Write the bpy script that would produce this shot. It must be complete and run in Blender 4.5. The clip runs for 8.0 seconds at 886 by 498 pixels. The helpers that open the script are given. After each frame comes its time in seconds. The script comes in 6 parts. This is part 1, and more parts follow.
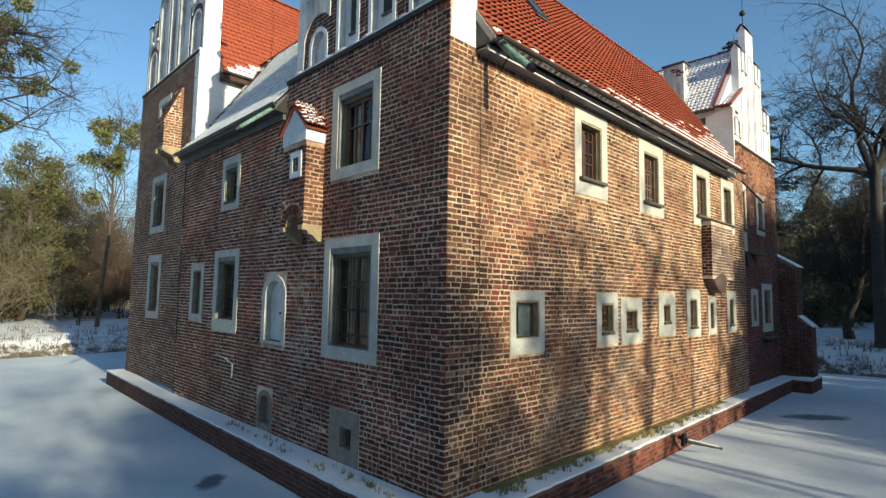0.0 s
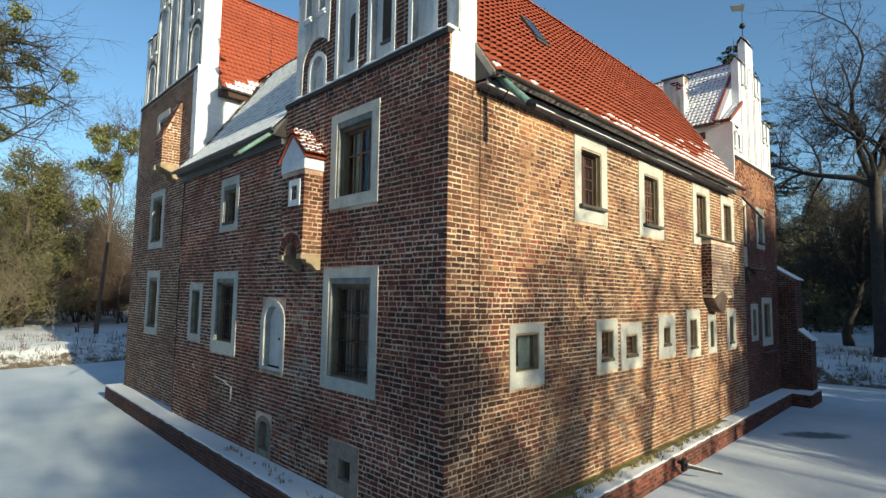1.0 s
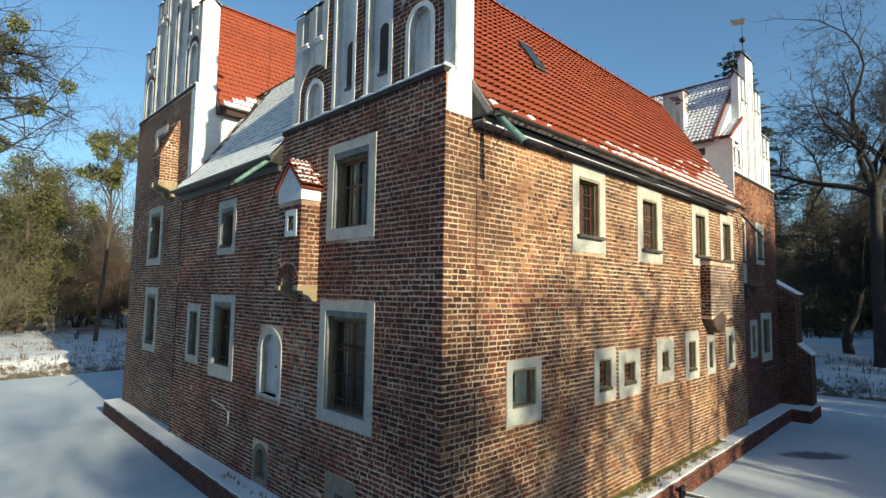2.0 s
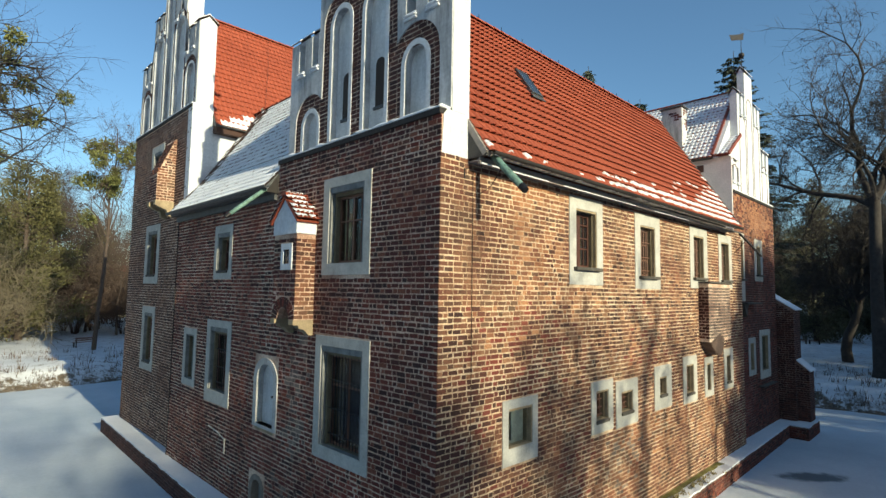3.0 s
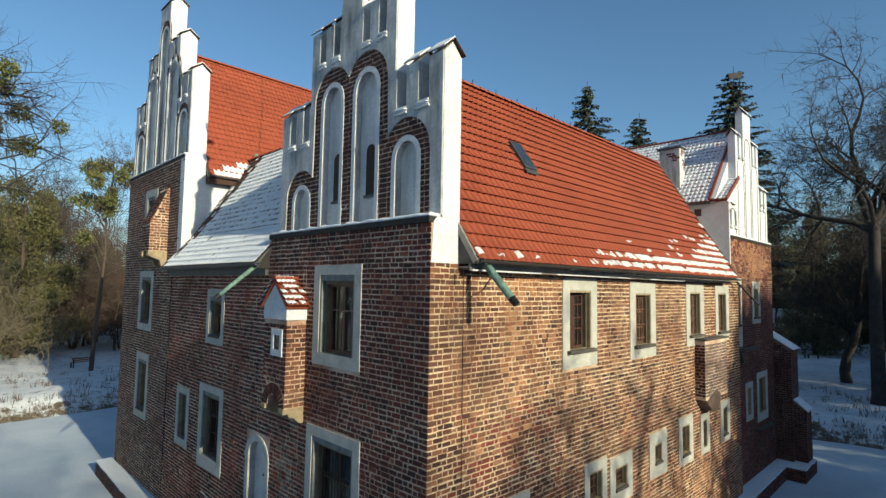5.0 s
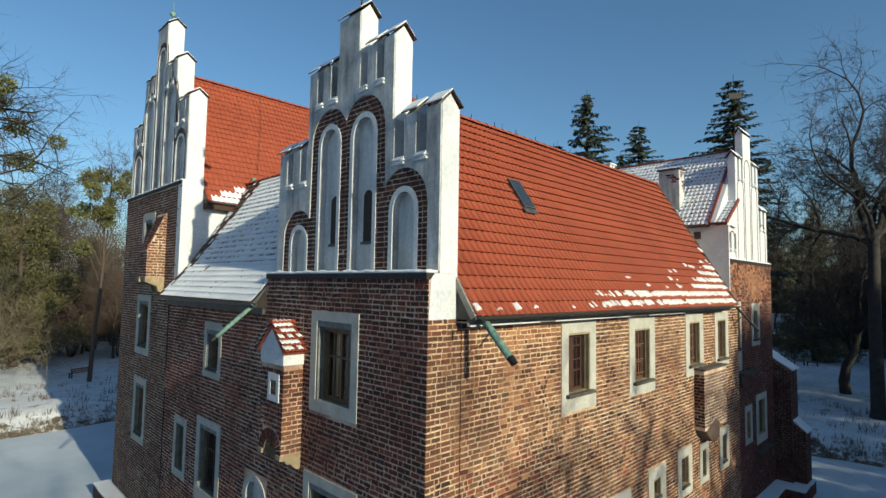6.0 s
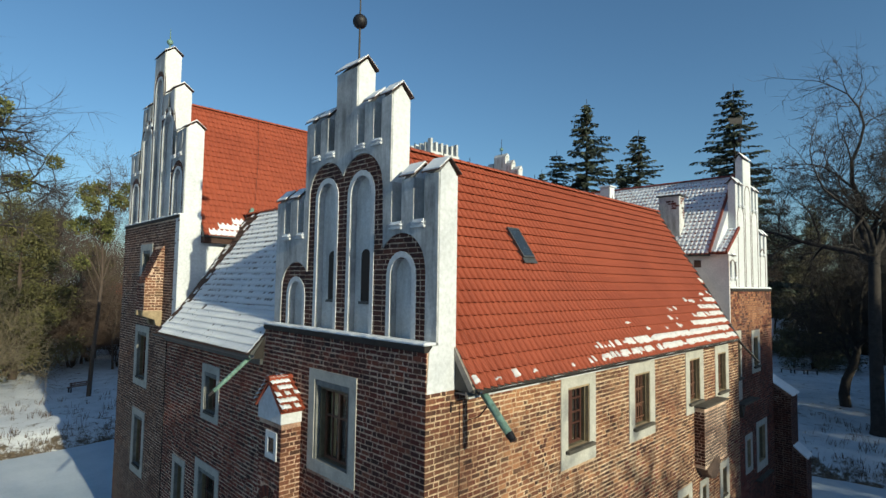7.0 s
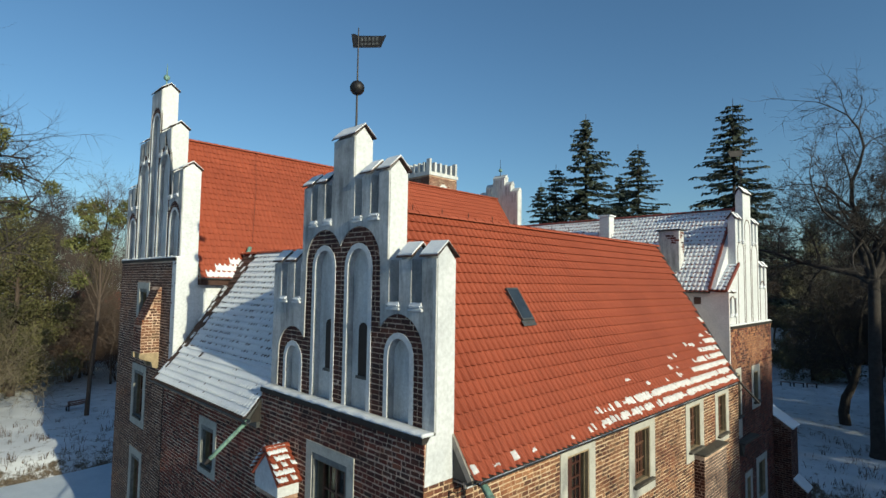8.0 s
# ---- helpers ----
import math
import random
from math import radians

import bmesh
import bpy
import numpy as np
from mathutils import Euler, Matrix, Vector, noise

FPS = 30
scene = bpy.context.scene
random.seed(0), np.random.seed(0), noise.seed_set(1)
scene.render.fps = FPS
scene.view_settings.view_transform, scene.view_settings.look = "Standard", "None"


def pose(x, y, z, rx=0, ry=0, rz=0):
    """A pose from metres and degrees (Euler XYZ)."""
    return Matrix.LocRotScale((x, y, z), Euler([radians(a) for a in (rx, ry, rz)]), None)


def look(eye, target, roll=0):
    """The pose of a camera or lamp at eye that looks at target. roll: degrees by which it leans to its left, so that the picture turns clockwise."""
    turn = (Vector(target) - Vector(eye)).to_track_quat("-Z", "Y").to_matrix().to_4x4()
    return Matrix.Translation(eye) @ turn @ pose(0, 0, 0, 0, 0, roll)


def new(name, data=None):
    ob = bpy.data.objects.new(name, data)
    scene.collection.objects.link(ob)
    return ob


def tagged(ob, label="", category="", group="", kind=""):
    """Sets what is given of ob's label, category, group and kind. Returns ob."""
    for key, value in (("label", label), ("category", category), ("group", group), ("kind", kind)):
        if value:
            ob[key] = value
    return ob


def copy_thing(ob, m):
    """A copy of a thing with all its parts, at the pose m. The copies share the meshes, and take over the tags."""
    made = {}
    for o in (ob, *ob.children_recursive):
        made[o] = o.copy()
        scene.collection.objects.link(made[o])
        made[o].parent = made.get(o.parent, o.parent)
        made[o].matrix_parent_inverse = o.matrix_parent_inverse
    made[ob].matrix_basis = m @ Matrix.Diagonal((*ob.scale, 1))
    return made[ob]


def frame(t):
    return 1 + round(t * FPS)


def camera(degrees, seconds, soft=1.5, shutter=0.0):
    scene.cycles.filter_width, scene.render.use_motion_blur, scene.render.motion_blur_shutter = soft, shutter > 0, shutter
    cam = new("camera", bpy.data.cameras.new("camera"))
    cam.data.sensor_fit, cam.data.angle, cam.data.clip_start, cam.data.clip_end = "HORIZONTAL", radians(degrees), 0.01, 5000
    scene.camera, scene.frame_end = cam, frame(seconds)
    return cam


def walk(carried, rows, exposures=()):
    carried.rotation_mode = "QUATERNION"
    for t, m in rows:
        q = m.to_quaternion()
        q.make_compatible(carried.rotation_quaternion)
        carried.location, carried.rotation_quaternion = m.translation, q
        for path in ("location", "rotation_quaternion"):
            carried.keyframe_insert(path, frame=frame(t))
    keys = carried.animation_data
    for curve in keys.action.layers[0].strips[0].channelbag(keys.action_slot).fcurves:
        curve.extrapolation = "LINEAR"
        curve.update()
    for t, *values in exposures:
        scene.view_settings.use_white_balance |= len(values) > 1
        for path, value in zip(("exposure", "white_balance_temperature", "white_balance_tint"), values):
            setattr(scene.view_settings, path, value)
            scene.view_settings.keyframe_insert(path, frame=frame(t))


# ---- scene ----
cam = camera(80.0, 8.0)
PATH = [
    (0, (-6.698, -6.683, 3.280), (-5.298, -5.266, 3.455), 0.91),
    (0.5, (-6.718, -6.680, 3.627), (-5.316, -5.264, 3.797), 0.89),
    (1, (-6.710, -6.684, 3.986), (-5.308, -5.268, 4.156), 0.88),
    (1.5, (-6.693, -6.712, 4.375), (-5.292, -5.295, 4.542), 0.91),
    (3, (-6.631, -6.796, 5.573), (-5.229, -5.379, 5.733), 0.94),
    (3.5, (-6.597, -6.827, 6.078), (-5.194, -5.410, 6.234), 0.92),
    (4, (-6.551, -6.872, 6.644), (-5.148, -5.454, 6.798), 0.92),
    (4.5, (-6.536, -6.908, 7.171), (-5.134, -5.490, 7.320), 0.92),
    (6, (-6.506, -6.917, 8.746), (-5.101, -5.500, 8.884), 0.95),
    (6.5, (-6.497, -6.912, 9.381), (-5.092, -5.495, 9.514), 0.90),
    (7, (-6.490, -6.919, 10.100), (-5.084, -5.502, 10.229), 0.83),
    (7.5, (-6.486, -6.917, 10.890), (-5.079, -5.501, 11.017), 0.83),
    (8, (-6.475, -6.908, 11.704), (-5.067, -5.493, 11.831), 0.78),
]
walk(cam, [(t, look(eye, target, roll)) for t, eye, target, roll in PATH], [(0.0, 0.83, 5950.0, -4.0), (4.0, 0.60, 5860.0, -4.0), (8.0, 0.17, 5590.0, -4.0)])

# ---- light ----
SUN_WAY = Vector((0.05, 1.0, -0.34)).normalized()
world = bpy.data.worlds.new("sky")
scene.world = world
world.use_nodes = True
sky = world.node_tree.nodes.new("ShaderNodeTexSky")
sky.sky_type = "NISHITA"
sky.sun_disc = False
sky.sun_elevation = math.asin(-SUN_WAY.z)
sky.sun_rotation = math.atan2(-SUN_WAY.x, -SUN_WAY.y)
sky.air_density, sky.dust_density, sky.ozone_density = 1.0, 1.0, 2.8
world.node_tree.links.new(sky.outputs[0], world.node_tree.nodes["Background"].inputs[0])
world.node_tree.nodes["Background"].inputs[1].default_value = 0.098
sun = new("sun", bpy.data.lights.new("sun", "SUN"))
sun.data.energy, sun.data.angle, sun.data.color = 5.0, radians(0.5), (1.0, 0.81, 0.56)
sun.matrix_world = look((0, 0, 60), Vector((0, 0, 60)) + SUN_WAY)
rnd = random.Random(11)


# ---- materials ----
def material(name, rough=0.8, metal=0.0):
    m = bpy.data.materials.new(name)
    m.use_nodes = True
    b = m.node_tree.nodes["Principled BSDF"]
    b.inputs["Roughness"].default_value, b.inputs["Metallic"].default_value = rough, metal
    return m, m.node_tree, b


def node(tree, kind, **values):
    n = tree.nodes.new(kind)
    for k, v in values.items():
        n.inputs[k.replace("_", " ")].default_value = v
    return n


def noise_at(tree, scale, detail=4.0, rough=0.6, stretch=None):
    """A noise in metres of the world."""
    geo = tree.nodes.new("ShaderNodeNewGeometry")
    n = node(tree, "ShaderNodeTexNoise", Scale=scale, Detail=detail, Roughness=rough)
    if stretch:
        mp = tree.nodes.new("ShaderNodeMapping")
        mp.inputs["Scale"].default_value = stretch
        tree.links.new(geo.outputs["Position"], mp.inputs[0])
        tree.links.new(mp.outputs[0], n.inputs["Vector"])
    else:
        tree.links.new(geo.outputs["Position"], n.inputs["Vector"])
    return n.outputs["Fac"]


def ramp(tree, fac, stops):
    r = tree.nodes.new("ShaderNodeValToRGB")
    el = r.color_ramp.elements
    while len(el) < len(stops):
        el.new(0.5)
    for e, (p, c) in zip(el, stops):
        e.position, e.color = p, (*c, 1)
    tree.links.new(fac, r.inputs[0])
    return r.outputs[0]


def mix(tree, a, b, fac, kind="MIX"):
    n = tree.nodes.new("ShaderNodeMixRGB")
    n.blend_type = kind
    for k, v in ((0, fac), (1, a), (2, b)):
        if isinstance(v, (int, float)):
            n.inputs[k].default_value = v
        elif isinstance(v, tuple):
            n.inputs[k].default_value = (*v, 1)
        else:
            tree.links.new(v, n.inputs[k])
    return n.outputs[0]


def bump(tree, shader, height, strength=0.4, distance=0.01):
    b = node(tree, "ShaderNodeBump", Strength=strength, Distance=distance)
    tree.links.new(height, b.inputs["Height"])
    tree.links.new(b.outputs[0], shader.inputs["Normal"])


def plain(name, colour, rough=0.8, metal=0.0, vary=0.25, scale=3.0, fine=40.0, relief=0.3, dark=None, streak=0.0):
    """A surface with two scales of variation and a fine relief."""
    m, t, b = material(name, rough, metal)
    lo = dark or tuple(c * (1 - vary) for c in colour)
    hi = tuple(min(1, c * (1 + vary * 0.5)) for c in colour)
    big = ramp(t, noise_at(t, scale), [(0.3, lo), (0.7, hi)])
    small = ramp(t, noise_at(t, fine, 3), [(0.3, (0.78, 0.78, 0.78)), (0.7, (1, 1, 1))])
    c = mix(t, big, small, 1.0, "MULTIPLY")
    if streak:
        runs = ramp(t, noise_at(t, 1.0, 6, 0.7, (3.2, 3.2, 0.55)), [(0.34, (1 - streak,) * 3), (0.55, (1, 1, 1))])
        c = mix(t, c, runs, 1.0, "MULTIPLY")
    t.links.new(c, b.inputs["Base Color"])
    bump(t, b, noise_at(t, fine * 1.5, 4), relief, 0.006)
    return m


# WARM_BRICKS is the brighter copy of BRICKS, for brick in the sun.
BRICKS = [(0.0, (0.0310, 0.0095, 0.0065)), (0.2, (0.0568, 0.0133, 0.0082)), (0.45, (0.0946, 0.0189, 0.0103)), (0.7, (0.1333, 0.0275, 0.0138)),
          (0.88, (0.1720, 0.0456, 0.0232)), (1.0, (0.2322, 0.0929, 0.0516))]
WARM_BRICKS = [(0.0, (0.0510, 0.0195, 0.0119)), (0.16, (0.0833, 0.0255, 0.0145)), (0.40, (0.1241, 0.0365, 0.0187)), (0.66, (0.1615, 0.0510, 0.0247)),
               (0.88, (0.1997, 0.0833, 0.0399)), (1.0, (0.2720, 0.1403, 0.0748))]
RED_BRICKS = [(0.0, (0.095, 0.023, 0.016)), (0.5, (0.170, 0.038, 0.024)), (1.0, (0.22, 0.062, 0.038))]
ORANGE_BRICKS = [(0.0, (0.22, 0.090, 0.042)), (0.5, (0.31, 0.150, 0.072)), (1.0, (0.39, 0.21, 0.105))]
GREY_BRICKS = [(0.0, (0.088, 0.068, 0.060)), (0.5, (0.152, 0.120, 0.100)), (1.0, (0.224, 0.184, 0.152))]
DARK_BRICKS = [(0.0, (0.046, 0.018, 0.013)), (0.5, (0.078, 0.026, 0.017)), (1.0, (0.12, 0.044, 0.026))]
BROWN_BRICKS = [(0.0, (0.046, 0.025, 0.018)), (0.5, (0.092, 0.045, 0.028)), (0.85, (0.14, 0.070, 0.042)), (1.0, (0.22, 0.13, 0.08))]


def brick_material(name, single, tones=None, wash=0.0):
    m, t, b = material(name, 0.88)
    if single:
        seed = t.nodes.new("ShaderNodeObjectInfo").outputs["Random"]
    else:
        seed = t.nodes.new("ShaderNodeNewGeometry").outputs["Random Per Island"]
    base = ramp(t, seed, tones or BRICKS)
    soot = ramp(t, noise_at(t, 0.55, 6, 0.7), [(0.32, (0.58, 0.54, 0.54)), (0.5, (0.88, 0.85, 0.85)), (0.6, (1, 1, 1)), (0.75, (1.3, 1.12, 0.98))])
    broad = ramp(t, noise_at(t, 0.23, 4, 0.6), [(0.38, (0.80, 0.76, 0.76)), (0.62, (1.18, 1.12, 1.06))])
    base = mix(t, base, broad, 1.0, "MULTIPLY")
    grain = ramp(t, noise_at(t, 26, 5, 0.7), [(0.28, (0.34, 0.32, 0.32)), (0.55, (1, 1, 1)), (0.8, (1.55, 1.42, 1.36))])
    lime = ramp(t, noise_at(t, 9, 6, 0.7), [(0.62, (0, 0, 0)), (0.78, (0.4, 0.4, 0.4))])
    c = mix(t, mix(t, base, soot, 0.9, "MULTIPLY"), grain, 0.9, "MULTIPLY")
    c = mix(t, c, (0.45, 0.39, 0.33), lime)
    if wash:
        film = ramp(t, noise_at(t, 0.5, 7, 0.72), [(0.42, (0, 0, 0)), (0.66, (wash, wash, wash))])
        c = mix(t, c, (0.40, 0.275, 0.155), film)
    t.links.new(c, b.inputs["Base Color"])
    bump(t, b, noise_at(t, 60, 5, 0.7), 0.6, 0.008)
    return m


def mortar_material(name, stops):
    """Lime joints, washed reddish and sooty in places and bare and pale in others."""
    m, t, b = material(name, 0.95)
    zone = ramp(t, noise_at(t, 0.7, 6, 0.68), stops)
    fine = ramp(t, noise_at(t, 22, 4), [(0.3, (0.52, 0.49, 0.47)), (0.62, (1.05, 1.05, 1.05))])
    t.links.new(mix(t, zone, fine, 1.0, "MULTIPLY"), b.inputs["Base Color"])
    bump(t, b, noise_at(t, 50, 4), 0.5, 0.006)
    return m


def tile_material(name, single, tint):
    m, t, b = material(name, 0.74)
    if single:
        seed = t.nodes.new("ShaderNodeObjectInfo").outputs["Random"]
    else:
        seed = t.nodes.new("ShaderNodeNewGeometry").outputs["Random Per Island"]
    base = ramp(t, seed, [(0, tuple(c * 0.94 for c in tint)), (1, tuple(c * 1.05 for c in tint))])
    dirt = ramp(t, noise_at(t, 0.45, 5), [(0.3, (0.82, 0.77, 0.76)), (0.65, (1, 1, 1))])
    grain = ramp(t, noise_at(t, 35, 4), [(0.3, (0.82, 0.8, 0.8)), (0.7, (1.05, 1.05, 1.05))])
    t.links.new(mix(t, mix(t, base, dirt, 1.0, "MULTIPLY"), grain, 1.0, "MULTIPLY"), b.inputs["Base Color"])
    bump(t, b, noise_at(t, 70, 4), 0.25, 0.004)
    return m


def glass_material():
    m, t, b = material("window_glass", 0.03)
    b.inputs["Base Color"].default_value = (0.86, 0.9, 0.92, 1)
    b.inputs["Transmission Weight"].default_value = 1.0
    b.inputs["IOR"].default_value = 1.27
    return m


def snow_material(name, vary=0.08, tracks=False):
    m, t, b = material(name, 0.75)
    c = ramp(t, noise_at(t, 0.35, 5), [(0.3, (0.74 - vary, 0.76 - vary, 0.80 - vary)), (0.7, (0.81, 0.825, 0.84))])
    f = ramp(t, noise_at(t, 14, 5), [(0.3, (0.9, 0.9, 0.92)), (0.7, (1, 1, 1))])
    t.links.new(mix(t, c, f, 1.0, "MULTIPLY"), b.inputs["Base Color"])
    bump(t, b, noise_at(t, 9, 6), 0.35, 0.03)
    return m


def ice_material():
    """Thin snow on ice, with two dark thawed stains below the spouts."""
    m, t, b = material("snow_on_ice", 0.7)
    c = ramp(t, noise_at(t, 0.22, 6, 0.6), [(0.3, (0.41, 0.475, 0.54)), (0.7, (0.60, 0.645, 0.69))])
    f = ramp(t, noise_at(t, 10, 5), [(0.3, (0.88, 0.88, 0.9)), (0.7, (1, 1, 1))])
    c = mix(t, c, f, 1.0, "MULTIPLY")
    for (x, y), turn, (a, e) in (((17.0, -2.3), -0.8, (2.2, 0.9)), ((-1.75, 5.6), 0.9, (0.95, 0.5))):
        geo = t.nodes.new("ShaderNodeNewGeometry")
        mp = t.nodes.new("ShaderNodeMapping")
        mp.vector_type = "TEXTURE"
        mp.inputs["Location"].default_value = (x, y, WATER)
        mp.inputs["Rotation"].default_value = (0, 0, turn)
        mp.inputs["Scale"].default_value = (a, e, 1)
        t.links.new(geo.outputs["Position"], mp.inputs[0])
        far = t.nodes.new("ShaderNodeVectorMath")
        far.operation = "LENGTH"
        t.links.new(mp.outputs[0], far.inputs[0])
        add = t.nodes.new("ShaderNodeMath")
        add.operation = "MULTIPLY_ADD"
        add.inputs[1].default_value = 0.7
        t.links.new(noise_at(t, 2.2, 5), add.inputs[0])
        t.links.new(far.outputs["Value"], add.inputs[2])
        fac = ramp(t, add.outputs[0], [(0.72, (0.88, 0.88, 0.88)), (1.0, (0.0, 0.0, 0.0))])
        c = mix(t, c, (0.05, 0.075, 0.095), fac)
    t.links.new(c, b.inputs["Base Color"])
    bump(t, b, noise_at(t, 6, 6), 0.25, 0.02)
    return m


def needle_material(name, colour, spread=0.45):
    m, t, b = material(name, 0.75)
    seed = t.nodes.new("ShaderNodeNewGeometry").outputs["Random Per Island"]
    c = ramp(t, seed, [(0, tuple(v * (1 - spread) for v in colour)), (1, tuple(v * (1 + spread) for v in colour))])
    t.links.new(c, b.inputs["Base Color"])
    return m


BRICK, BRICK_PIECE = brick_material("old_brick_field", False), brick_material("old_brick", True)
# the dark kind serves real soot and painted shade alike
STAINED = {"red": brick_material("reddish_brick", False, RED_BRICKS), "orange": brick_material("orange_brick", False, ORANGE_BRICKS),
           "grey": brick_material("lime_stained_brick", False, GREY_BRICKS), "dark": brick_material("soot_and_shade_brick", False, DARK_BRICKS)}
TILE, TILE_PIECE = tile_material("clay_tiles", False, (0.315, 0.069, 0.029)), tile_material("clay_tile", True, (0.315, 0.069, 0.029))
TILE_DARK = tile_material("mossy_dark_tiles", False, (0.075, 0.042, 0.032))
TILE_OLD = tile_material("old_clay_tiles", False, (0.20, 0.05, 0.034))
MORTAR = mortar_material("lime_mortar", [(0.28, (0.19, 0.098, 0.070)), (0.40, (0.39, 0.252, 0.180)), (0.52, (0.60, 0.44, 0.325)), (0.70, (0.76, 0.63, 0.49))])
# joints of the sunny front: some of its sunlight is in the tone
MORTAR_WARM = mortar_material("sunny_lime_mortar", [(0.28, (0.19, 0.105, 0.066)), (0.40, (0.39, 0.26, 0.162)), (0.52, (0.62, 0.47, 0.31)), (0.70, (0.76, 0.645, 0.465))])
# dark joints that carry the shade on the wing and buttress
MORTAR_RED = mortar_material("reddish_shade_dark_mortar", [(0.30, (0.085, 0.040, 0.029)), (0.45, (0.15, 0.080, 0.058)), (0.56, (0.235, 0.140, 0.105)), (0.72, (0.38, 0.28, 0.22))])
# sunny-front bricks: sunlight in the tones, under a film of lime
BRICK_SOUTH = brick_material("lime_smeared_sunny_brick", False, WARM_BRICKS, 0.24)
BRICK_SOUTH_PIECE = brick_material("lime_smeared_sunny_old_brick", True, WARM_BRICKS, 0.24)
STONE = plain("painted_stone", (0.47, 0.46, 0.415), 0.85, vary=0.22, scale=2.5, fine=25)
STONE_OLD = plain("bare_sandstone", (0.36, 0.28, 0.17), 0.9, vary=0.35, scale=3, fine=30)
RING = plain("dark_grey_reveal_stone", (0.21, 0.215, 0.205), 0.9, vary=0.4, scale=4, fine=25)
WHITE = plain("white_lime_plaster", (0.655, 0.67, 0.69), 0.85, vary=0.06, scale=1.2, fine=12, relief=0.2, streak=0.06)
PLASTER = plain("grey_plaster", (0.58, 0.58, 0.575), 0.88, vary=0.35, scale=1.1, fine=14, streak=0.5)
DOOR_STONE = plain("pale_door_stone", (0.50, 0.50, 0.48), 0.88, vary=0.3, scale=2, fine=18, streak=0.25)
NICHE = plain("pale_niche_plaster", (0.63, 0.645, 0.65), 0.85, vary=0.2, scale=1.5, fine=20, streak=0.25)
PINK = plain("pinkish_plaster", (0.73, 0.67, 0.655), 0.88, vary=0.15, scale=1.0, fine=20)
GLASS = glass_material()
SASH = plain("dark_brown_paint", (0.165, 0.078, 0.046), 0.5, vary=0.3, scale=8)
SASH_RED = plain("red_brown_paint", (0.075, 0.030, 0.021), 0.5, vary=0.3, scale=8)
SASH_GREEN = plain("grey_green_paint", (0.20, 0.23, 0.20), 0.6, vary=0.3, scale=8)
CURTAIN = plain("yellowed_curtain", (0.55, 0.47, 0.26), 0.9, vary=0.2, scale=6)
IRON = plain("black_iron", (0.03, 0.028, 0.03), 0.55, 0.6, vary=0.3, scale=12)
INNER = plain("shade_brown_reveal_plaster", (0.17, 0.14, 0.085), 0.9, vary=0.3, scale=4)
SKYLIGHT_GLASS = plain("dusty_skylight_glass", (0.035, 0.045, 0.06), 0.07, vary=0.2, relief=0.02)
# near black in the colour stands in for rooms without light
DARK = plain("unlit_dark_room_plaster", (0.045, 0.032, 0.024), 0.9)
COPING = plain("dark_brown_coping", (0.075, 0.042, 0.032), 0.7, vary=0.4, scale=8)
COPPER = plain("verdigris_copper", (0.19, 0.32, 0.265), 0.7, 0.1, vary=0.3, scale=10, dark=(0.09, 0.14, 0.115))
BLACK_BROWN = plain("black_brown", (0.026, 0.021, 0.018), 0.8, vary=0.4, scale=6)
EAVES = plain("grey_brown_board", (0.34, 0.30, 0.26), 0.8, vary=0.3, scale=4)
GUTTER = plain("dark_zinc", (0.09, 0.093, 0.095), 0.5, 0.3, vary=0.3, scale=5)
RUST = plain("rusty_iron", (0.07, 0.035, 0.025), 0.8, 0.3, vary=0.4, scale=20)
SNOW = snow_material("fresh_snow")
THIN_SNOW = plain("thin_melting_snow", (0.70, 0.685, 0.70), 0.7, vary=0.22, scale=6.0, fine=25.0)
WATER = -0.95
ICE = ice_material()
BARK = plain("bark", (0.09, 0.065, 0.05), 0.95, vary=0.4, scale=4, fine=30, relief=0.8)
BARK_DARK = plain("dark_wet_bark", (0.05, 0.042, 0.037), 0.95, vary=0.4, scale=4, fine=30, relief=0.8)
BARK_PALE = plain("pale_shrub_bark", (0.17, 0.14, 0.09), 0.95, vary=0.3, scale=4, fine=30)
BARK_WARM = plain("lichen_bark", (0.088, 0.058, 0.043), 0.95, vary=0.4, scale=4, fine=30, relief=0.8)


# ---- building blocks ----
def finish(name, bm, mat, parent=None, label="", smooth=False):
    me = bpy.data.meshes.new(name)
    bm.to_mesh(me)
    bm.free()
    return finish_mesh(name, me, mat, parent, label, smooth)


def finish_mesh(name, me, mat, parent=None, label="", smooth=False):
    for mt in mat if isinstance(mat, (list, tuple)) else [mat]:
        me.materials.append(mt)
    if smooth:
        me.shade_smooth()
    ob = new(name, me)
    if parent:
        ob.parent = parent
    if label:
        ob["label"] = label
    return ob


part = finish


def left(x0):
    """A wall that faces -x in the plane x0: u runs along y, d stands out of the wall."""
    return lambda u, z, d=0.0: (x0 - d, u, z)


def right(y0):
    """A wall that faces -y in the plane y0: u runs along x, d stands out of the wall."""
    return lambda u, z, d=0.0: (u, y0 - d, z)


def block(bm, F, u0, u1, z0, z1, d0, d1):
    v = [bm.verts.new(F(u, z, d)) for d in (d0, d1) for z in (z0, z1) for u in (u0, u1)]
    for f in ((0, 1, 3, 2), (4, 6, 7, 5), (0, 4, 5, 1), (2, 3, 7, 6), (0, 2, 6, 4), (1, 5, 7, 3)):
        bm.faces.new([v[i] for i in f])


def soften(bm, width, segments=1):
    bmesh.ops.recalc_face_normals(bm, faces=bm.faces)
    bmesh.ops.bevel(bm, geom=list(bm.edges), offset=width, segments=segments, affect="EDGES", clamp_overlap=True)


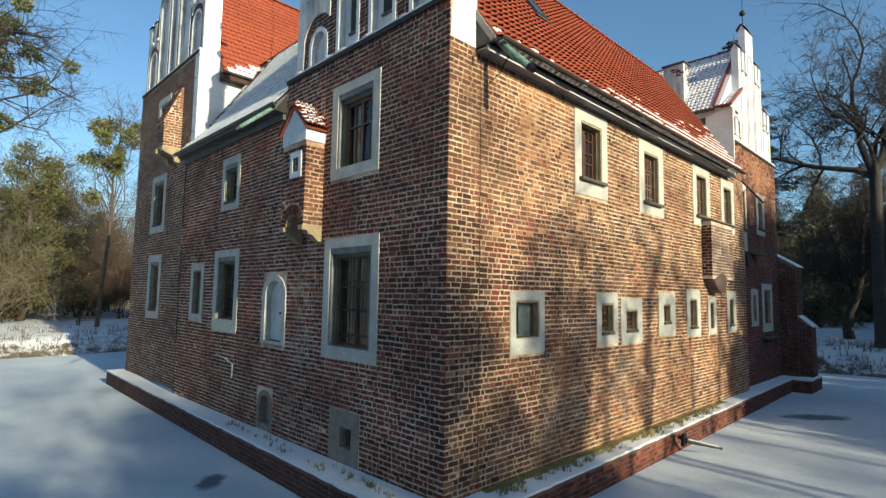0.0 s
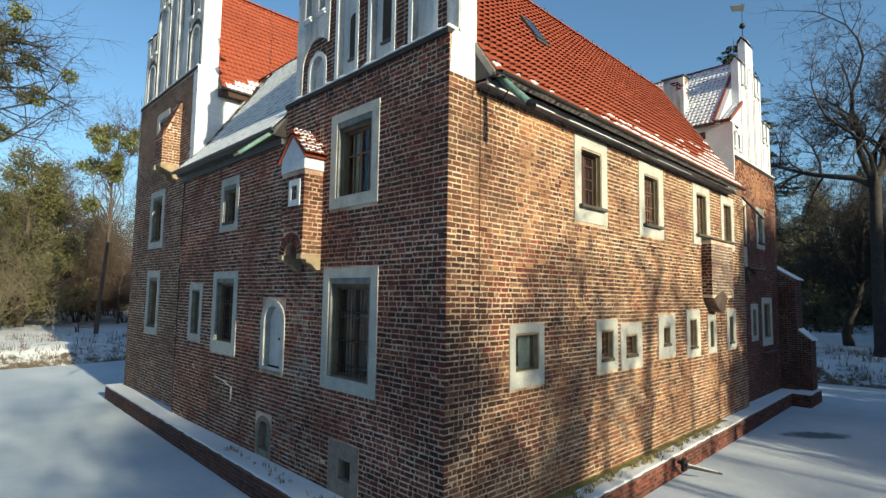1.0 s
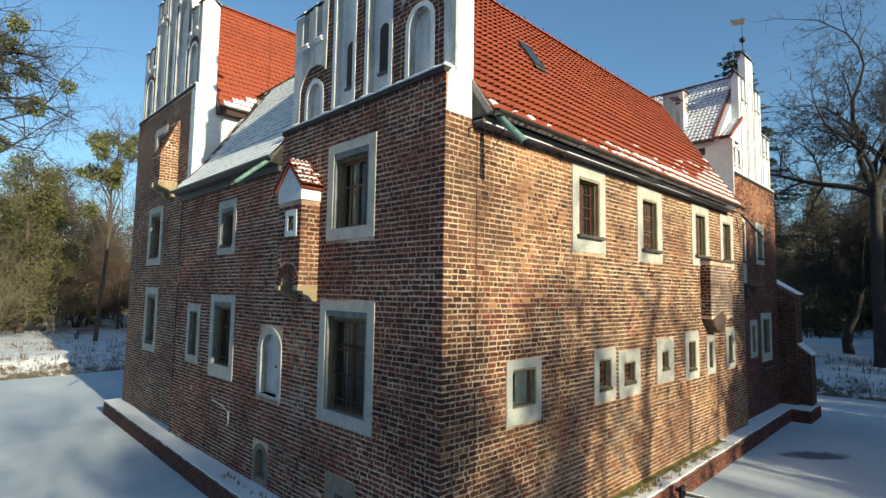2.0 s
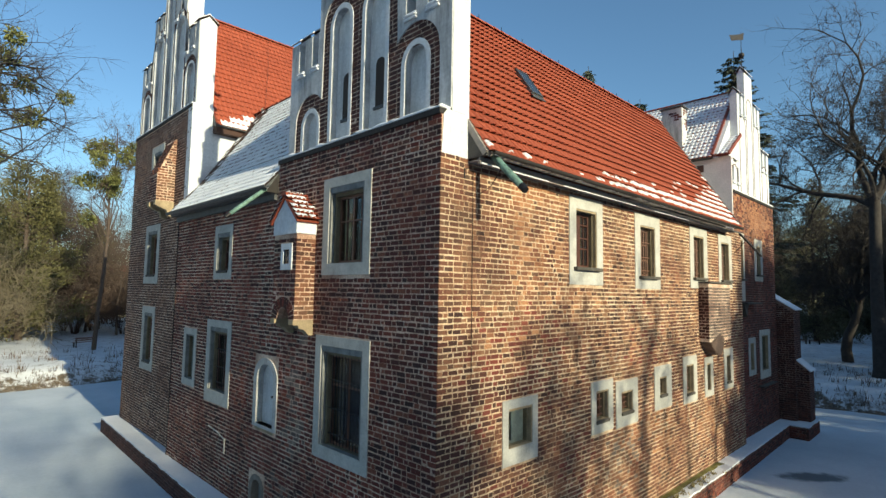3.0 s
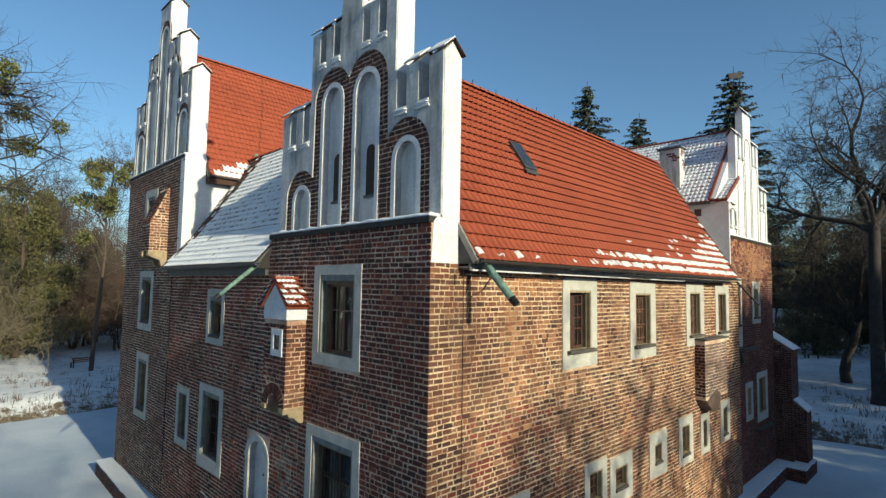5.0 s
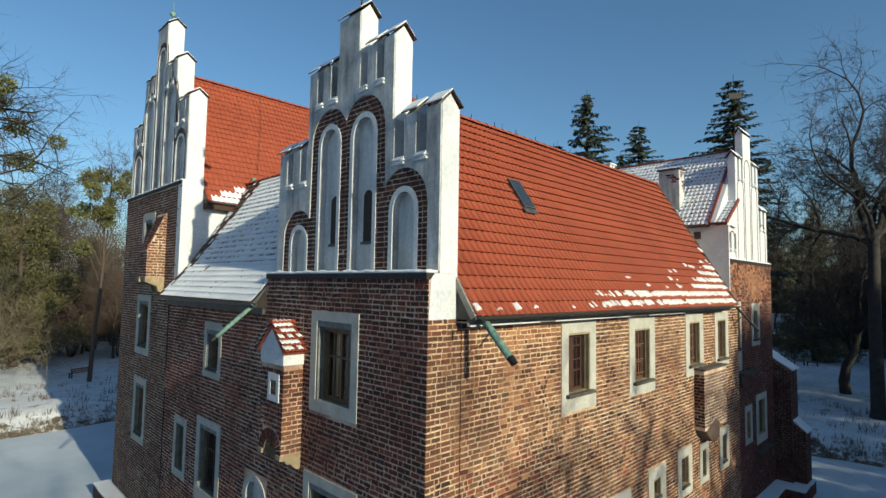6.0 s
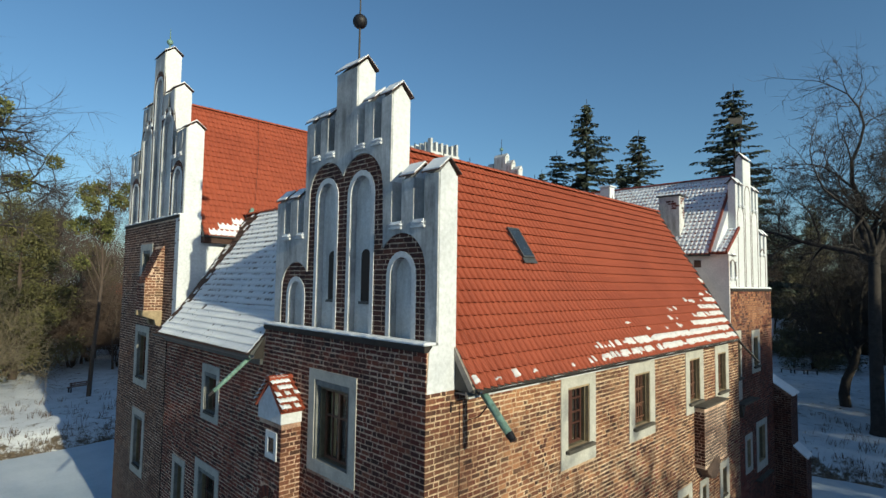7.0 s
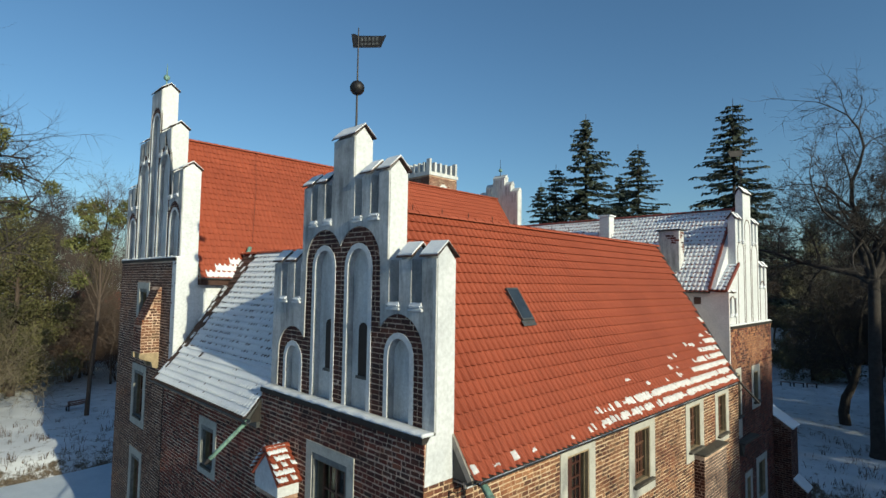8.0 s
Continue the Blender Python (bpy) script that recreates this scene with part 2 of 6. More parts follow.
def prism(bm, F, outline, d0, d1, holes=(), closed=True):
    """A slab of that outline between two depths, with holes that go through it."""
    rings = [outline, *holes]
    for d in (d0, d1):
        edges = []
        for ring in rings:
            v = [bm.verts.new(F(u, z, d)) for u, z in ring]
            edges += [bm.edges.new((a, b)) for a, b in zip(v, v[1:] + v[:1])]
        bmesh.ops.triangle_fill(bm, edges=edges, use_beauty=True)
    for ring in rings:
        for (a, b), (c, e) in zip(ring, ring[1:] + ring[:1]):
            bm.faces.new([bm.verts.new(F(*p)) for p in ((a, b, d0), (c, e, d0), (c, e, d1), (a, b, d1))])
    bmesh.ops.remove_doubles(bm, verts=bm.verts, dist=1e-4)
    bmesh.ops.recalc_face_normals(bm, faces=bm.faces)


def rect(u0, u1, z0, z1):
    return [(u0, z0), (u1, z0), (u1, z1), (u0, z1)]


def arch(u0, u1, z0, top, rise=None, n=10):
    """An opening with a round or pointed-round head."""
    w = (u1 - u0) / 2
    rise = rise or w
    c = (u0 + u1) / 2
    return [(u0, z0), (u1, z0)] + [(c + w * math.cos(math.pi * k / n), top - rise + rise * math.sin(math.pi * k / n)) for k in range(n + 1)]


def tube(bm, points, radii, sides=8, cap=True):
    rings = []
    for k, p in enumerate(points):
        p = Vector(p)
        way = (Vector(points[min(k + 1, len(points) - 1)]) - Vector(points[max(k - 1, 0)])).normalized()
        a = way.orthogonal().normalized()
        b = way.cross(a)
        r = radii[k] if isinstance(radii, (list, tuple)) else radii
        rings.append([bm.verts.new(p + r * (math.cos(2 * math.pi * i / sides) * a + math.sin(2 * math.pi * i / sides) * b)) for i in range(sides)])
    for q, s in zip(rings, rings[1:]):
        off = min(range(sides), key=lambda o: (q[0].co - s[o].co).length)
        for i in range(sides):
            bm.faces.new((q[i], q[(i + 1) % sides], s[(i + 1 + off) % sides], s[(i + off) % sides]))
    if cap:
        bm.faces.new(rings[0][::-1])
        bm.faces.new(rings[-1])


# ---- bricks ----
COURSE, JOINT = 0.105, 0.0185


def inside(poly, u, z):
    hit = False
    for (a, b), (c, e) in zip(poly, poly[1:] + poly[:1]):
        if (b > z) != (e > z) and u < (c - a) * (z - b) / (e - b) + a:
            hit = not hit
    return hit


def lay_bricks(u0, u1, z0, z1, holes=(), keep=None, seed=1, headers=False):
    """Bricks of an uneven old bond, as rows of u0, u1, z0, z1. holes: rectangles left free; keep: a test for a brick's middle."""
    r = random.Random(seed)
    out = []
    def wave(u, z):
        return 0.014 * noise.noise(Vector((u * 0.5, z * 0.35, seed * 0.1))) + 0.004 * noise.noise(Vector((u * 2.3, z * 1.3, seed)))
    rows = int((z1 - z0) / COURSE)
    for k in range(rows):
        a, b = z0 + k * COURSE, z0 + (k + 1) * COURSE - JOINT
        cuts = sorted((h[0], h[1]) for h in holes if h[2] < b - 0.02 and h[3] > a + 0.02)
        spans, at = [], u0
        for c, e in cuts:
            if c > at:
                spans.append((at, c))
            at = max(at, e)
        if at < u1:
            spans.append((at, u1))
        for s, e in spans:
            u, header = s + 0.004, (k + int(s * 7)) % 2 == 0
            while u < e - 0.05:
                if headers:
                    w = next((q for q in (0.25, 0.125) if keep(u + 0.02, (a + b) / 2) and keep(u + q - 0.02, (a + b) / 2)), 0.0)
                    if w:
                        out.append((u, u + w, a, b + 0.005))
                        u += w + 0.013
                    else:
                        u += 0.03
                    continue
                w = (0.112 if header else 0.232) + r.uniform(-0.020, 0.020)
                if e - (u + w) < 0.09:
                    w = e - u - 0.004
                    if w > 0.32:
                        w /= 2
                if keep is None or keep(u + w / 2, (a + b) / 2):
                    dz = wave(u, a)
                    out.append((u, u + w, a + dz + r.uniform(-0.006, 0.007), b + dz + r.uniform(-0.010, 0.006)))
                u += w + JOINT + r.uniform(-0.006, 0.007)
                header = not header if r.random() < 0.86 else header
    return np.array(out).reshape(-1, 4)


def bricks_mesh(name, rows, F, mat, parent, label="", proud=(0.002, 0.010), slim=0.0045, seed=3):
    """All these bricks in one mesh: each has a front and four sloping sides."""
    g = np.random.default_rng(seed)
    n = len(rows)
    d = g.uniform(*proud, n)
    verts = []
    for i, (a, b, c, e) in enumerate(rows):
        s = slim
        tl, tr, bl, br = g.uniform(-0.003, 0.003, 4)
        j = g.uniform(-0.008, 0.008, 8)
        for u, z, dd in ((a, c, -0.01), (b, c, -0.01), (b, e, -0.01), (a, e, -0.01),
                         (a + s + j[0], c + s + j[1], d[i] + tl), (b - s + j[2], c + s + j[3], d[i] + tr), (b - s + j[4], e - s + j[5], d[i] + bl), (a + s + j[6], e - s + j[7], d[i] + br)):
            verts.append(F(u, z, dd))
    faces = []
    for i in range(0, 8 * n, 8):
        faces += [(i + 4, i + 5, i + 6, i + 7), (i, i + 1, i + 5, i + 4), (i + 1, i + 2, i + 6, i + 5), (i + 2, i + 3, i + 7, i + 6), (i + 3, i, i + 4, i + 7)]
    me = bpy.data.meshes.new(name)
    me.from_pydata(verts, [], faces)
    ob = finish_mesh(name, me, mat, parent, label)
    return tagged(ob, kind="stuff")


def brick_pieces(rows, F, parent, seed=5, mat=None):
    """Single bricks: objects on a few shared meshes."""
    shapes = []
    g = random.Random(seed)
    for k in range(6):
        bm = bmesh.new()
        o, e = F(0, 0, 0), 1
        j = [g.uniform(0, 0.006) for _ in range(4)]
        s = 0.005
        pts = [(-.5, -.5, -.01), (.5, -.5, -.01), (.5, .5, -.01), (-.5, .5, -.01)]
        v = [bm.verts.new(Vector(F(a, b, c)) - Vector(o)) for a, b, c in pts]
        v += [bm.verts.new(Vector(F(a * 0.968, b * 0.91, 0.003 + q)) - Vector(o)) for (a, b, _), q in zip(pts, j)]
        for f in ((4, 5, 6, 7), (0, 1, 5, 4), (1, 2, 6, 5), (2, 3, 7, 6), (3, 0, 4, 7)):
            bm.faces.new([v[i] for i in f])
        me = bpy.data.meshes.new("brick")
        bm.to_mesh(me)
        bm.free()
        me.materials.append(mat or BRICK_PIECE)
        shapes.append(me)
    axis = Vector(F(1, 0, 0)) - Vector(F(0, 0, 0))
    for a, b, c, e in rows:
        ob = new("brick", g.choice(shapes))
        ob.parent = parent
        ob.location = F((a + b) / 2, (c + e) / 2, 0)
        ob.scale = (b - a if abs(axis.x) > 0.5 else 1, b - a if abs(axis.y) > 0.5 else 1, e - c)


# ---- roofs ----
def roof_tiles(name, origin, along, up, width, length, parent, mat, clip=None, snow=None, pitch=(0.20, 0.305), seed=2, pieces=None, ragged=False, step=0.078, amp=0.074):
    """Curved clay tiles in courses. origin: the lower corner; along, up: unit ways; clip(u, v), snow(u, v): tests and chances at a tile's middle."""
    o, a, b = Vector(origin), Vector(along).normalized(), Vector(up).normalized()
    n = a.cross(b)
    if n.z < 0:
        n = -n
    g = random.Random(seed)
    pu, pv = pitch
    prof = [(0.0, 0.0), (0.2, 0.72), (0.42, 1.0), (0.64, 0.65), (0.82, 0.07), (1.04, 0.0)]
    V, T, snowy, single = [], [], [], []
    for r in range(int(math.ceil(length / pv))):
        for c in range(int(math.ceil(width / pu))):
            u, v = c * pu, r * pv
            if u + pu > width + 0.02 or (clip and not clip(u + pu / 2, v + pv / 2)):
                continue
            top = min(v + pv * 1.12, length)
            lift, tilt = g.uniform(-0.004, 0.004), g.uniform(-0.010, 0.010)
            base = len(V)
            mine = []
            for vv, h, k in ((v, step, amp), (top, 0.010, amp * 0.22)):
                for s, z in prof:
                    sag = 0.075 * math.sin(math.pi * min(s * 1.15, 1.0)) if vv == v else 0.0
                    mine.append(o + a * (u + s * pu) + b * (vv - sag + tilt * (s - 0.5)) + n * (h + z * k + lift))
            for s, z in prof:
                mine.append(o + a * (u + s * pu) + b * (v + 0.004 - 0.075 * math.sin(math.pi * min(s * 1.15, 1.0))) + n * (step - 0.018 + z * amp + lift))
            faces = []
            for i in range(5):
                faces += [(i, i + 1, i + 7, i + 6), (i, i + 12, i + 13, i + 1)]
            if pieces and pieces(u, v):
                single.append((mine, faces))
            else:
                V += mine
                T += [tuple(base + k for k in f) for f in faces]
            chance = snow(u, v) if snow else 0.0
            if g.random() < chance:
                snowy.append((u, v, top, chance))
    me = bpy.data.meshes.new(name)
    me.from_pydata(V, [], T)
    field = tagged(finish_mesh(name, me, mat, parent), kind="stuff")
    for mine, faces in single:
        me = bpy.data.meshes.new("roof_tile")
        mid = mine[0]
        me.from_pydata([p - mid for p in mine], [], faces)
        ob = finish_mesh("roof_tile", me, TILE_PIECE, parent)
        ob.location = mid
    if snowy:
        V, T = [], []
        for u, v, top, chance in snowy:
            base = len(V)
            th = g.uniform(0.012, 0.03) if ragged else g.uniform(0.020, 0.028)
            if ragged:
                w0, w1 = -0.06 + g.uniform(-0.02, 0.05), 1.06 + g.uniform(-0.08, 0.05)
                if chance > 0.8 and g.random() > 0.22:
                    lo, hi = v + g.uniform(0.03, 0.10), top - g.uniform(0.035, 0.075)
                    w0, w1 = w0 + g.uniform(0, 0.12), w1 - g.uniform(0.04, 0.26)
                else:
                    lo = v + g.uniform(0.04, 0.12)
                    hi = min(top - 0.03, lo + g.uniform(0.06, 0.2))
                    w0, w1 = w0 + g.uniform(0, 0.35), w1 - g.uniform(0, 0.35)
            else:
                w0, w1, lo, hi = -0.03, 1.04, v - 0.006, top - 0.005
            for r, (vv, h) in enumerate(((lo, step + (0.004 if not ragged else -0.006)), ((lo + hi) / 2, step * 0.55 + 0.008), (hi, 0.02))):
                for k in range(5):
                    s = w0 + (w1 - w0) * k / 4
                    z = amp * (1.0 - 0.35 * r) * max(0, math.sin(math.pi * min(max(s, 0), 0.85) / 0.85)) * (0.8 if ragged else 1.0)
                    edge = (0 if k in (0, 4) else 1) if ragged else 0.9
                    dip = g.uniform(-0.015, 0.015) if ragged else (pv * g.uniform(0.12, 0.28) if r == 0 and k in (0, 4) else g.uniform(0.0, 0.012))
                    V.append(o + a * (u + s * pu) + b * (vv + dip) + n * (h + z + th * edge))
            for r in range(2):
                for k in range(4):
                    q = base + r * 5 + k
                    T.append((q, q + 1, q + 6, q + 5))
            for k in range(5):
                V.append(V[base + k] - n * (th + 0.012 if ragged else th * 0.75))
            for k in range(4):
                T.append((base + k, base + 15 + k, base + 16 + k, base + k + 1))
        me = bpy.data.meshes.new("roof_snow")
        me.from_pydata(V, [], T)
        tagged(finish_mesh("roof_snow", me, THIN_SNOW if ragged else SNOW, parent, "thin fresh snow lying on the tiles", True), kind="stuff")
    return field


def slab(name, corners, thick, mat, parent, label=""):
    """A flat plate over four corners, thickened downwards."""
    bm = bmesh.new()
    p = [Vector(c) for c in corners]
    n = (p[1] - p[0]).cross(p[2] - p[0]).normalized()
    if n.z < 0:
        n = -n
    top = [bm.verts.new(c) for c in p]
    low = [bm.verts.new(c - n * thick) for c in p]
    bm.faces.new(top)
    bm.faces.new(low[::-1])
    for i in range(len(p)):
        j = (i + 1) % len(p)
        bm.faces.new((top[i], low[i], low[j], top[j]))
    bmesh.ops.recalc_face_normals(bm, faces=bm.faces)
    return part(name, bm, mat, parent, label)


# ---- the castle ----
castle = tagged(new("castle"), "red brick moated castle with stepped white gables and red tiled roofs", "castle")
LEDGE = -0.38
WEST, SOUTH = left(0.0), right(0.0)
# the far gable house and the farther wing stand a little behind these two fronts
WEST_FAR, SOUTH_FAR = left(0.26), right(0.24)


def wall_with_openings(name, F, u0, u1, z0, z1, openings, label, thick=0.6, mat=None, outline=None):
    bm = bmesh.new()
    prism(bm, F, outline or rect(u0, u1, z0, z1), 0.0, -thick, [h if isinstance(h[0], tuple) else rect(*h) for h in openings])
    return part(name, bm, mat or MORTAR, castle, label)


# openings: u0, u1, z0, z1 of the stone surround, its widths (sides, top, bottom), and the style
WEST_WINDOWS = [
    (2.05, 3.88, 5.90, 8.13, (0.24, 0.22, 0.26), "tall"),
    (1.96, 4.02, 1.83, 4.53, (0.24, 0.22, 0.28), "barred"),
    (8.66, 10.48, 2.08, 4.58, (0.26, 0.22, 0.36), "barred"),
    (11.35, 12.50, 2.31, 4.20, (0.20, 0.20, 0.22), "green"),
    (8.88, 10.20, 5.84, 7.51, (0.20, 0.24, 0.26), "dark"),
    (16.66, 18.32, 2.16, 4.75, (0.28, 0.26, 0.36), "dark"),
    (16.61, 18.46, 5.70, 8.16, (0.31, 0.26, 0.36), "curtain"),
    (16.66, 18.27, 9.19, 11.54, (0.31, 0.26, 0.31), "curtain"),
]
SOUTH_WINDOWS = [
    (4.31, 5.90, 5.79, 7.95, (0.30, 0.30, 0.42), "red"),
    (7.75, 9.42, 5.74, 7.93, (0.34, 0.34, 0.36), "leaded"),
    (11.84, 13.46, 5.82, 7.94, (0.34, 0.30, 0.36), "leaded"),
    (14.66, 16.15, 5.87, 7.90, (0.30, 0.28, 0.30), "leaded"),
    (17.93, 18.65, 5.37, 8.27, (0.145, 0.26, 0.93), "dark"),
    (20.15, 21.40, 6.27, 8.17, (0.29, 0.29, 0.29), "dark"),
    (1.83, 3.03, 2.09, 3.39, (0.19, 0.18, 0.33), "vent"),
    (5.28, 6.38, 2.12, 3.39, (0.24, 0.24, 0.30), "leaded"),
    (6.54, 7.80, 2.07, 3.28, (0.30, 0.30, 0.36), "leaded"),
    (8.90, 10.12, 2.19, 3.46, (0.36, 0.34, 0.40), "leaded"),
    (11.05, 12.24, 2.08, 3.58, (0.28, 0.28, 0.30), "leaded"),
    (12.95, 13.80, 2.06, 3.42, (0.24, 0.22, 0.20), "green"),
    (14.97, 16.00, 2.10, 3.58, (0.28, 0.25, 0.25), "leaded"),
    (18.91, 19.93, 2.15, 3.77, (0.25, 0.23, 0.23), "green"),
    (20.56, 22.22, 1.86, 4.05, (0.31, 0.26, 0.36), "green"),
]
WEST_PATCHES = [(2.47, 3.61, -0.34, 0.78), (6.26, 7.16, -0.30, 0.74), (5.76, 7.06, 1.88, 3.78)]


plain_sill = plain("dark_weathered_sill", (0.09, 0.08, 0.065), 0.9, vary=0.4, scale=8)


def opening_of(w):
    u0, u1, z0, z1, (s, t, b), _ = w
    return (u0 + s, u1 - s, z0 + b, z1 - t)


def window(F, w, group):
    u0, u1, z0, z1, (s, t, b), style = w
    a, c, e, f = opening_of(w)
    bm = bmesh.new()
    prism(bm, F, rect(u0, u1, z0, z1), 0.022, -0.05, [rect(a, c, e, f)])
    win = tagged(part("window", bm, STONE, castle, {"tall": "tall dark window in a pale stone surround", "barred": "iron-barred window in a pale stone surround"}.get(style, "small-paned window in a pale painted surround")), group=group)
    # the plastered reveal with a rebate, open at the front and the back
    bm = bmesh.new()
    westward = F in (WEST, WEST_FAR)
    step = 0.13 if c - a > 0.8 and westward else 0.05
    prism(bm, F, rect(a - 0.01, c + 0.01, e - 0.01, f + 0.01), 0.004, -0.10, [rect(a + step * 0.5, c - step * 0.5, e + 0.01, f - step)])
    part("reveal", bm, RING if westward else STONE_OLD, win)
    # the inner ring's brown colour includes the shade deep in the reveal
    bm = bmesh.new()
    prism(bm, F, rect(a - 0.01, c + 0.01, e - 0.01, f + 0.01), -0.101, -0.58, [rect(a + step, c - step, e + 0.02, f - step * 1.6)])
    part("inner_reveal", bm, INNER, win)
    a, c, e, f = a + step, c - step, e + 0.02, f - step * 1.6
    back = -0.26
    # a shallow room behind it, coloured near black as if unlit
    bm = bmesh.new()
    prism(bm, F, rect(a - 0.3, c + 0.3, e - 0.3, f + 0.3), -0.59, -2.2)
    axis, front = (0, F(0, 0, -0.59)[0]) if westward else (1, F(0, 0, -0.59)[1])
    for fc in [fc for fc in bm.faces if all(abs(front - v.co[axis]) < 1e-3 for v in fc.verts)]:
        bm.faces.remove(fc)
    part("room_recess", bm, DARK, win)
    frame_mat = {"red": SASH_RED, "green": SASH_GREEN, "vent": SASH_GREEN}.get(style, SASH)
    bm = bmesh.new()
    k = 0.055
    for q in ((a, a + k, e, f), (c - k, c, e, f), (a + k, c - k, e, e + k), (a + k, c - k, f - k, f)):
        block(bm, F, *q, back, back + 0.06)
    mid = (a + c) / 2
    if style != "vent":
        block(bm, F, mid - 0.03, mid + 0.03, e + k, f - k, back, back + 0.065)
        rows = {"tall": [0.62], "barred": [0.66], "red": [0.35, 0.55, 0.8], "leaded": [0.34, 0.67], "dark": [0.6], "curtain": [0.6], "green": [0.6]}[style]
        for q in rows:
            z = e + (f - e) * q
            block(bm, F, a + k, c - k, z - 0.018, z + 0.018, back + 0.005, back + 0.058)
        if style in ("tall", "red", "leaded"):
            for q in (0.25, 0.75):
                u = a + (c - a) * q
                block(bm, F, u - 0.012, u + 0.012, e + k, f - k, back + 0.01, back + 0.05)
    part("sash", bm, frame_mat, win)
    if style == "vent":
        bm = bmesh.new()
        block(bm, F, a + (c - a) * 0.42, c - 0.05, e + 0.04, f - 0.05, back + 0.03, back + 0.07)
        part("board", bm, SASH_GREEN, win, "grey-green board over half the opening")
    if style == "red":
        bm = bmesh.new()
        for k2 in range(4):
            u = a + 0.06 + (mid - a - 0.09) * k2 / 4
            block(bm, F, u, u + (mid - a - 0.09) / 4 - 0.008, e + 0.06, f - 0.06, back + 0.02, back + 0.075)
        part("shutter", bm, SASH_RED, win, "closed red-brown board shutter")
    bm = bmesh.new()
    block(bm, F, a + 0.02, c - 0.02, e + 0.02, f - 0.02, back + 0.018, back + 0.024)
    pane = part("pane", bm, GLASS, win)
    pane.visible_shadow = False
    if style in ("tall", "curtain"):
        bm = bmesh.new()
        n = 9
        wide = (c - a) * 0.28
        hi = [bm.verts.new(F(c - 0.05 - wide * i / n, f - 0.03, back - 0.06 - 0.03 * (i % 2))) for i in range(n)]
        lo = [bm.verts.new(F(c - 0.05 - wide * 0.8 * i / n, e + 0.03, back - 0.06 - 0.03 * (i % 2))) for i in range(n)]
        for i in range(n - 1):
            bm.faces.new((hi[i], hi[i + 1], lo[i + 1], lo[i]))
        part("curtain", bm, CURTAIN, win, "yellowed curtain drawn to one side")
    if style in ("barred", "leaded"):
        count = max(3, int((c - a) / 0.13))
        for i in range(1, count + 1):
            u = a + (c - a) * i / (count + 1)
            bm = bmesh.new()
            tube(bm, [F(u, e + 0.02, -0.15), F(u, f, -0.15)], 0.011, 5)
            part("iron_bar", bm, IRON if style == "barred" else SASH, win)
        for q in (0.12, 0.4, 0.72):
            z = e + (f - e) * q
            bm = bmesh.new()
            block(bm, F, a, c, z - 0.012, z + 0.012, -0.158, -0.142)
            part("iron_bar", bm, IRON if style == "barred" else SASH, win)
    if style in ("red", "leaded", "dark", "curtain"):
        bm = bmesh.new()
        wide = 0.17 if z0 > 5 and not westward else 0.06
        block(bm, F, a - wide, c + wide, e - 0.095, e - 0.012, -0.2, 0.13 if wide > 0.1 else 0.06)
        soften(bm, 0.012)
        part("sill", bm, plain_sill, win, "dark weathered stone sill")
    return win


def brick_wall(name, F, u0, u1, z0, z1, label, holes, openings, seed, near=None, outline=None, keep=None, stains=(), mat=None, joint=None, piece=None):
    core = wall_with_openings(name, F, u0, u1, z0, z1, openings, label, outline=outline, mat=joint)
    rows = lay_bricks(u0, u1, z0 + 0.02, z1, holes, keep, seed)
    if near is not None:
        close = np.array([near((r[0] + r[1]) / 2, (r[2] + r[3]) / 2) for r in rows])
        brick_pieces(rows[close][:300], F, core, seed, piece)
        rows = np.concatenate([rows[~close], rows[close][300:]])
    g = random.Random(seed)
    groups = {}
    for r in rows:
        u, z = (r[0] + r[1]) / 2, (r[2] + r[3]) / 2
        tone = ""
        for su, sz, wu, wz, kind, most in stains:
            q = math.hypot((u - su) / wu, (z - sz) / wz) * (1 + 0.6 * noise.noise(Vector((u * 1.3, z * 1.3, su))))
            if g.random() < most * (1.15 - q):
                tone = kind
        groups.setdefault(tone, []).append(r)
    for tone, some in groups.items():
        bricks_mesh("brickwork", np.array(some), F, STAINED[tone] if tone else mat or BRICK, core, seed=seed)
    return core


def holes_of(ws, extra=()):
    return [w[:4] for w in ws] + list(extra)


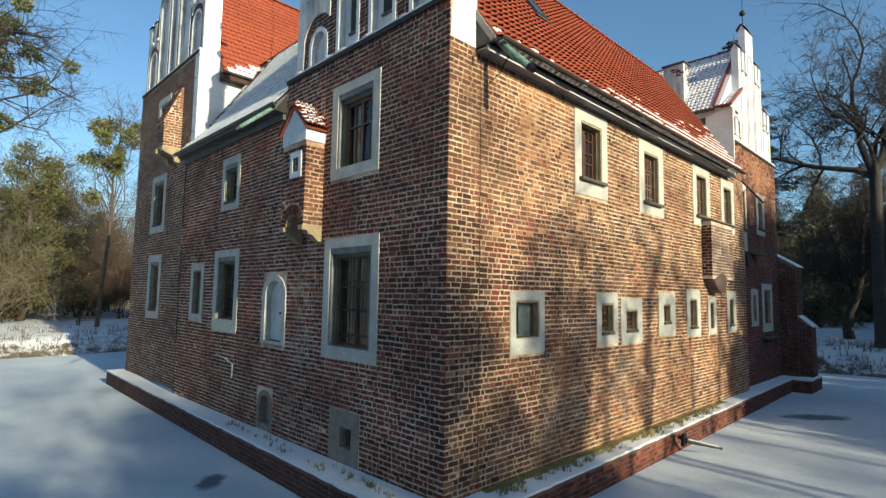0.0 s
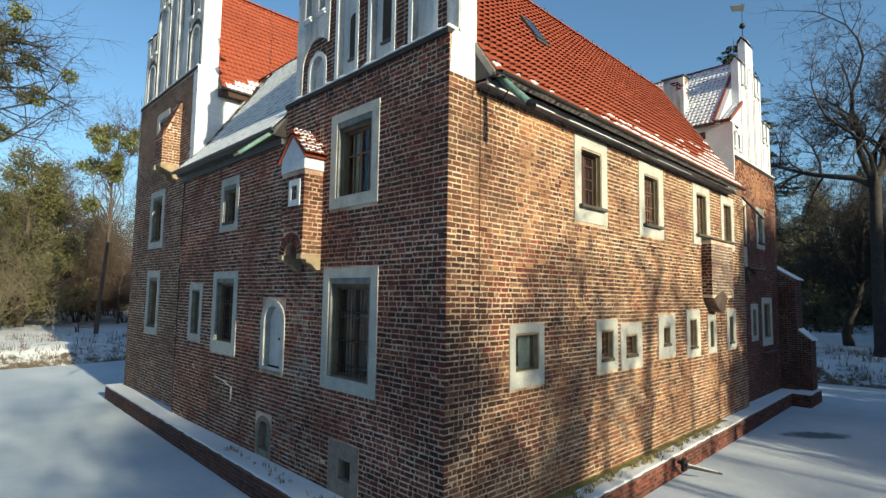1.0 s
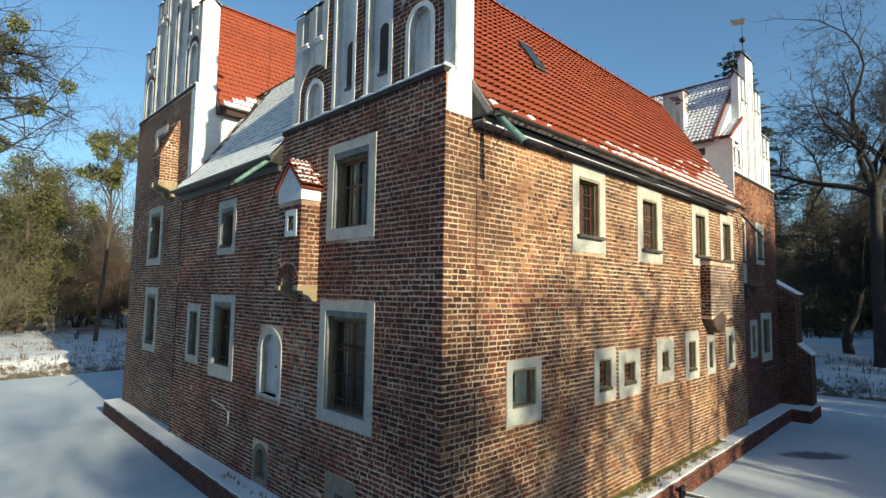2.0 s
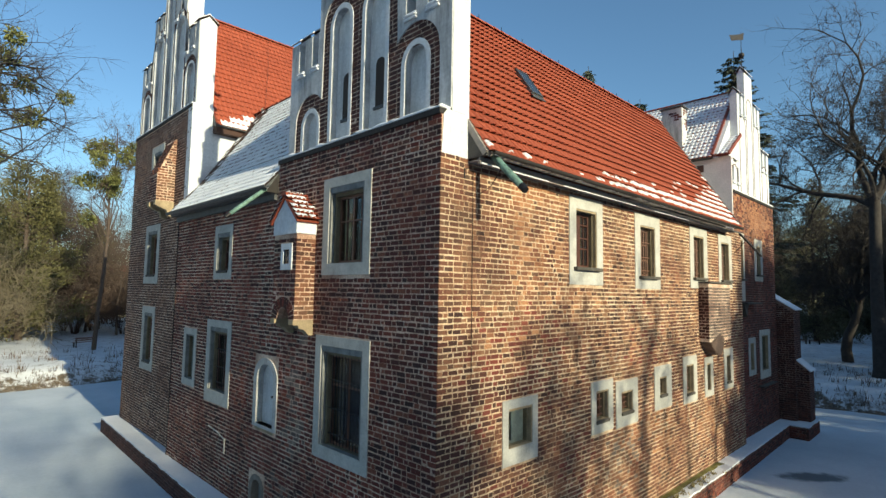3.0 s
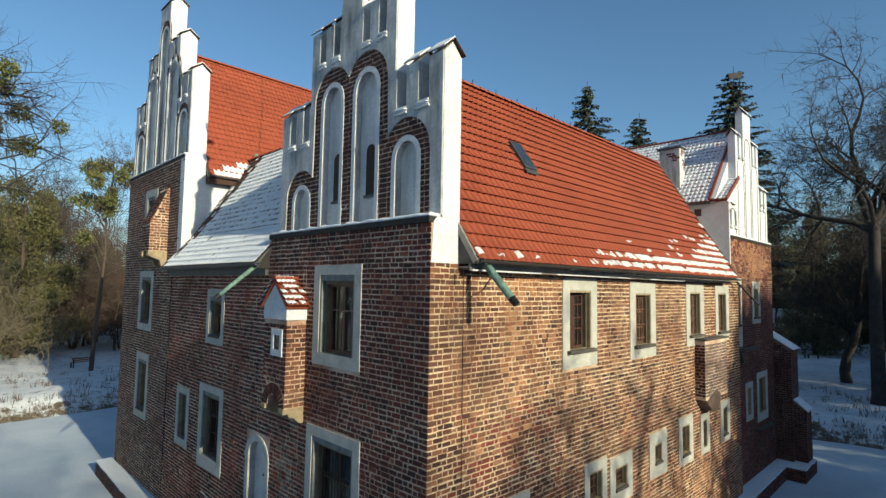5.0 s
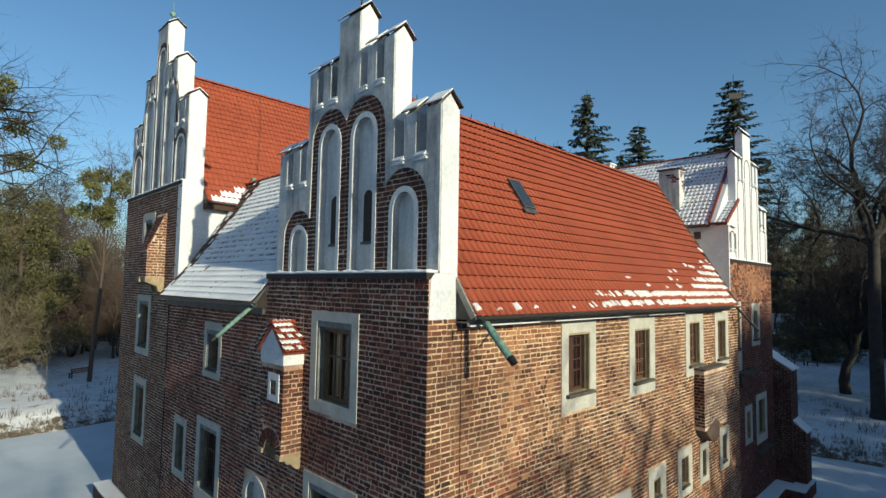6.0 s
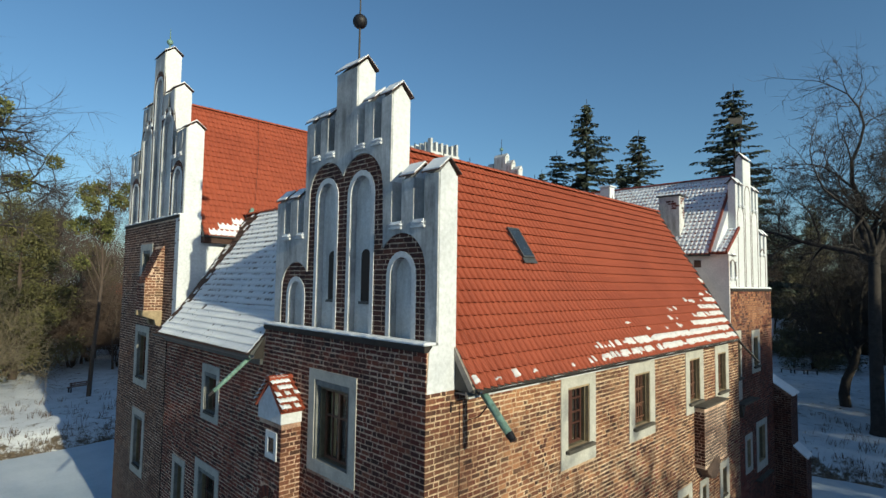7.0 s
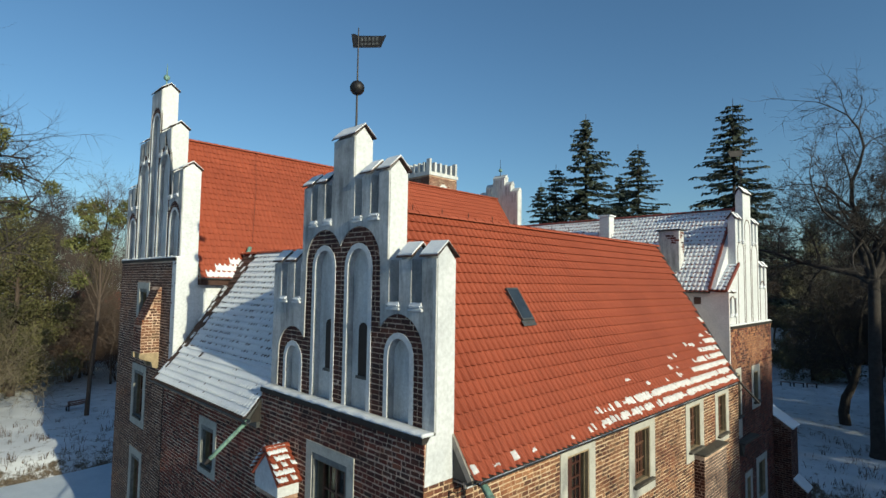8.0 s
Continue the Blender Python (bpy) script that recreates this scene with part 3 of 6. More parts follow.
# west side: the near gable house and the low middle part, then the far gable house
W_NEAR = [w for w in WEST_WINDOWS if w[1] < 13.5]
W_FAR = [w for w in WEST_WINDOWS if w[0] > 13.5]
S_NEAR = [w for w in SOUTH_WINDOWS if w[1] < 17.0]
S_FAR = [w for w in SOUTH_WINDOWS if w[0] > 17.0]
FAR0, FAR1 = 13.69, 20.87
WING0, WING1 = 17.41, 23.52
BLIND_DOOR = arch(5.94, 6.88, 2.02, 3.60, 0.42)
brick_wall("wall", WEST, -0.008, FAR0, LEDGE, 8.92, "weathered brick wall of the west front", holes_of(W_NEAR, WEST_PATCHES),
                       [opening_of(w) for w in W_NEAR] + [arch(5.92, 6.90, 2.0, 3.62, 0.43), rect(2.74, 3.22, -0.02, 0.44), arch(6.40, 7.00, -0.16, 0.60)], 21,
                       near=lambda u, z: u < 2.0 and 5.3 < z < 8.0,
                       outline=[(0.012, LEDGE), (FAR0, LEDGE), (FAR0, 8.2), (6.16, 8.2), (6.16, 8.92), (0.012, 8.92)],
                       keep=lambda u, z: z < 8.15 or u < 6.15,
                       stains=[(1.75, 0.95, 0.6, 0.5, "red", 0.95), (3.3, 1.3, 1.6, 0.7, "red", 0.5), (6.4, 1.2, 0.8, 1.0, "red", 0.7), (4.9, 3.0, 0.55, 1.9, "grey", 0.75), (5.2, 0.6, 1.2, 1.0, "grey", 0.35),
                               (8.5, 6.0, 4.0, 2.5, "red", 0.45), (10.5, 1.0, 3.0, 1.0, "dark", 0.4), (1.0, 8.2, 2.0, 0.8, "dark", 0.5), (0.4, 4.5, 0.7, 3.5, "dark", 0.45)])
brick_wall("wall", WEST_FAR, FAR0, FAR1, LEDGE, 12.44, "weathered brick wall below the far gable", holes_of(W_FAR), [opening_of(w) for w in W_FAR], 22, mat=brick_material("brown_weathered_brick", False, BROWN_BRICKS))
bm = bmesh.new()
tube(bm, [(-0.02, 13.62, 7.9), (-0.024, 13.60, 4.0), (-0.02, 13.63, LEDGE)], 0.014, 5)
part("lightning_wire", bm, IRON, castle, "thin dark lightning wire down the wall joint")
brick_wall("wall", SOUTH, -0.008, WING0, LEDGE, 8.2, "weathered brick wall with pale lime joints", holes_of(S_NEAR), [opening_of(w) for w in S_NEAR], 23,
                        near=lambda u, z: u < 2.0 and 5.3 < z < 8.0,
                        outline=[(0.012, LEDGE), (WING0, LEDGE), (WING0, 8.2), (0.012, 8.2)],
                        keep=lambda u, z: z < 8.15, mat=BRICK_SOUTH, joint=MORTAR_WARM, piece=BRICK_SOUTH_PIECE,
                        # The orange patch round (2.6, 6.4) paints in golden sunlight.
                        stains=[(13.2, 1.1, 1.3, 1.1, "orange", 0.9), (9.6, 1.5, 0.8, 0.9, "orange", 0.8), (4.6, 1.3, 0.8, 1.0, "red", 0.7), (2.2, 1.0, 0.8, 1.2, "red", 0.5), (2.6, 6.4, 3.0, 1.9, "orange", 0.5), (2.0, 4.4, 1.5, 0.8, "red", 0.5), (6.6, 6.4, 1.2, 1.4, "orange", 0.5),
                                # Dark bricks low at the corner mix soot with painted tree shade.
                                (7.0, 1.2, 1.5, 1.0, "grey", 0.4), (10.0, 4.8, 4.0, 1.5, "orange", 0.3), (3.5, 4.8, 0.8, 1.0, "dark", 0.5), (0.5, 2.0, 1.5, 3.0, "dark", 0.6), (2.4, 3.9, 2.2, 1.6, "red", 0.45), (1.0, 3.4, 1.6, 2.2, "dark", 0.4), (9.0, 4.3, 2.5, 1.2, "red", 0.35), (0.12, 5.5, 0.35, 3.5, "dark", 0.5), (3.2, 7.8, 2.4, 0.5, "orange", 0.9),
                                (15.5, 4.6, 1.0, 1.4, "dark", 0.5), (16.6, 1.8, 1.0, 2.5, "red", 0.6), (12.5, 4.6, 4.5, 2.6, "dark", 0.3), (6.5, 4.6, 2.6, 1.6, "dark", 0.35), (16.2, 6.8, 1.4, 2.0, "dark", 0.4)])
# Dark bricks hold soot and tree shade low down; orange on top paints sun.
brick_wall("wall", SOUTH_FAR, WING0, WING1, LEDGE, 10.0, "sooty brick wall of the farther wing with shade and sun in its colours", holes_of(S_FAR), [opening_of(w) for w in S_FAR], 24, joint=MORTAR_RED,
           stains=[(18.6, 1.2, 1.6, 2.2, "red", 0.9), (21.2, 3.0, 2.4, 2.4, "red", 0.5), (20.5, 9.0, 3.6, 1.7, "orange", 1.1), (18.4, 1.8, 2.0, 2.5, "red", 0.6), (20.0, 4.2, 3.0, 2.6, "dark", 0.75), (19.4, 7.0, 0.8, 2.6, "dark", 0.8), (21.6, 1.5, 2.0, 2.0, "dark", 0.6)])
for F, ws, group in ((WEST, W_NEAR, "windows of the west front"), (WEST_FAR, W_FAR, "windows of the west front"), (SOUTH, S_NEAR, "windows of the south front"), (SOUTH_FAR, S_FAR, "windows of the south front")):
    for w in ws:
        window(F, w, group)


def plain_wall(F, u0, u1, z0, z1, label, mat=None, thick=0.5, outline=None):
    bm = bmesh.new()
    prism(bm, F, outline or rect(u0, u1, z0, z1), 0.0, -thick)
    return part("wall", bm, mat or PINK, castle, label)


def back(y0):
    return lambda u, z, d=0.0: (u, y0 + d, z)


def east(x0):
    return lambda u, z, d=0.0: (x0 + d, u, z)


plain_wall(back(6.16), 3.1, WING0, LEDGE, 8.2, "plain courtyard wall")
plain_wall(east(5.9), 6.16, FAR0, LEDGE, 8.2, "plain courtyard wall")
plain_wall(right(FAR0), 0.90, 23.4, LEDGE, 11.77, "white lime-washed side wall of the far gable house", WHITE)
plain_wall(back(FAR1), 0.90, 23.4, LEDGE, 11.77, "plain outer wall")
plain_wall(left(17.31), 0.88, FAR0, LEDGE, 11.48, "pinkish plastered side wall of the farther wing", PINK)
plain_wall(left(17.31), 0.246, 0.88, 8.21, 11.48, "pinkish plaster return at the corner", PINK, 0.098)
plain_wall(east(WING1), 0.88, FAR0, LEDGE, 11.48, "plain outer wall")
plain_wall(east(23.41), 14.2, FAR1, LEDGE, 11.77, "plain outer wall")

# ---- roofs of the castle ----

def gabled_roof(name, axis, low, mid, e0, e1, z_low, z_high, label):
    """The boards under one slope: axis 'x' runs along x between e0 and e1, from low to mid across."""
    pts = [(e0, low, z_low), (e1, low, z_low), (e1, mid, z_high), (e0, mid, z_high)]
    if axis == "y":
        pts = [(b, a, c) for a, b, c in pts]
    return slab(name, pts, 0.12, GUTTER, castle, label)


EAVE_S, RIDGE_S, TOP_S = -0.50, 3.12, 13.42
# the roof's farther end runs askew: END_S at the eave, END_TOP at the ridge
END_S, END_TOP = 15.55, 17.05
main_roof = slab("roof", [(0.70, EAVE_S, 8.20), (END_S, EAVE_S, 8.20), (END_TOP, RIDGE_S, TOP_S), (0.70, RIDGE_S, TOP_S)], 0.12, EAVES, castle, "red clay tile roof with patches of snow")
gabled_roof("roof", "x", 6.7, RIDGE_S, 0.70, 17.3, 8.20, TOP_S, "red clay tile roof").data.materials[0] = TILE
up_s = Vector((0, RIDGE_S - EAVE_S, TOP_S - 8.20))


def south_snow(u, v):
    """Snow lies in streaks on the lowest courses and reaches higher up towards the farther end."""
    row = int(v / 0.305 + 0.01)
    if row > 8:
        return 0.0
    spot = noise.noise(Vector((u * 1.1, row * 0.9, 3.0))) + 0.6 * noise.noise(Vector((u * 3.6, row * 2.7, 8.0)))
    thin = (2.6, 3.8, 7.2, 8.5, 9.7, 11.0, 13.0, 14.0, 14.8)[row]
    full = (5.4, 6.2, 11.2, 12.7, 13.5, 14.1, 14.6, 14.9, 15.2)[row]
    if u > full - 0.5 * spot:
        return 0.97
    clump = 0.75 if 1 < row < 5 and 6.2 < u < 8.2 and spot > 0.30 else 0.0
    if u < thin:
        return max(clump, 0.16 + 0.5 * spot if row < 1 or row == 1 and u > 2.0 else 0.0)
    k = (u - thin) / (full - thin)
    return max(clump, min(0.79, 0.9 * (k + 0.2 if row < 2 else 0.55 * k - 0.04) + 0.75 * spot))


roof_tiles("tiles", (0.74, EAVE_S, 8.20), (1, 0, 0), up_s, 16.53, up_s.length, main_roof, TILE, snow=south_snow, ragged=True, step=0.031, amp=0.088,
           clip=lambda u, v: u < END_S - 0.80 + (END_TOP - END_S) * v / up_s.length,
           pieces=lambda u, v: u < 3.1 and v < 5.6)
# ridge tiles


def ridge(parent, p, q, mat=None, label="row of clay ridge tiles"):
    bm = bmesh.new()
    p, q = Vector(p), Vector(q)
    n = int((q - p).length / 0.36)
    side = (q - p).normalized().cross(Vector((0, 0, 1)))
    for k in range(n):
        rings = []
        for t, r in ((k / n, 0.125), ((k + 1.08) / n, 0.105)):
            c = p.lerp(q, min(t, 1))
            rings.append([bm.verts.new(c + side * r * math.cos(a) + Vector((0, 0, r * math.sin(a) * 0.85))) for a in [math.pi * i / 6 for i in range(7)]])
        for i in range(6):
            bm.faces.new((rings[0][i], rings[0][i + 1], rings[1][i + 1], rings[1][i]))
        bm.faces.new(rings[0])
    return part("ridge_tiles", bm, mat or TILE, parent, label)


ridge(main_roof, (0.7, RIDGE_S, TOP_S + 0.02), (17.2, RIDGE_S, TOP_S + 0.02))

# the low middle roof, under snow
EAVE_W, RIDGE_W, TOP_W = -0.38, 2.85, 12.72
KICK, KICK_Z = 0.62, 9.36
mid_roof = gabled_roof("roof", "y", KICK, RIDGE_W, 6.18, 13.66, KICK_Z, TOP_W, "steep tiled roof under thin snow")
gabled_roof("roof", "y", EAVE_W, KICK, 6.18, 13.66, 8.22, KICK_Z, "flared foot of the steep tiled roof")
gabled_roof("roof", "y", 6.3, RIDGE_W, 6.18, 13.66, 8.22, TOP_W, "steep tiled courtyard roof").data.materials[0] = TILE
up_w, up_k = Vector((RIDGE_W - KICK, 0, TOP_W - KICK_Z)), Vector((KICK - EAVE_W, 0, KICK_Z - 8.22))
roof_tiles("tiles", (KICK, 6.2, KICK_Z), (0, 1, 0), up_w, 7.42, up_w.length, mid_roof, TILE_DARK,
           snow=lambda u, v: 0.999 if u < 6.62 - 0.10 * v + 0.12 * noise.noise(Vector((v * 3, 0, 2))) else 0.12, pitch=(0.165, 0.225), seed=8, step=0.036, amp=0.027)
roof_tiles("tiles", (EAVE_W, 6.2, 8.22), (0, 1, 0), up_k, 7.42, up_k.length, mid_roof, TILE_DARK,
           snow=lambda u, v: 0.999 if u < 7.0 - 0.20 * v else 0.12, pitch=(0.165, 0.225), seed=14, step=0.030, amp=0.025)
# the near-black colour paints the shade over this eave end
bm = bmesh.new()
prism(bm, right(6.15), [(-0.34, 8.10), (0.0, 8.08), (0.0, 8.62)], 0.0, -0.03)
part("eave_end", bm, BLACK_BROWN, castle, "small boarded end of the eave, coloured dark as in shade")
ridge(mid_roof, (RIDGE_W, 6.2, TOP_W), (RIDGE_W, 14.1, TOP_W))

# the far house's roof
EAVE_F, RIDGE_F, TOP_F = 13.33, 17.28, 17.76
far_roof = gabled_roof("roof", "x", EAVE_F, RIDGE_F, 1.01, 23.1, 11.75, TOP_F, "tall red clay tile roof")
gabled_roof("roof", "x", 21.2, RIDGE_F, 1.01, 23.1, 11.75, TOP_F, "tall red clay tile roof").data.materials[0] = TILE
up_f = Vector((0, RIDGE_F - EAVE_F, TOP_F - 11.75))
roof_tiles("tiles", (1.03, EAVE_F, 11.75), (1, 0, 0), up_f, 22.0, up_f.length, far_roof, TILE,
           snow=lambda u, v: 0.95 if v < 1.19 and (0.15, 0.55, 1.1, 1.75)[int(v / 0.305 + 0.01)] < u < 2.35 else 0, seed=9, step=0.034, amp=0.05)
bm = bmesh.new()
tube(bm, [(4.73, 17.13, 17.86), (4.16, 15.77, 15.76), (3.33, 14.16, 13.25)], 0.007, 4)
part("lightning_wire", bm, IRON, far_roof, "thin dark wire lying on the tiles")
ridge(far_roof, (1.0, RIDGE_F, TOP_F + 0.02), (23.1, RIDGE_F, TOP_F + 0.02))

# the farther wing's roof, under snow
EAVE_E, RIDGE_E, TOP_E = 17.0, 20.46, 15.26
east_roof = gabled_roof("roof", "y", EAVE_E, RIDGE_E, 0.90, 14.3, 11.48, TOP_E, "old tiled roof under thin snow")
gabled_roof("roof", "y", 23.93, RIDGE_E, 0.90, 14.3, 11.48, TOP_E, "old tiled roof").data.materials[0] = TILE
up_e = Vector((RIDGE_E - EAVE_E, 0, TOP_E - 11.48))
roof_tiles("tiles", (EAVE_E, 0.92, 11.48), (0, 1, 0), up_e, 13.3, up_e.length, east_roof, TILE_OLD, snow=lambda u, v: 0.99, pitch=(0.19, 0.26), seed=10, step=0.034, amp=0.034)
slab("verge", [(EAVE_E - 0.05, 0.85, 11.58), (EAVE_E - 0.05, 0.95, 11.58), (RIDGE_E, 0.95, TOP_E + 0.17), (RIDGE_E, 0.85, TOP_E + 0.17)], 0.16, TILE_OLD, east_roof, "dark red verge tiles")
ridge(east_roof, (RIDGE_E, 0.87, TOP_E + 0.02), (RIDGE_E, 14.3, TOP_E + 0.02), TILE_OLD)

# ---- stepped gables ----


def saddle(bm, F, u0, u1, z, d0, d1, rise, over=0.05):
    """A small saddle cap whose ridge runs along the gable."""
    dm = (d0 + d1) / 2
    a, b = (u0 - over, u1 + over)
    prof = [(d0 + over, z), (d0 + over, z + 0.05), (dm, z + rise + 0.05), (d1 - over, z + 0.05), (d1 - over, z)]
    ends = [[bm.verts.new(F(u, zz, d)) for d, zz in prof] for u in (a, b)]
    bm.faces.new(ends[0])
    bm.faces.new(ends[1][::-1])
    for i in range(len(prof)):
        j = (i + 1) % len(prof)
        bm.faces.new((ends[0][i], ends[1][i], ends[1][j], ends[0][j]))


def lid(bm, F, u0, u1, z, d0, d1, rise, thick):
    """A thin saddle-shaped cover whose ridge runs along the gable."""
    dm = (d0 + d1) / 2
    prof = [(d0, z), (dm, z + rise), (d1, z), (d1, z + thick), (dm, z + rise + thick), (d0, z + thick)]
    ends = [[bm.verts.new(F(u, zz, d)) for d, zz in prof] for u in (u0, u1)]
    bm.faces.new(ends[0])
    bm.faces.new(ends[1][::-1])
    for i in range(6):
        j = (i + 1) % 6
        bm.faces.new((ends[0][i], ends[1][i], ends[1][j], ends[0][j]))
    bmesh.ops.recalc_face_normals(bm, faces=bm.faces)


def way_off(k):
    return Vector((rnd.uniform(-k, k), rnd.uniform(-k, k), rnd.uniform(-k, k)))


def stepped_gable(F, base, steps, niches, thick, label, bricked, face, white_sides, niche_mat=NICHE, frame_w=0.12, seed=40, field=0.0, frame_mat=None, lines=False):
    """steps: (u0, u1, top) from one end to the other; niches: (u0, u1, top). F's plane is the gable's face."""
    peak = max(s[2] for s in steps)
    middle = next(k for k, s in enumerate(steps) if s[2] == peak)
    outline, solid, slots, piers = [(steps[0][0], base)], [(steps[0][0], base)], [], []
    holes = [] if lines else [arch(a, b, base + 0.03, t, (b - a) * 0.55) for a, b, t in niches]
    for k, (u0, u1, top) in enumerate(steps):
        w = u1 - u0
        solid += [(u0, top), (u1, top)]
        outline.append((u0, top))
        if k == middle:
            piers.append((u0, u1, top))
        else:
            at_u = (lambda q: u0 + w * q) if k < middle else (lambda q: u1 - w * q)
            cuts = sorted([sorted((at_u(0.27), at_u(0.49))), sorted((at_u(0.74), at_u(0.96)))])
            piers += [(*sorted((at_u(0.0), at_u(0.27))), top), (*sorted((at_u(0.49), at_u(0.74))), top)]
            for a, b in cuts:
                outline += [(a, top), (a, top - 0.95), (b, top - 0.95), (b, top)]
                slots.append((a, b, top - 0.95, top))
        outline.append((u1, top))
    outline.append((steps[-1][1], base))
    solid.append((steps[-1][1], base))
    front = 0.28 if thick > 0.4 else 0.16
    bm = bmesh.new()
    prism(bm, F, outline, 0.0, -front, holes)
    gable = part("gable", bm, face, castle, label)
    if field:
        # the plaster coat stands proud of the bare brick field round the niches
        lo, hi = min(a for a, b, t in niches) - field, max(b for a, b, t in niches) + field
        def crest(u):
            best = base
            for a, b, t in niches:
                c, w = (a + b) / 2, (b - a) / 2 + field
                if abs(u - c) <= w:
                    best = max(best, t + field * 1.2 - (w * 1.05) * (1 - math.sqrt(max(0.0, 1 - ((u - c) / w) ** 2))))
            return best
        curve = [(lo + (hi - lo) * k / 140, crest(lo + (hi - lo) * k / 140)) for k in range(141)]
        bm = bmesh.new()
        prism(bm, F, outline + [(hi, base)] + curve[::-1] + [(lo, base)], 0.0005, 0.032)
        part("plaster_coat", bm, face, gable, "weathered grey plaster round the brick fields")
    bm = bmesh.new()
    prism(bm, F, solid, -front - 0.001, -thick)
    part("gable_core", bm, niche_mat, gable)
    # white returns on the side of each step
    last = base
    for u0, u1, top in steps:
        if top > last:
            bm = bmesh.new()
            block(bm, F, u0 - 0.012, u0 - 0.002, last, top, -0.004, -thick - 0.004)
            part("side_plaster", bm, white_sides, gable, "bright white plaster on the side of a step")
        last = top
    for a, b, t in niches:
        bm = bmesh.new()
        prism(bm, F, arch(a - frame_w, b + frame_w, base, t + frame_w, (b - a) * 0.55 + frame_w), 0.012 if lines else 0.02, -0.01, [arch(a, b, base + 0.03, t, (b - a) * 0.55)])
        part("niche_frame", bm, frame_mat or WHITE, gable)
        if not lines:
            bm = bmesh.new()
            prism(bm, F, arch(a - 0.015, b + 0.015, base + 0.02, t + 0.015, (b - a) * 0.55 + 0.015), -0.16, -0.2)
            part("niche_back", bm, niche_mat, gable)
    for a, b, c, d in slots:
        bm = bmesh.new()
        block(bm, F, a - 0.04, b + 0.04, c - 0.05, c, 0.08, -0.14)
        soften(bm, 0.01)
        part("slot_sill", bm, WHITE, gable)
        bm = bmesh.new()
        block(bm, F, a - 0.035, b + 0.035, c + 0.001, c + 0.105, 0.095, -0.13)
        soften(bm, 0.04, 2)
        for v in bm.verts:
            v.co += way_off(0.018)
        part("sill_snow", bm, SNOW, gable, "snow on the little sill")
    # saddle caps on the piers
    for a, b, top in piers:
        bm = bmesh.new()
        saddle(bm, F, a + 0.005, b - 0.005, top - 0.02, -0.02, -thick + 0.02, 0.22, 0.0)
        bmesh.ops.recalc_face_normals(bm, faces=bm.faces)
        cap = part("cap", bm, WHITE, gable)
        bm = bmesh.new()
        lid(bm, F, a - 0.06, b + 0.05, top + 0.03, 0.075, -thick - 0.075, 0.27, 0.024)
        part("cap_cover", bm, COPING, cap, "thin dark tile coping")
        bm = bmesh.new()
        lid(bm, F, a - 0.045, b + 0.04, top + 0.058, 0.05, -thick - 0.045, 0.255, 0.04)
        for v in bm.verts:
            v.co.z += rnd.uniform(-0.008, 0.014)
        part("cap_snow", bm, SNOW, cap, "snow on the coping")
    if bricked:
        rows = lay_bricks(steps[0][0] + 0.05, steps[-1][1] - 0.05, base + 0.03, peak, (), lambda u, z: bricked(u, z), seed, True)
        bricks_mesh("brickwork", rows, F, STAINED["dark"], gable, seed=seed)
        bm = bmesh.new()
        prism(bm, F, [(lo - 0.02, base)] + [(u, z + 0.02) for u, z in curve] + [(hi + 0.02, base)], 0.0002, 0.0004, [arch(a - 0.03, b + 0.03, base + 0.01, t + 0.03, (b - a) * 0.55 + 0.03) for a, b, t in niches])
        part("joints", bm, MORTAR, gable)
    return gable


def band(niches, base, width, frame_w=0.12):
    """A test for the bare brick that surrounds each niche."""
    outer = [arch(a - width, b + width, base, t + width * 1.25, (b - a) * 0.55 + width * 1.1) for a, b, t in niches]
    inner = [arch(a - 0.02, b + 0.02, base - 0.2, t + 0.03, (b - a) * 0.55 + 0.02) for a, b, t in niches]
    return lambda u, z: any(inside(o, u, z) for o in outer) and not any(inside(i, u, z) for i in inner)


MAIN_NICHES = [(0.72, 1.38, 10.60), (2.06, 2.82, 12.42), (3.42, 4.16, 12.42), (4.78, 5.44, 10.10)]
MAIN_STEPS = [(0.0, 1.42, 12.15), (1.42, 2.66, 13.98), (2.66, 3.46, 14.92), (3.46, 4.74, 13.98), (4.74, 6.14, 12.15)]
GABLE_W = left(0.27)
main_gable = stepped_gable(GABLE_W, 8.97, MAIN_STEPS, MAIN_NICHES, 0.46, "stepped gable with tall plastered niches framed in bare brick", band(MAIN_NICHES, 8.97, 0.48), PLASTER, WHITE, field=0.40)
FAR_NICHES = [(14.11, 14.99, 14.35), (15.41, 16.5, 16.74), (16.87, 17.7, 18.61), (18.06, 19.15, 16.74), (19.57, 20.45, 14.35)]
FAR_STEPS = [(13.71, 15.25, 15.8), (15.25, 16.66, 17.68), (16.66, 17.91, 19.6), (17.91, 19.31, 17.68), (19.31, 20.85, 15.8)]
stepped_gable(left(0.385), 12.48, FAR_STEPS, FAR_NICHES, 0.62, "tall stepped gable with plastered niches framed in bare brick", band(FAR_NICHES, 12.48, 0.34), PLASTER, WHITE, seed=41, field=0.27, frame_w=0.10)
EAST_NICHES = [(17.77, 18.6, 11.25), (19.02, 19.84, 13.71), (20.1, 20.83, 14.74), (21.09, 21.91, 13.71), (22.33, 23.16, 11.95)]
EAST_STEPS = [(17.43, 18.76, 11.40), (18.76, 19.89, 14.64), (19.89, 21.03, 15.93), (21.03, 22.17, 14.64), (22.17, 23.5, 12.62)]
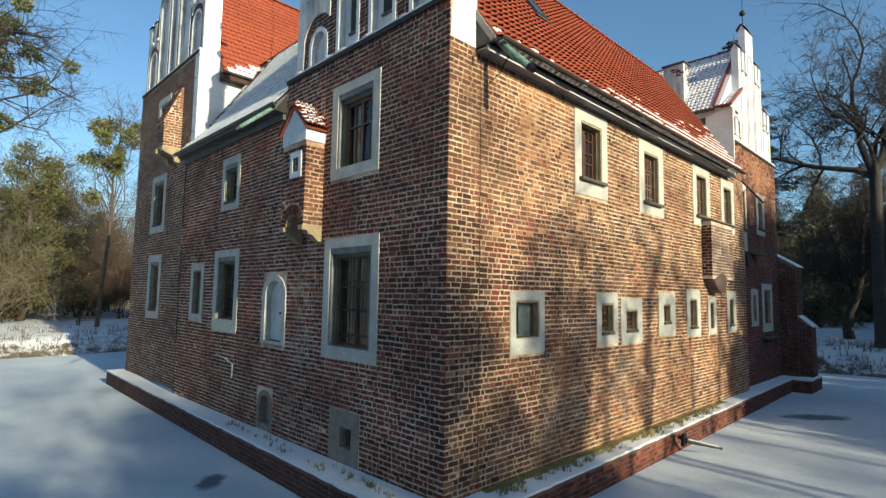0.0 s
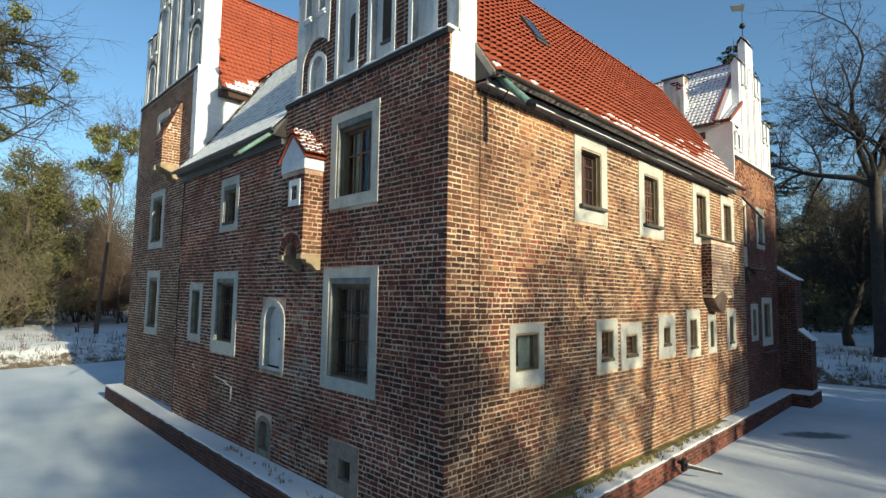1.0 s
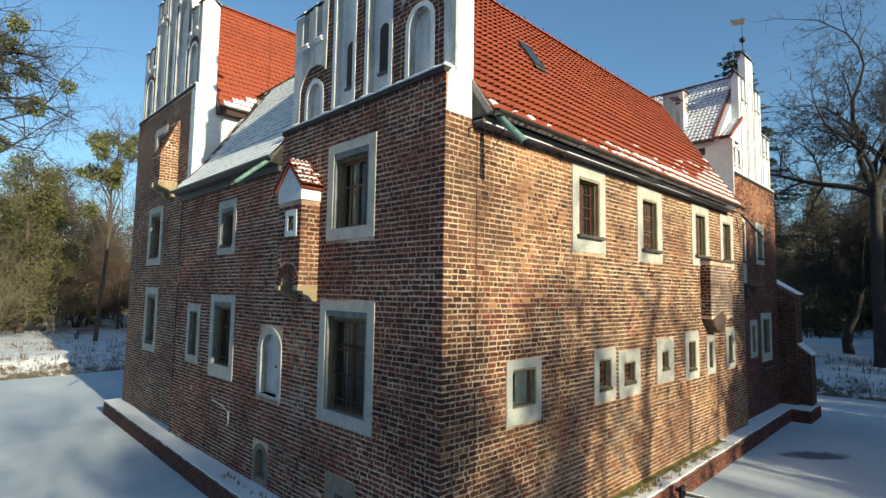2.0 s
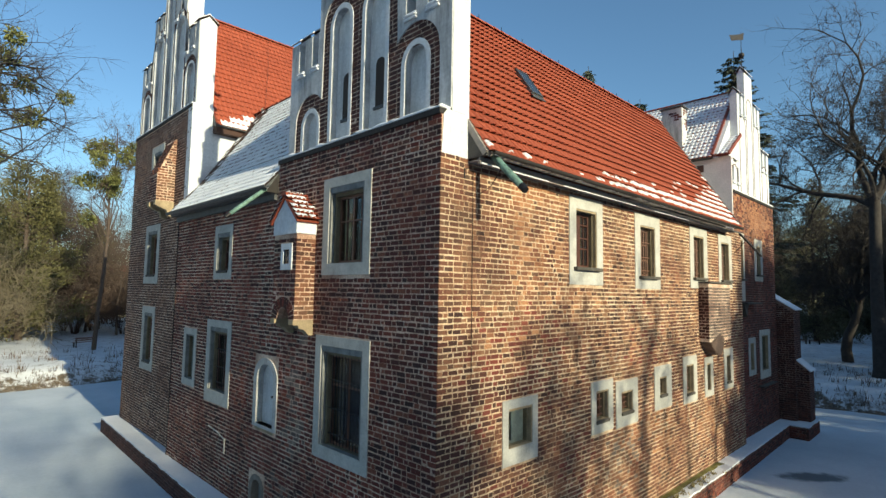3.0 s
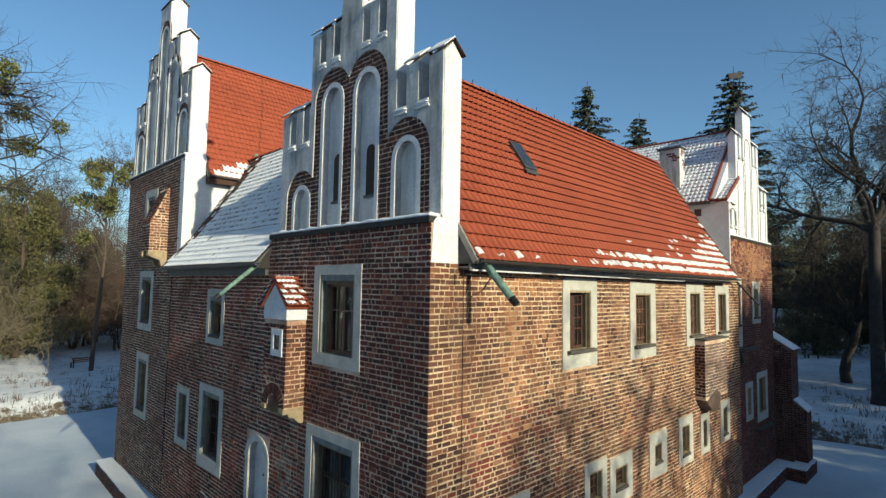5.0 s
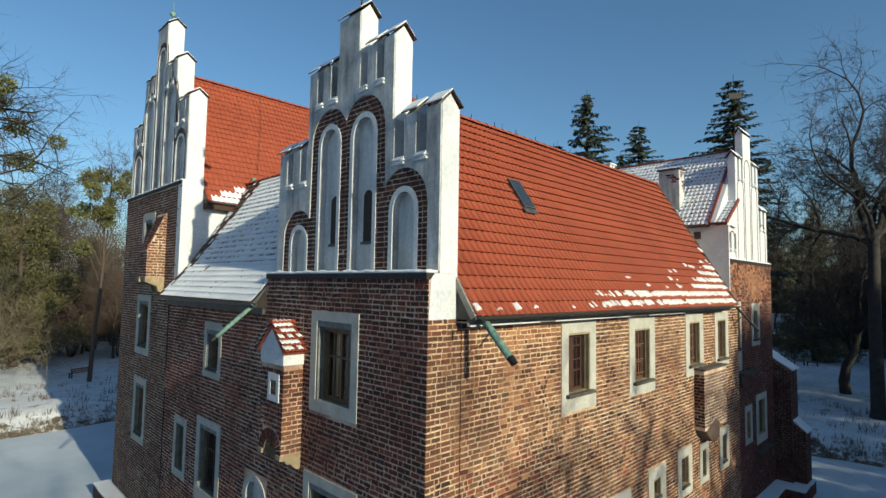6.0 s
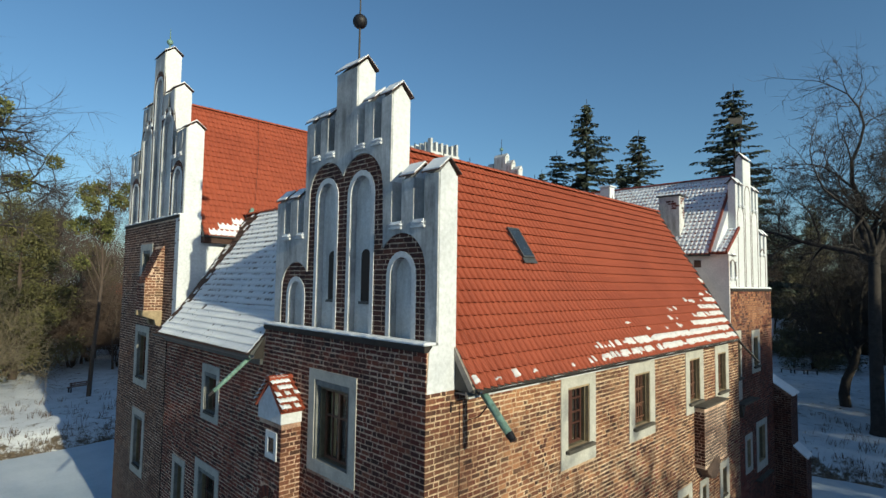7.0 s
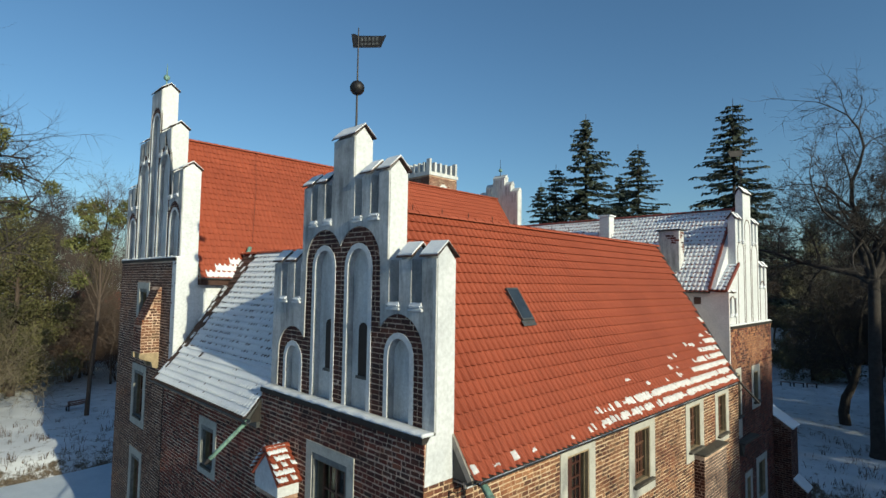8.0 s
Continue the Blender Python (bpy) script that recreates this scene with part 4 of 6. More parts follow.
stepped_gable(right(0.364), 10.03, EAST_STEPS, EAST_NICHES, 0.30, "white stepped gable with shallow niches", None, WHITE, WHITE, niche_mat=WHITE, seed=42, frame_w=0.05, lines=True, frame_mat=plain("thin_brick_edging", (0.15, 0.10, 0.085), 0.9))
bm = bmesh.new()
prism(bm, right(0.365), [(17.43, 11.20), (18.745, 11.20), (18.745, 12.60), (17.43, 11.72)], 0.0, -0.46)
part("gable_shoulder", bm, WHITE, castle)
bm = bmesh.new()
prism(bm, right(0.68), [(17.08, 11.45), (20.36, 11.45), (20.36, 15.22), (17.08, 11.62)], 0.0, -0.21)
part("gable_cheek", bm, WHITE, castle, "white plaster between the roof's verge and the gable")
slab("roof", [(17.05, 0.27, 11.52), (17.05, 0.84, 11.52), (18.74, 0.84, 12.66), (18.74, 0.27, 12.66)], 0.08, TILE_OLD, east_roof)
roof_tiles("tiles", (17.05, 0.27, 11.52), (0, 1, 0), (1.69, 0, 1.14), 0.58, 2.03, east_roof, TILE_OLD, snow=lambda u, v: 0.97, pitch=(0.19, 0.26), seed=12, step=0.034, amp=0.034)
slab("verge", [(17.02, 0.22, 11.59), (17.02, 0.29, 11.59), (18.74, 0.29, 12.76), (18.74, 0.22, 12.76)], 0.14, TILE_OLD, east_roof, "dark red verge tiles")


def cornice(F, u0, u1, z, deep, label):
    bm = bmesh.new()
    block(bm, F, u0, u1, z - 0.12, z, 0.045, -deep)
    soften(bm, 0.01)
    c = part("cornice", bm, BLACK_BROWN, castle, label)
    bm = bmesh.new()
    rings = []
    n = int((u1 - u0) / 0.07)
    for k in range(n + 1):
        u = u0 + (u1 - u0) * k / n
        w, h = 0.020 + 0.03 * noise.noise(Vector((u * 4, z, 1))), 0.065 + 0.06 * noise.noise(Vector((u * 3, z, 5)))
        rings.append([bm.verts.new(F(u, zz, d)) for d, zz in ((0.02 + w, z + 0.002), (0.03 + w, z + h * 0.5), (w - 0.01, z + max(h, 0.018)), (-deep, z + 0.05), (-deep, z + 0.001))])
    for p, q in zip(rings, rings[1:]):
        for i in range(5):
            bm.faces.new((p[i], q[i], q[(i + 1) % 5], p[(i + 1) % 5]))
    bm.faces.new(rings[0])
    bm.faces.new(rings[-1])
    bmesh.ops.recalc_face_normals(bm, faces=bm.faces)
    part("cornice_snow", bm, SNOW, c, "uneven strip of snow", True)


cornice(WEST, -0.0, 6.16, 8.97, 0.27, "snow-covered cornice below the near gable")
cornice(WEST_FAR, FAR0, FAR1, 12.50, 0.12, "thin cornice below the far gable")
cornice(SOUTH_FAR, WING0, WING1, 10.05, 0.12, "thin cornice below the white gable")
# white corner pier below the near gable
bm = bmesh.new()
prism(bm, SOUTH, [(0.014, 8.12), (0.74, 8.12), (0.74, 8.968), (0.15, 8.968), (0.06, 8.86)], 0.006, -0.38)
part("corner_pier", bm, WHITE, castle, "white plastered corner pier")
bm = bmesh.new()
block(bm, right(FAR0), 0.25, 1.03, 8.0, 12.50, 0.02, -0.4)
part("corner_pier", bm, WHITE, castle, "white plastered corner pier")

# ---- ground ----


def ground_material():
    """Snow with bare litter where the banks fall to the moat and in patches under the trees."""
    m, t, b = material("snowy_park_ground", 0.85)
    snow = ramp(t, noise_at(t, 0.35, 5), [(0.3, (0.50, 0.52, 0.55)), (0.7, (0.70, 0.715, 0.74))])
    litter = ramp(t, noise_at(t, 6, 5), [(0.3, (0.045, 0.034, 0.024)), (0.7, (0.17, 0.13, 0.085))])
    geo = t.nodes.new("ShaderNodeNewGeometry")
    split = t.nodes.new("ShaderNodeSeparateXYZ")
    t.links.new(geo.outputs["Position"], split.inputs[0])
    slope = t.nodes.new("ShaderNodeMapRange")
    for k, v in ((1, -1.0), (2, 0.25), (3, 0.22), (4, 0.03)):
        slope.inputs[k].default_value = v
    t.links.new(split.outputs[2], slope.inputs[0])
    add = t.nodes.new("ShaderNodeMath")
    add.operation = "ADD"
    t.links.new(noise_at(t, 1.1, 8, 0.78), add.inputs[0])
    t.links.new(slope.outputs[0], add.inputs[1])
    fac = ramp(t, add.outputs[0], [(0.60, (0, 0, 0)), (0.70, (1, 1, 1))])
    t.links.new(mix(t, snow, litter, fac), b.inputs["Base Color"])
    bump(t, b, noise_at(t, 5, 6), 0.6, 0.06)
    return m


GROUND = ground_material()


def moat(x, y):
    """How deep in the moat a place lies: 0 on the banks, 1 in the moat."""
    w = 1.2 * noise.noise(Vector((x * 0.11, y * 0.11, 0.3)))
    d = min(x + 30 + w, 33.5 - x + w - 0.06 * y, y + 30 + w, 37.0 - y + w + 0.12 * x)
    return min(max(d / 3.0, 0.0), 1.0)


def ground_height(x, y):
    k = moat(x, y)
    k = k * k * (3 - 2 * k)
    h = 0.15 + 0.18 * noise.noise(Vector((x * 0.05, y * 0.05, 4.0))) + 0.05 * noise.noise(Vector((x * 0.5, y * 0.5, 7.0)))
    return h * (1 - k) - 1.5 * k


def axis_steps(lo, hi, step, far):
    a = list(np.arange(lo, hi + step, step))
    d = step
    while a[-1] < far:
        d *= 1.35
        a.append(a[-1] + d)
    d = step
    while a[0] > -far:
        d *= 1.35
        a.insert(0, a[0] - d)
    return a


gx, gy = axis_steps(-40, 110, 1.5, 3000), axis_steps(-45, 115, 1.5, 3000)
me = bpy.data.meshes.new("ground")
me.from_pydata([(x, y, ground_height(x, y) if abs(x) < 400 and abs(y) < 400 else 0.0) for y in gy for x in gx], [],
               [(j * len(gx) + i, j * len(gx) + i + 1, (j + 1) * len(gx) + i + 1, (j + 1) * len(gx) + i) for j in range(len(gy) - 1) for i in range(len(gx) - 1)])
tagged(finish_mesh("ground", me, GROUND, None, "snow-covered park ground with bare litter on the banks", True), kind="structure")
bm = bmesh.new()
bmesh.ops.create_grid(bm, x_segments=40, y_segments=40, size=1)
for v in bm.verts:
    v.co = Vector((v.co.x * 42 + 3, v.co.y * 44 + 4, WATER))
tagged(finish("water", bm, ICE, None, "frozen moat under thin snow", True), kind="structure")


# ---- ledge round the foot of the castle ----
def flat(u, v, d=0.0):
    return (u, v, d)


LEDGE_RING = [(-0.82, -0.72), (22.6, -0.36), (22.6, -1.12), (24.95, -1.12), (24.95, 21.3), (-0.36, 21.3)]
FOOT = plain("dark_mossy_joints", (0.15, 0.085, 0.065), 0.95, vary=0.4, scale=2.0)
bm = bmesh.new()
prism(bm, flat, LEDGE_RING, -1.3, LEDGE - 0.004)
ledge = part("ledge", bm, FOOT, castle, "low brick footing ledge above the ice")


def between(p, q):
    """An upright face from p to q in plan: u runs along it."""
    p, q = Vector((*p, 0)), Vector((*q, 0))
    w = (q - p).normalized()
    out = Vector((w.y, -w.x, 0))
    return lambda u, z, d=0.0: (p.x + w.x * u + out.x * d, p.y + w.y * u + out.y * d, z)


for k, seed in ((0, 62), (1, 64), (2, 63), (5, 61)):
    p, q = LEDGE_RING[k], LEDGE_RING[(k + 1) % 6]
    bricks_mesh("brickwork", lay_bricks(0, math.hypot(q[0] - p[0], q[1] - p[1]), WATER - 0.12, LEDGE - 0.01, (), None, seed), between(p, q), STAINED["dark"] if k == 5 else BRICK, ledge, seed=seed)
bm = bmesh.new()
ring = []
for (a, b), (c, e) in zip(LEDGE_RING, LEDGE_RING[1:] + LEDGE_RING[:1]):
    n = max(2, int(math.hypot(c - a, e - b) / 0.25))
    for k in range(n):
        w = 0.045 * noise.noise(Vector((a + (c - a) * k / n, b + (e - b) * k / n, 9.0)) * 3)
        ring.append((a + (c - a) * k / n - 0.015 + w, b + (e - b) * k / n - 0.015 + w))
prism(bm, flat, ring, LEDGE - 0.002, LEDGE + 0.05)
part("ledge_snow", bm, SNOW, ledge, "snow lying on the ledge")
# moss strip and dead grass between the snow and the walls
moss = plain("moss", (0.22, 0.205, 0.05), 0.95, vary=0.5, scale=5, fine=30, relief=0.8)


def tufts(name, spots, height, colour, parent=None, label="", spread=0.06, seed=5, width=0.012):
    g = random.Random(seed)
    V, T = [], []
    for x, y, z in spots:
        for _ in range(g.randint(4, 9)):
            h = height * g.uniform(0.4, 1.2)
            a = g.uniform(0, 6.28)
            px, py = x + g.uniform(-spread, spread), y + g.uniform(-spread, spread)
            bx, by = g.uniform(-0.45, 0.45) * h, g.uniform(-0.45, 0.45) * h
            k = len(V)
            dx, dy = width * math.cos(a), width * math.sin(a)
            V += [(px - dx, py - dy, z), (px + dx, py + dy, z), (px + bx * 0.5 + dx * 0.6, py + by * 0.5 + dy * 0.6, z + h * 0.65), (px + bx * 0.5 - dx * 0.6, py + by * 0.5 - dy * 0.6, z + h * 0.65), (px + bx, py + by, z + h)]
            T += [(k, k + 1, k + 2, k + 3), (k + 3, k + 2, k + 4)]
    me = bpy.data.meshes.new(name)
    me.from_pydata(V, [], T)
    return tagged(finish_mesh(name, me, colour, parent, label), kind="stuff")


bm = bmesh.new()
strip = [(1.0 + 0.22 * k, -0.16 - 0.2 * abs(noise.noise(Vector((k * 0.21, 2.0, 0.0))))) for k in range(60)]
prism(bm, flat, [(1.0, 0.02)] + strip + [(strip[-1][0], 0.02)], LEDGE, LEDGE + 0.062)
part("moss", bm, moss, ledge, "mossy strip along the foot of the wall")
tufts("dead_grass", [(rnd.uniform(1.0, 13), -0.25 - abs(rnd.gauss(0, 0.12)), LEDGE + 0.05) for _ in range(150)] + [(-0.3 - abs(rnd.gauss(0, 0.12)), rnd.uniform(0, 8), LEDGE + 0.05) for _ in range(35)],
      0.13, needle_material("dry_grass", (0.22, 0.18, 0.075)), ledge, "dry grass poking through the snow")

# two-stage buttress at the farther corner
def buttress():
    S = lambda u, z, d=0.0: (23.54 + d, u, z)
    bm = bmesh.new()
    prism(bm, S, [(0.7, LEDGE), (-0.48, LEDGE), (-0.48, 4.98), (0.7, 5.75)], 0.0, 1.3)
    # its dark joints and bricks hold the shade of this corner in their colour
    ob = part("buttress", bm, MORTAR_RED, castle, "two-stage red brick buttress with snow on its slopes")
    bricks_mesh("brickwork", lay_bricks(-0.48, 0.24, LEDGE + 0.06, 5.3, (), lambda u, z: z < 5.13 + 0.63 * u, 71), left(23.54), STAINED["dark"], ob, seed=71)
    bricks_mesh("brickwork", lay_bricks(23.54, 24.84, LEDGE + 0.06, 4.95, (), None, 72), right(-0.48), STAINED["dark"], ob, seed=72)
    bm = bmesh.new()
    prism(bm, S, [(0.7, 5.76), (-0.58, 4.93), (-0.58, 4.98), (0.7, 5.82)], -0.03, 1.33)
    part("slope_snow", bm, SNOW, ob)
    bm = bmesh.new()
    prism(bm, S, [(-0.06, LEDGE), (-0.98, LEDGE), (-0.98, 2.05), (-0.48, 2.5), (-0.06, 2.5)], 0.3, 1.3)
    stage = part("lower_stage", bm, MORTAR_RED, ob)
    bricks_mesh("brickwork", lay_bricks(-0.98, -0.48, LEDGE + 0.06, 2.4, (), lambda u, z: z < 2.0 + 0.8 * (u + 0.98), 73), left(23.84), STAINED["dark"], stage, seed=73)
    bricks_mesh("brickwork", lay_bricks(23.84, 24.84, LEDGE + 0.06, 2.0, (), None, 74), right(-0.98), STAINED["dark"], stage, seed=74)
    bm = bmesh.new()
    prism(bm, S, [(-0.46, 2.52), (-1.05, 2.02), (-1.05, 2.08), (-0.46, 2.60)], 0.27, 1.33)
    part("slope_snow", bm, SNOW, stage)


buttress()


# ---- things on the west front ----
def near_oriel():
    x1, y0, y1 = -0.50, 4.20, 5.26
    FW, FS, FN = left(x1), right(y0), back(y1)
    notch = [(y0, 4.86), (4.45, 4.86)] + [(4.73 - 0.28 * math.cos(math.pi * k / 10), 4.86 + 0.28 * math.sin(math.pi * k / 10)) for k in range(1, 10)] + [(5.01, 4.86), (y1, 4.86), (y1, 6.86), (y0, 6.86)]
    bm = bmesh.new()
    prism(bm, FW, notch, 0.0, -0.14, [rect(4.48, 4.76, 6.16, 6.50)])
    ob = part("oriel", bm, MORTAR, castle, "small brick oriel with a white top and a snowy tile roof")
    for F2, u0, u1, z0, d0, d1 in ((FS, x1 + 0.004, 0.0, 4.86, -0.004, -0.16), (FN, x1 + 0.004, 0.0, 4.86, -0.004, -0.16), (FW, y0 + 0.17, y1 - 0.17, 5.3, -0.16, -0.45)):
        bm = bmesh.new()
        block(bm, F2, u0, u1, z0, 6.86, d0, d1)
        part("side_wall", bm, MORTAR, ob)
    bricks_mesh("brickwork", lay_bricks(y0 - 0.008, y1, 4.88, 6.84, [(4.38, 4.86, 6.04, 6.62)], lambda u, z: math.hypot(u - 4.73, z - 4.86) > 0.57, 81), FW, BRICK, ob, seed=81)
    # sunlight on this side is put into its warmer bricks
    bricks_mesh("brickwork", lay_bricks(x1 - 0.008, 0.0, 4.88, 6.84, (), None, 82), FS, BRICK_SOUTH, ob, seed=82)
    # fan of bricks over the arch
    bm = bmesh.new()
    for k in range(13):
        a = math.pi * (k + 0.5) / 13
        r0, r1 = 0.285, 0.53
        c = [(4.73 - r * math.cos(a + t), 4.86 + r * math.sin(a + t)) for r, t in ((r0, -0.085), (r0, 0.085), (r1, 0.095), (r1, -0.095))]
        v = [bm.verts.new(FW(u, z, d)) for d in (-0.01, 0.012) for u, z in c]
        for f in ((4, 5, 6, 7), (0, 1, 5, 4), (1, 2, 6, 5), (2, 3, 7, 6), (3, 0, 4, 7)):
            bm.faces.new([v[i] for i in f])
    part("brick_arch", bm, BRICK, ob)
    # stone corbels
    for y in (y0 - 0.01, y1 - 0.19):
        bm = bmesh.new()
        S = lambda u, z, d=0.0: (u, y + d, z)
        prism(bm, S, [(0.0, 4.50), (0.0, 4.86), (x1 - 0.03, 4.86), (x1 - 0.03, 4.75), (x1 + 0.10, 4.74), (x1 + 0.13, 4.66), (x1 + 0.24, 4.64), (-0.16, 4.55), (-0.10, 4.50)], 0.0, 0.2)
        part("corbel", bm, STONE_OLD, ob, "ochre sandstone corbel")
    # white plaster top with a steep little roof
    bm = bmesh.new()
    prism(bm, FW, [(y0 - 0.03, 6.86), (y1 + 0.03, 6.86), (y1 + 0.03, 7.24), (4.73, 7.76), (y0 - 0.03, 7.24)], 0.03, -0.5)
    soften(bm, 0.01)
    top = part("white_top", bm, WHITE, ob, "white plastered top of the oriel")
    for side in (-1, 1):
        e = Vector((x1 - 0.08, 4.73 + side * 0.66, 7.16))
        up = Vector((0, -side * 0.66, 0.64))
        slab("roof", [e, e + Vector((0.6, 0, 0)), e + Vector((0.6, 0, 0)) + up, e + up], 0.05, TILE, ob)
        roof_tiles("tiles", e, (1, 0, 0), up, 0.6, up.length, ob, TILE, snow=lambda u, v: 0.86 if u < 0.42 else 0.08, pitch=(0.115, 0.175), seed=83 + side)
    ridge(ob, (x1 - 0.1, 4.73, 7.79), (0.05, 4.73, 7.79))
    bm = bmesh.new()
    prism(bm, FW, rect(4.36, 4.88, 6.02, 6.64), 0.03, -0.02, [rect(4.48, 4.76, 6.16, 6.50)])
    frm = part("window", bm, WHITE, ob, "tiny window in a white frame")
    bm = bmesh.new()
    block(bm, FW, 4.47, 4.77, 6.15, 6.51, -0.07, -0.08)
    part("pane", bm, GLASS, frm)
    bm = bmesh.new()
    block(bm, FW, 4.605, 4.635, 6.16, 6.5, -0.04, -0.068)
    block(bm, FW, 4.48, 4.76, 6.33, 6.35, -0.042, -0.068)
    part("sash", bm, SASH, frm)


near_oriel()


def far_oriel():
    y0, y1, x0, x1 = 15.20, 16.14, 0.26, -0.385
    FW, FS = left(x1), right(y0)
    side = [(x0, 8.89), (x1, 8.89), (x1, 9.93), (x0 - 0.05, 11.38), (x0, 11.38)]
    bm = bmesh.new()
    S = lambda u, z, d=0.0: (u, y0 + d, z)
    prism(bm, S, side, 0.0, y1 - y0)
    ob = part("oriel", bm, MORTAR, castle, "mossy brick privy oriel with a sloping top")
    # the sunlit side again gets the warmer brick tones
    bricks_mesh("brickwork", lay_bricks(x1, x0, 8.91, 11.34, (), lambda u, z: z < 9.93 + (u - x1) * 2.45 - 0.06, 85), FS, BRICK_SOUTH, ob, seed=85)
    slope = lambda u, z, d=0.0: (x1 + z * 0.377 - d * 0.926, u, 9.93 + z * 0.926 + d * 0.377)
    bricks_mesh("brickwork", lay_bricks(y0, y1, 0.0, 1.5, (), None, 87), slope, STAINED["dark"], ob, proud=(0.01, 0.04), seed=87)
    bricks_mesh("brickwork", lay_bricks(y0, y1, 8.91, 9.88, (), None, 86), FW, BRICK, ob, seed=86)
    for y in (y0 - 0.02, y1 - 0.2):
        bm = bmesh.new()
        C = lambda u, z, d=0.0: (u, y + d, z)
        prism(bm, C, [(x0, 8.27), (x0, 8.89), (x1 - 0.03, 8.89), (x1 - 0.03, 8.71), (x1 + 0.21, 8.61), (x0 - 0.26, 8.55), (x0 - 0.2, 8.34)], 0.0, 0.22)
        part("corbel", bm, STONE_OLD, ob, "ochre sandstone corbel")


far_oriel()


def blind_door():
    bm = bmesh.new()
    prism(bm, WEST, arch(5.76, 7.06, 1.94, 3.76, 0.55), 0.03, -0.03, [BLIND_DOOR])
    ob = part("blind_door", bm, DOOR_STONE, castle, "white plastered blind doorway with an arched head")
    bm = bmesh.new()
    prism(bm, WEST, arch(5.90, 6.92, 1.96, 3.64, 0.44), -0.16, -0.22)
    part("door_panel", bm, NICHE, ob)
    bm = bmesh.new()
    block(bm, WEST, 5.90, 6.92, 1.86, 2.02, 0.02, -0.2)
    soften(bm, 0.01)
    part("threshold", bm, STONE_OLD, ob)
    bm = bmesh.new()
    bmesh.ops.create_uvsphere(bm, u_segments=10, v_segments=6, radius=0.035)
    for v in bm.verts:
        v.co = Vector(WEST(6.33, 2.74, 0.15)) * 0 + Vector((0.15, 6.33, 2.74)) + v.co
    part("knob", bm, IRON, ob)
    # jambs between frame and panel
    bm = bmesh.new()
    prism(bm, WEST, arch(5.90, 6.92, 1.96, 3.64, 0.44), -0.031, -0.159, [arch(5.955, 6.865, 2.02, 3.585, 0.41)])
    part("jamb", bm, DOOR_STONE, ob)


blind_door()


def cellar_vents():
    bm = bmesh.new()
    prism(bm, WEST, rect(2.49, 3.59, -0.36, 0.77), 0.012, -0.3, [rect(2.76, 3.20, 0.0, 0.42)])
    ob = part("cellar_window", bm, plain("grey_brown_render", (0.27, 0.22, 0.18), 0.92, vary=0.35, scale=4), castle, "small cellar window in a patch of grey render")
    bm = bmesh.new()
    block(bm, WEST, 2.7, 3.4, -0.3, 0.7, -0.62, -0.7)
    part("backing", bm, DARK, ob)
    bm = bmesh.new()
    for k in range(1, 4):
        tube(bm, [WEST(2.76 + 0.11 * k, -0.01, -0.12), WEST(2.76 + 0.11 * k, 0.43, -0.12)], 0.009, 5)
    part("iron_bars", bm, IRON, ob)
    bm = bmesh.new()
    prism(bm, WEST, arch(6.28, 7.14, -0.30, 0.72), 0.012, -0.25, [arch(6.42, 6.98, -0.14, 0.58)])
    ob = part("blind_niche", bm, plain("stained_render", (0.24, 0.2, 0.16), 0.92, vary=0.4, scale=4), castle, "small arched niche in stained render")
    bm = bmesh.new()
    block(bm, WEST, 6.36, 7.04, -0.18, 0.64, -0.2, -0.26)
    part("backing", bm, RING, ob)


cellar_vents()

# a pale conduit low on the west front
bm = bmesh.new()
tube(bm, [(-0.015, 10.0, 1.36), (-0.02, 9.3, 1.30), (-0.02, 8.76, 1.18), (-0.02, 8.77, 0.78)], 0.022, 6)
part("conduit", bm, STONE, castle, "pale pipe bent along the foot of the wall")

# ---- things on the south front ----
def chimney_breast():
    """The corbelled box between two upper windows."""
    u0, u1 = 12.55, 14.75
    bm = bmesh.new()
    prism(bm, SOUTH, [(u0, 4.0), (u0, 6.0), (u1, 6.0), (u1, 4.0)], 0.34, -0.02)
    ob = part("corbelled_box", bm, MORTAR, castle, "corbelled brick box with a stone slab on top")
    bricks_mesh("brickwork", lay_bricks(u0, u1, 4.1, 5.97, (), None, 91), right(-0.34), STAINED["grey"], ob, seed=91)
    bricks_mesh("brickwork", lay_bricks(-0.34, 0.0, 4.1, 5.97, (), None, 92), left(u0), STAINED["dark"], ob, seed=92)
    bm = bmesh.new()
    block(bm, SOUTH, u0 - 0.06, u1 + 0.06, 6.0, 6.06, 0.42, 0.0)
    soften(bm, 0.015)
    part("slab", bm, plain_sill, ob)
    # a brown patch of old plaster where the box meets the wall
    bm = bmesh.new()
    prism(bm, SOUTH, [(13.35 + (0.62 + 0.12 * math.sin(3 * a)) * math.cos(a), 3.86 + 0.34 * math.sin(a) + 0.06 * math.sin(2 * a)) for a in [math.tau * k / 18 for k in range(18)]], 0.362, -0.02)
    soften(bm, 0.04, 2)
    part("plaster_patch", bm, plain("brown_old_plaster", (0.15, 0.10, 0.075), 0.95, vary=0.4, scale=4), ob, "brown patch of old plaster")


chimney_breast()


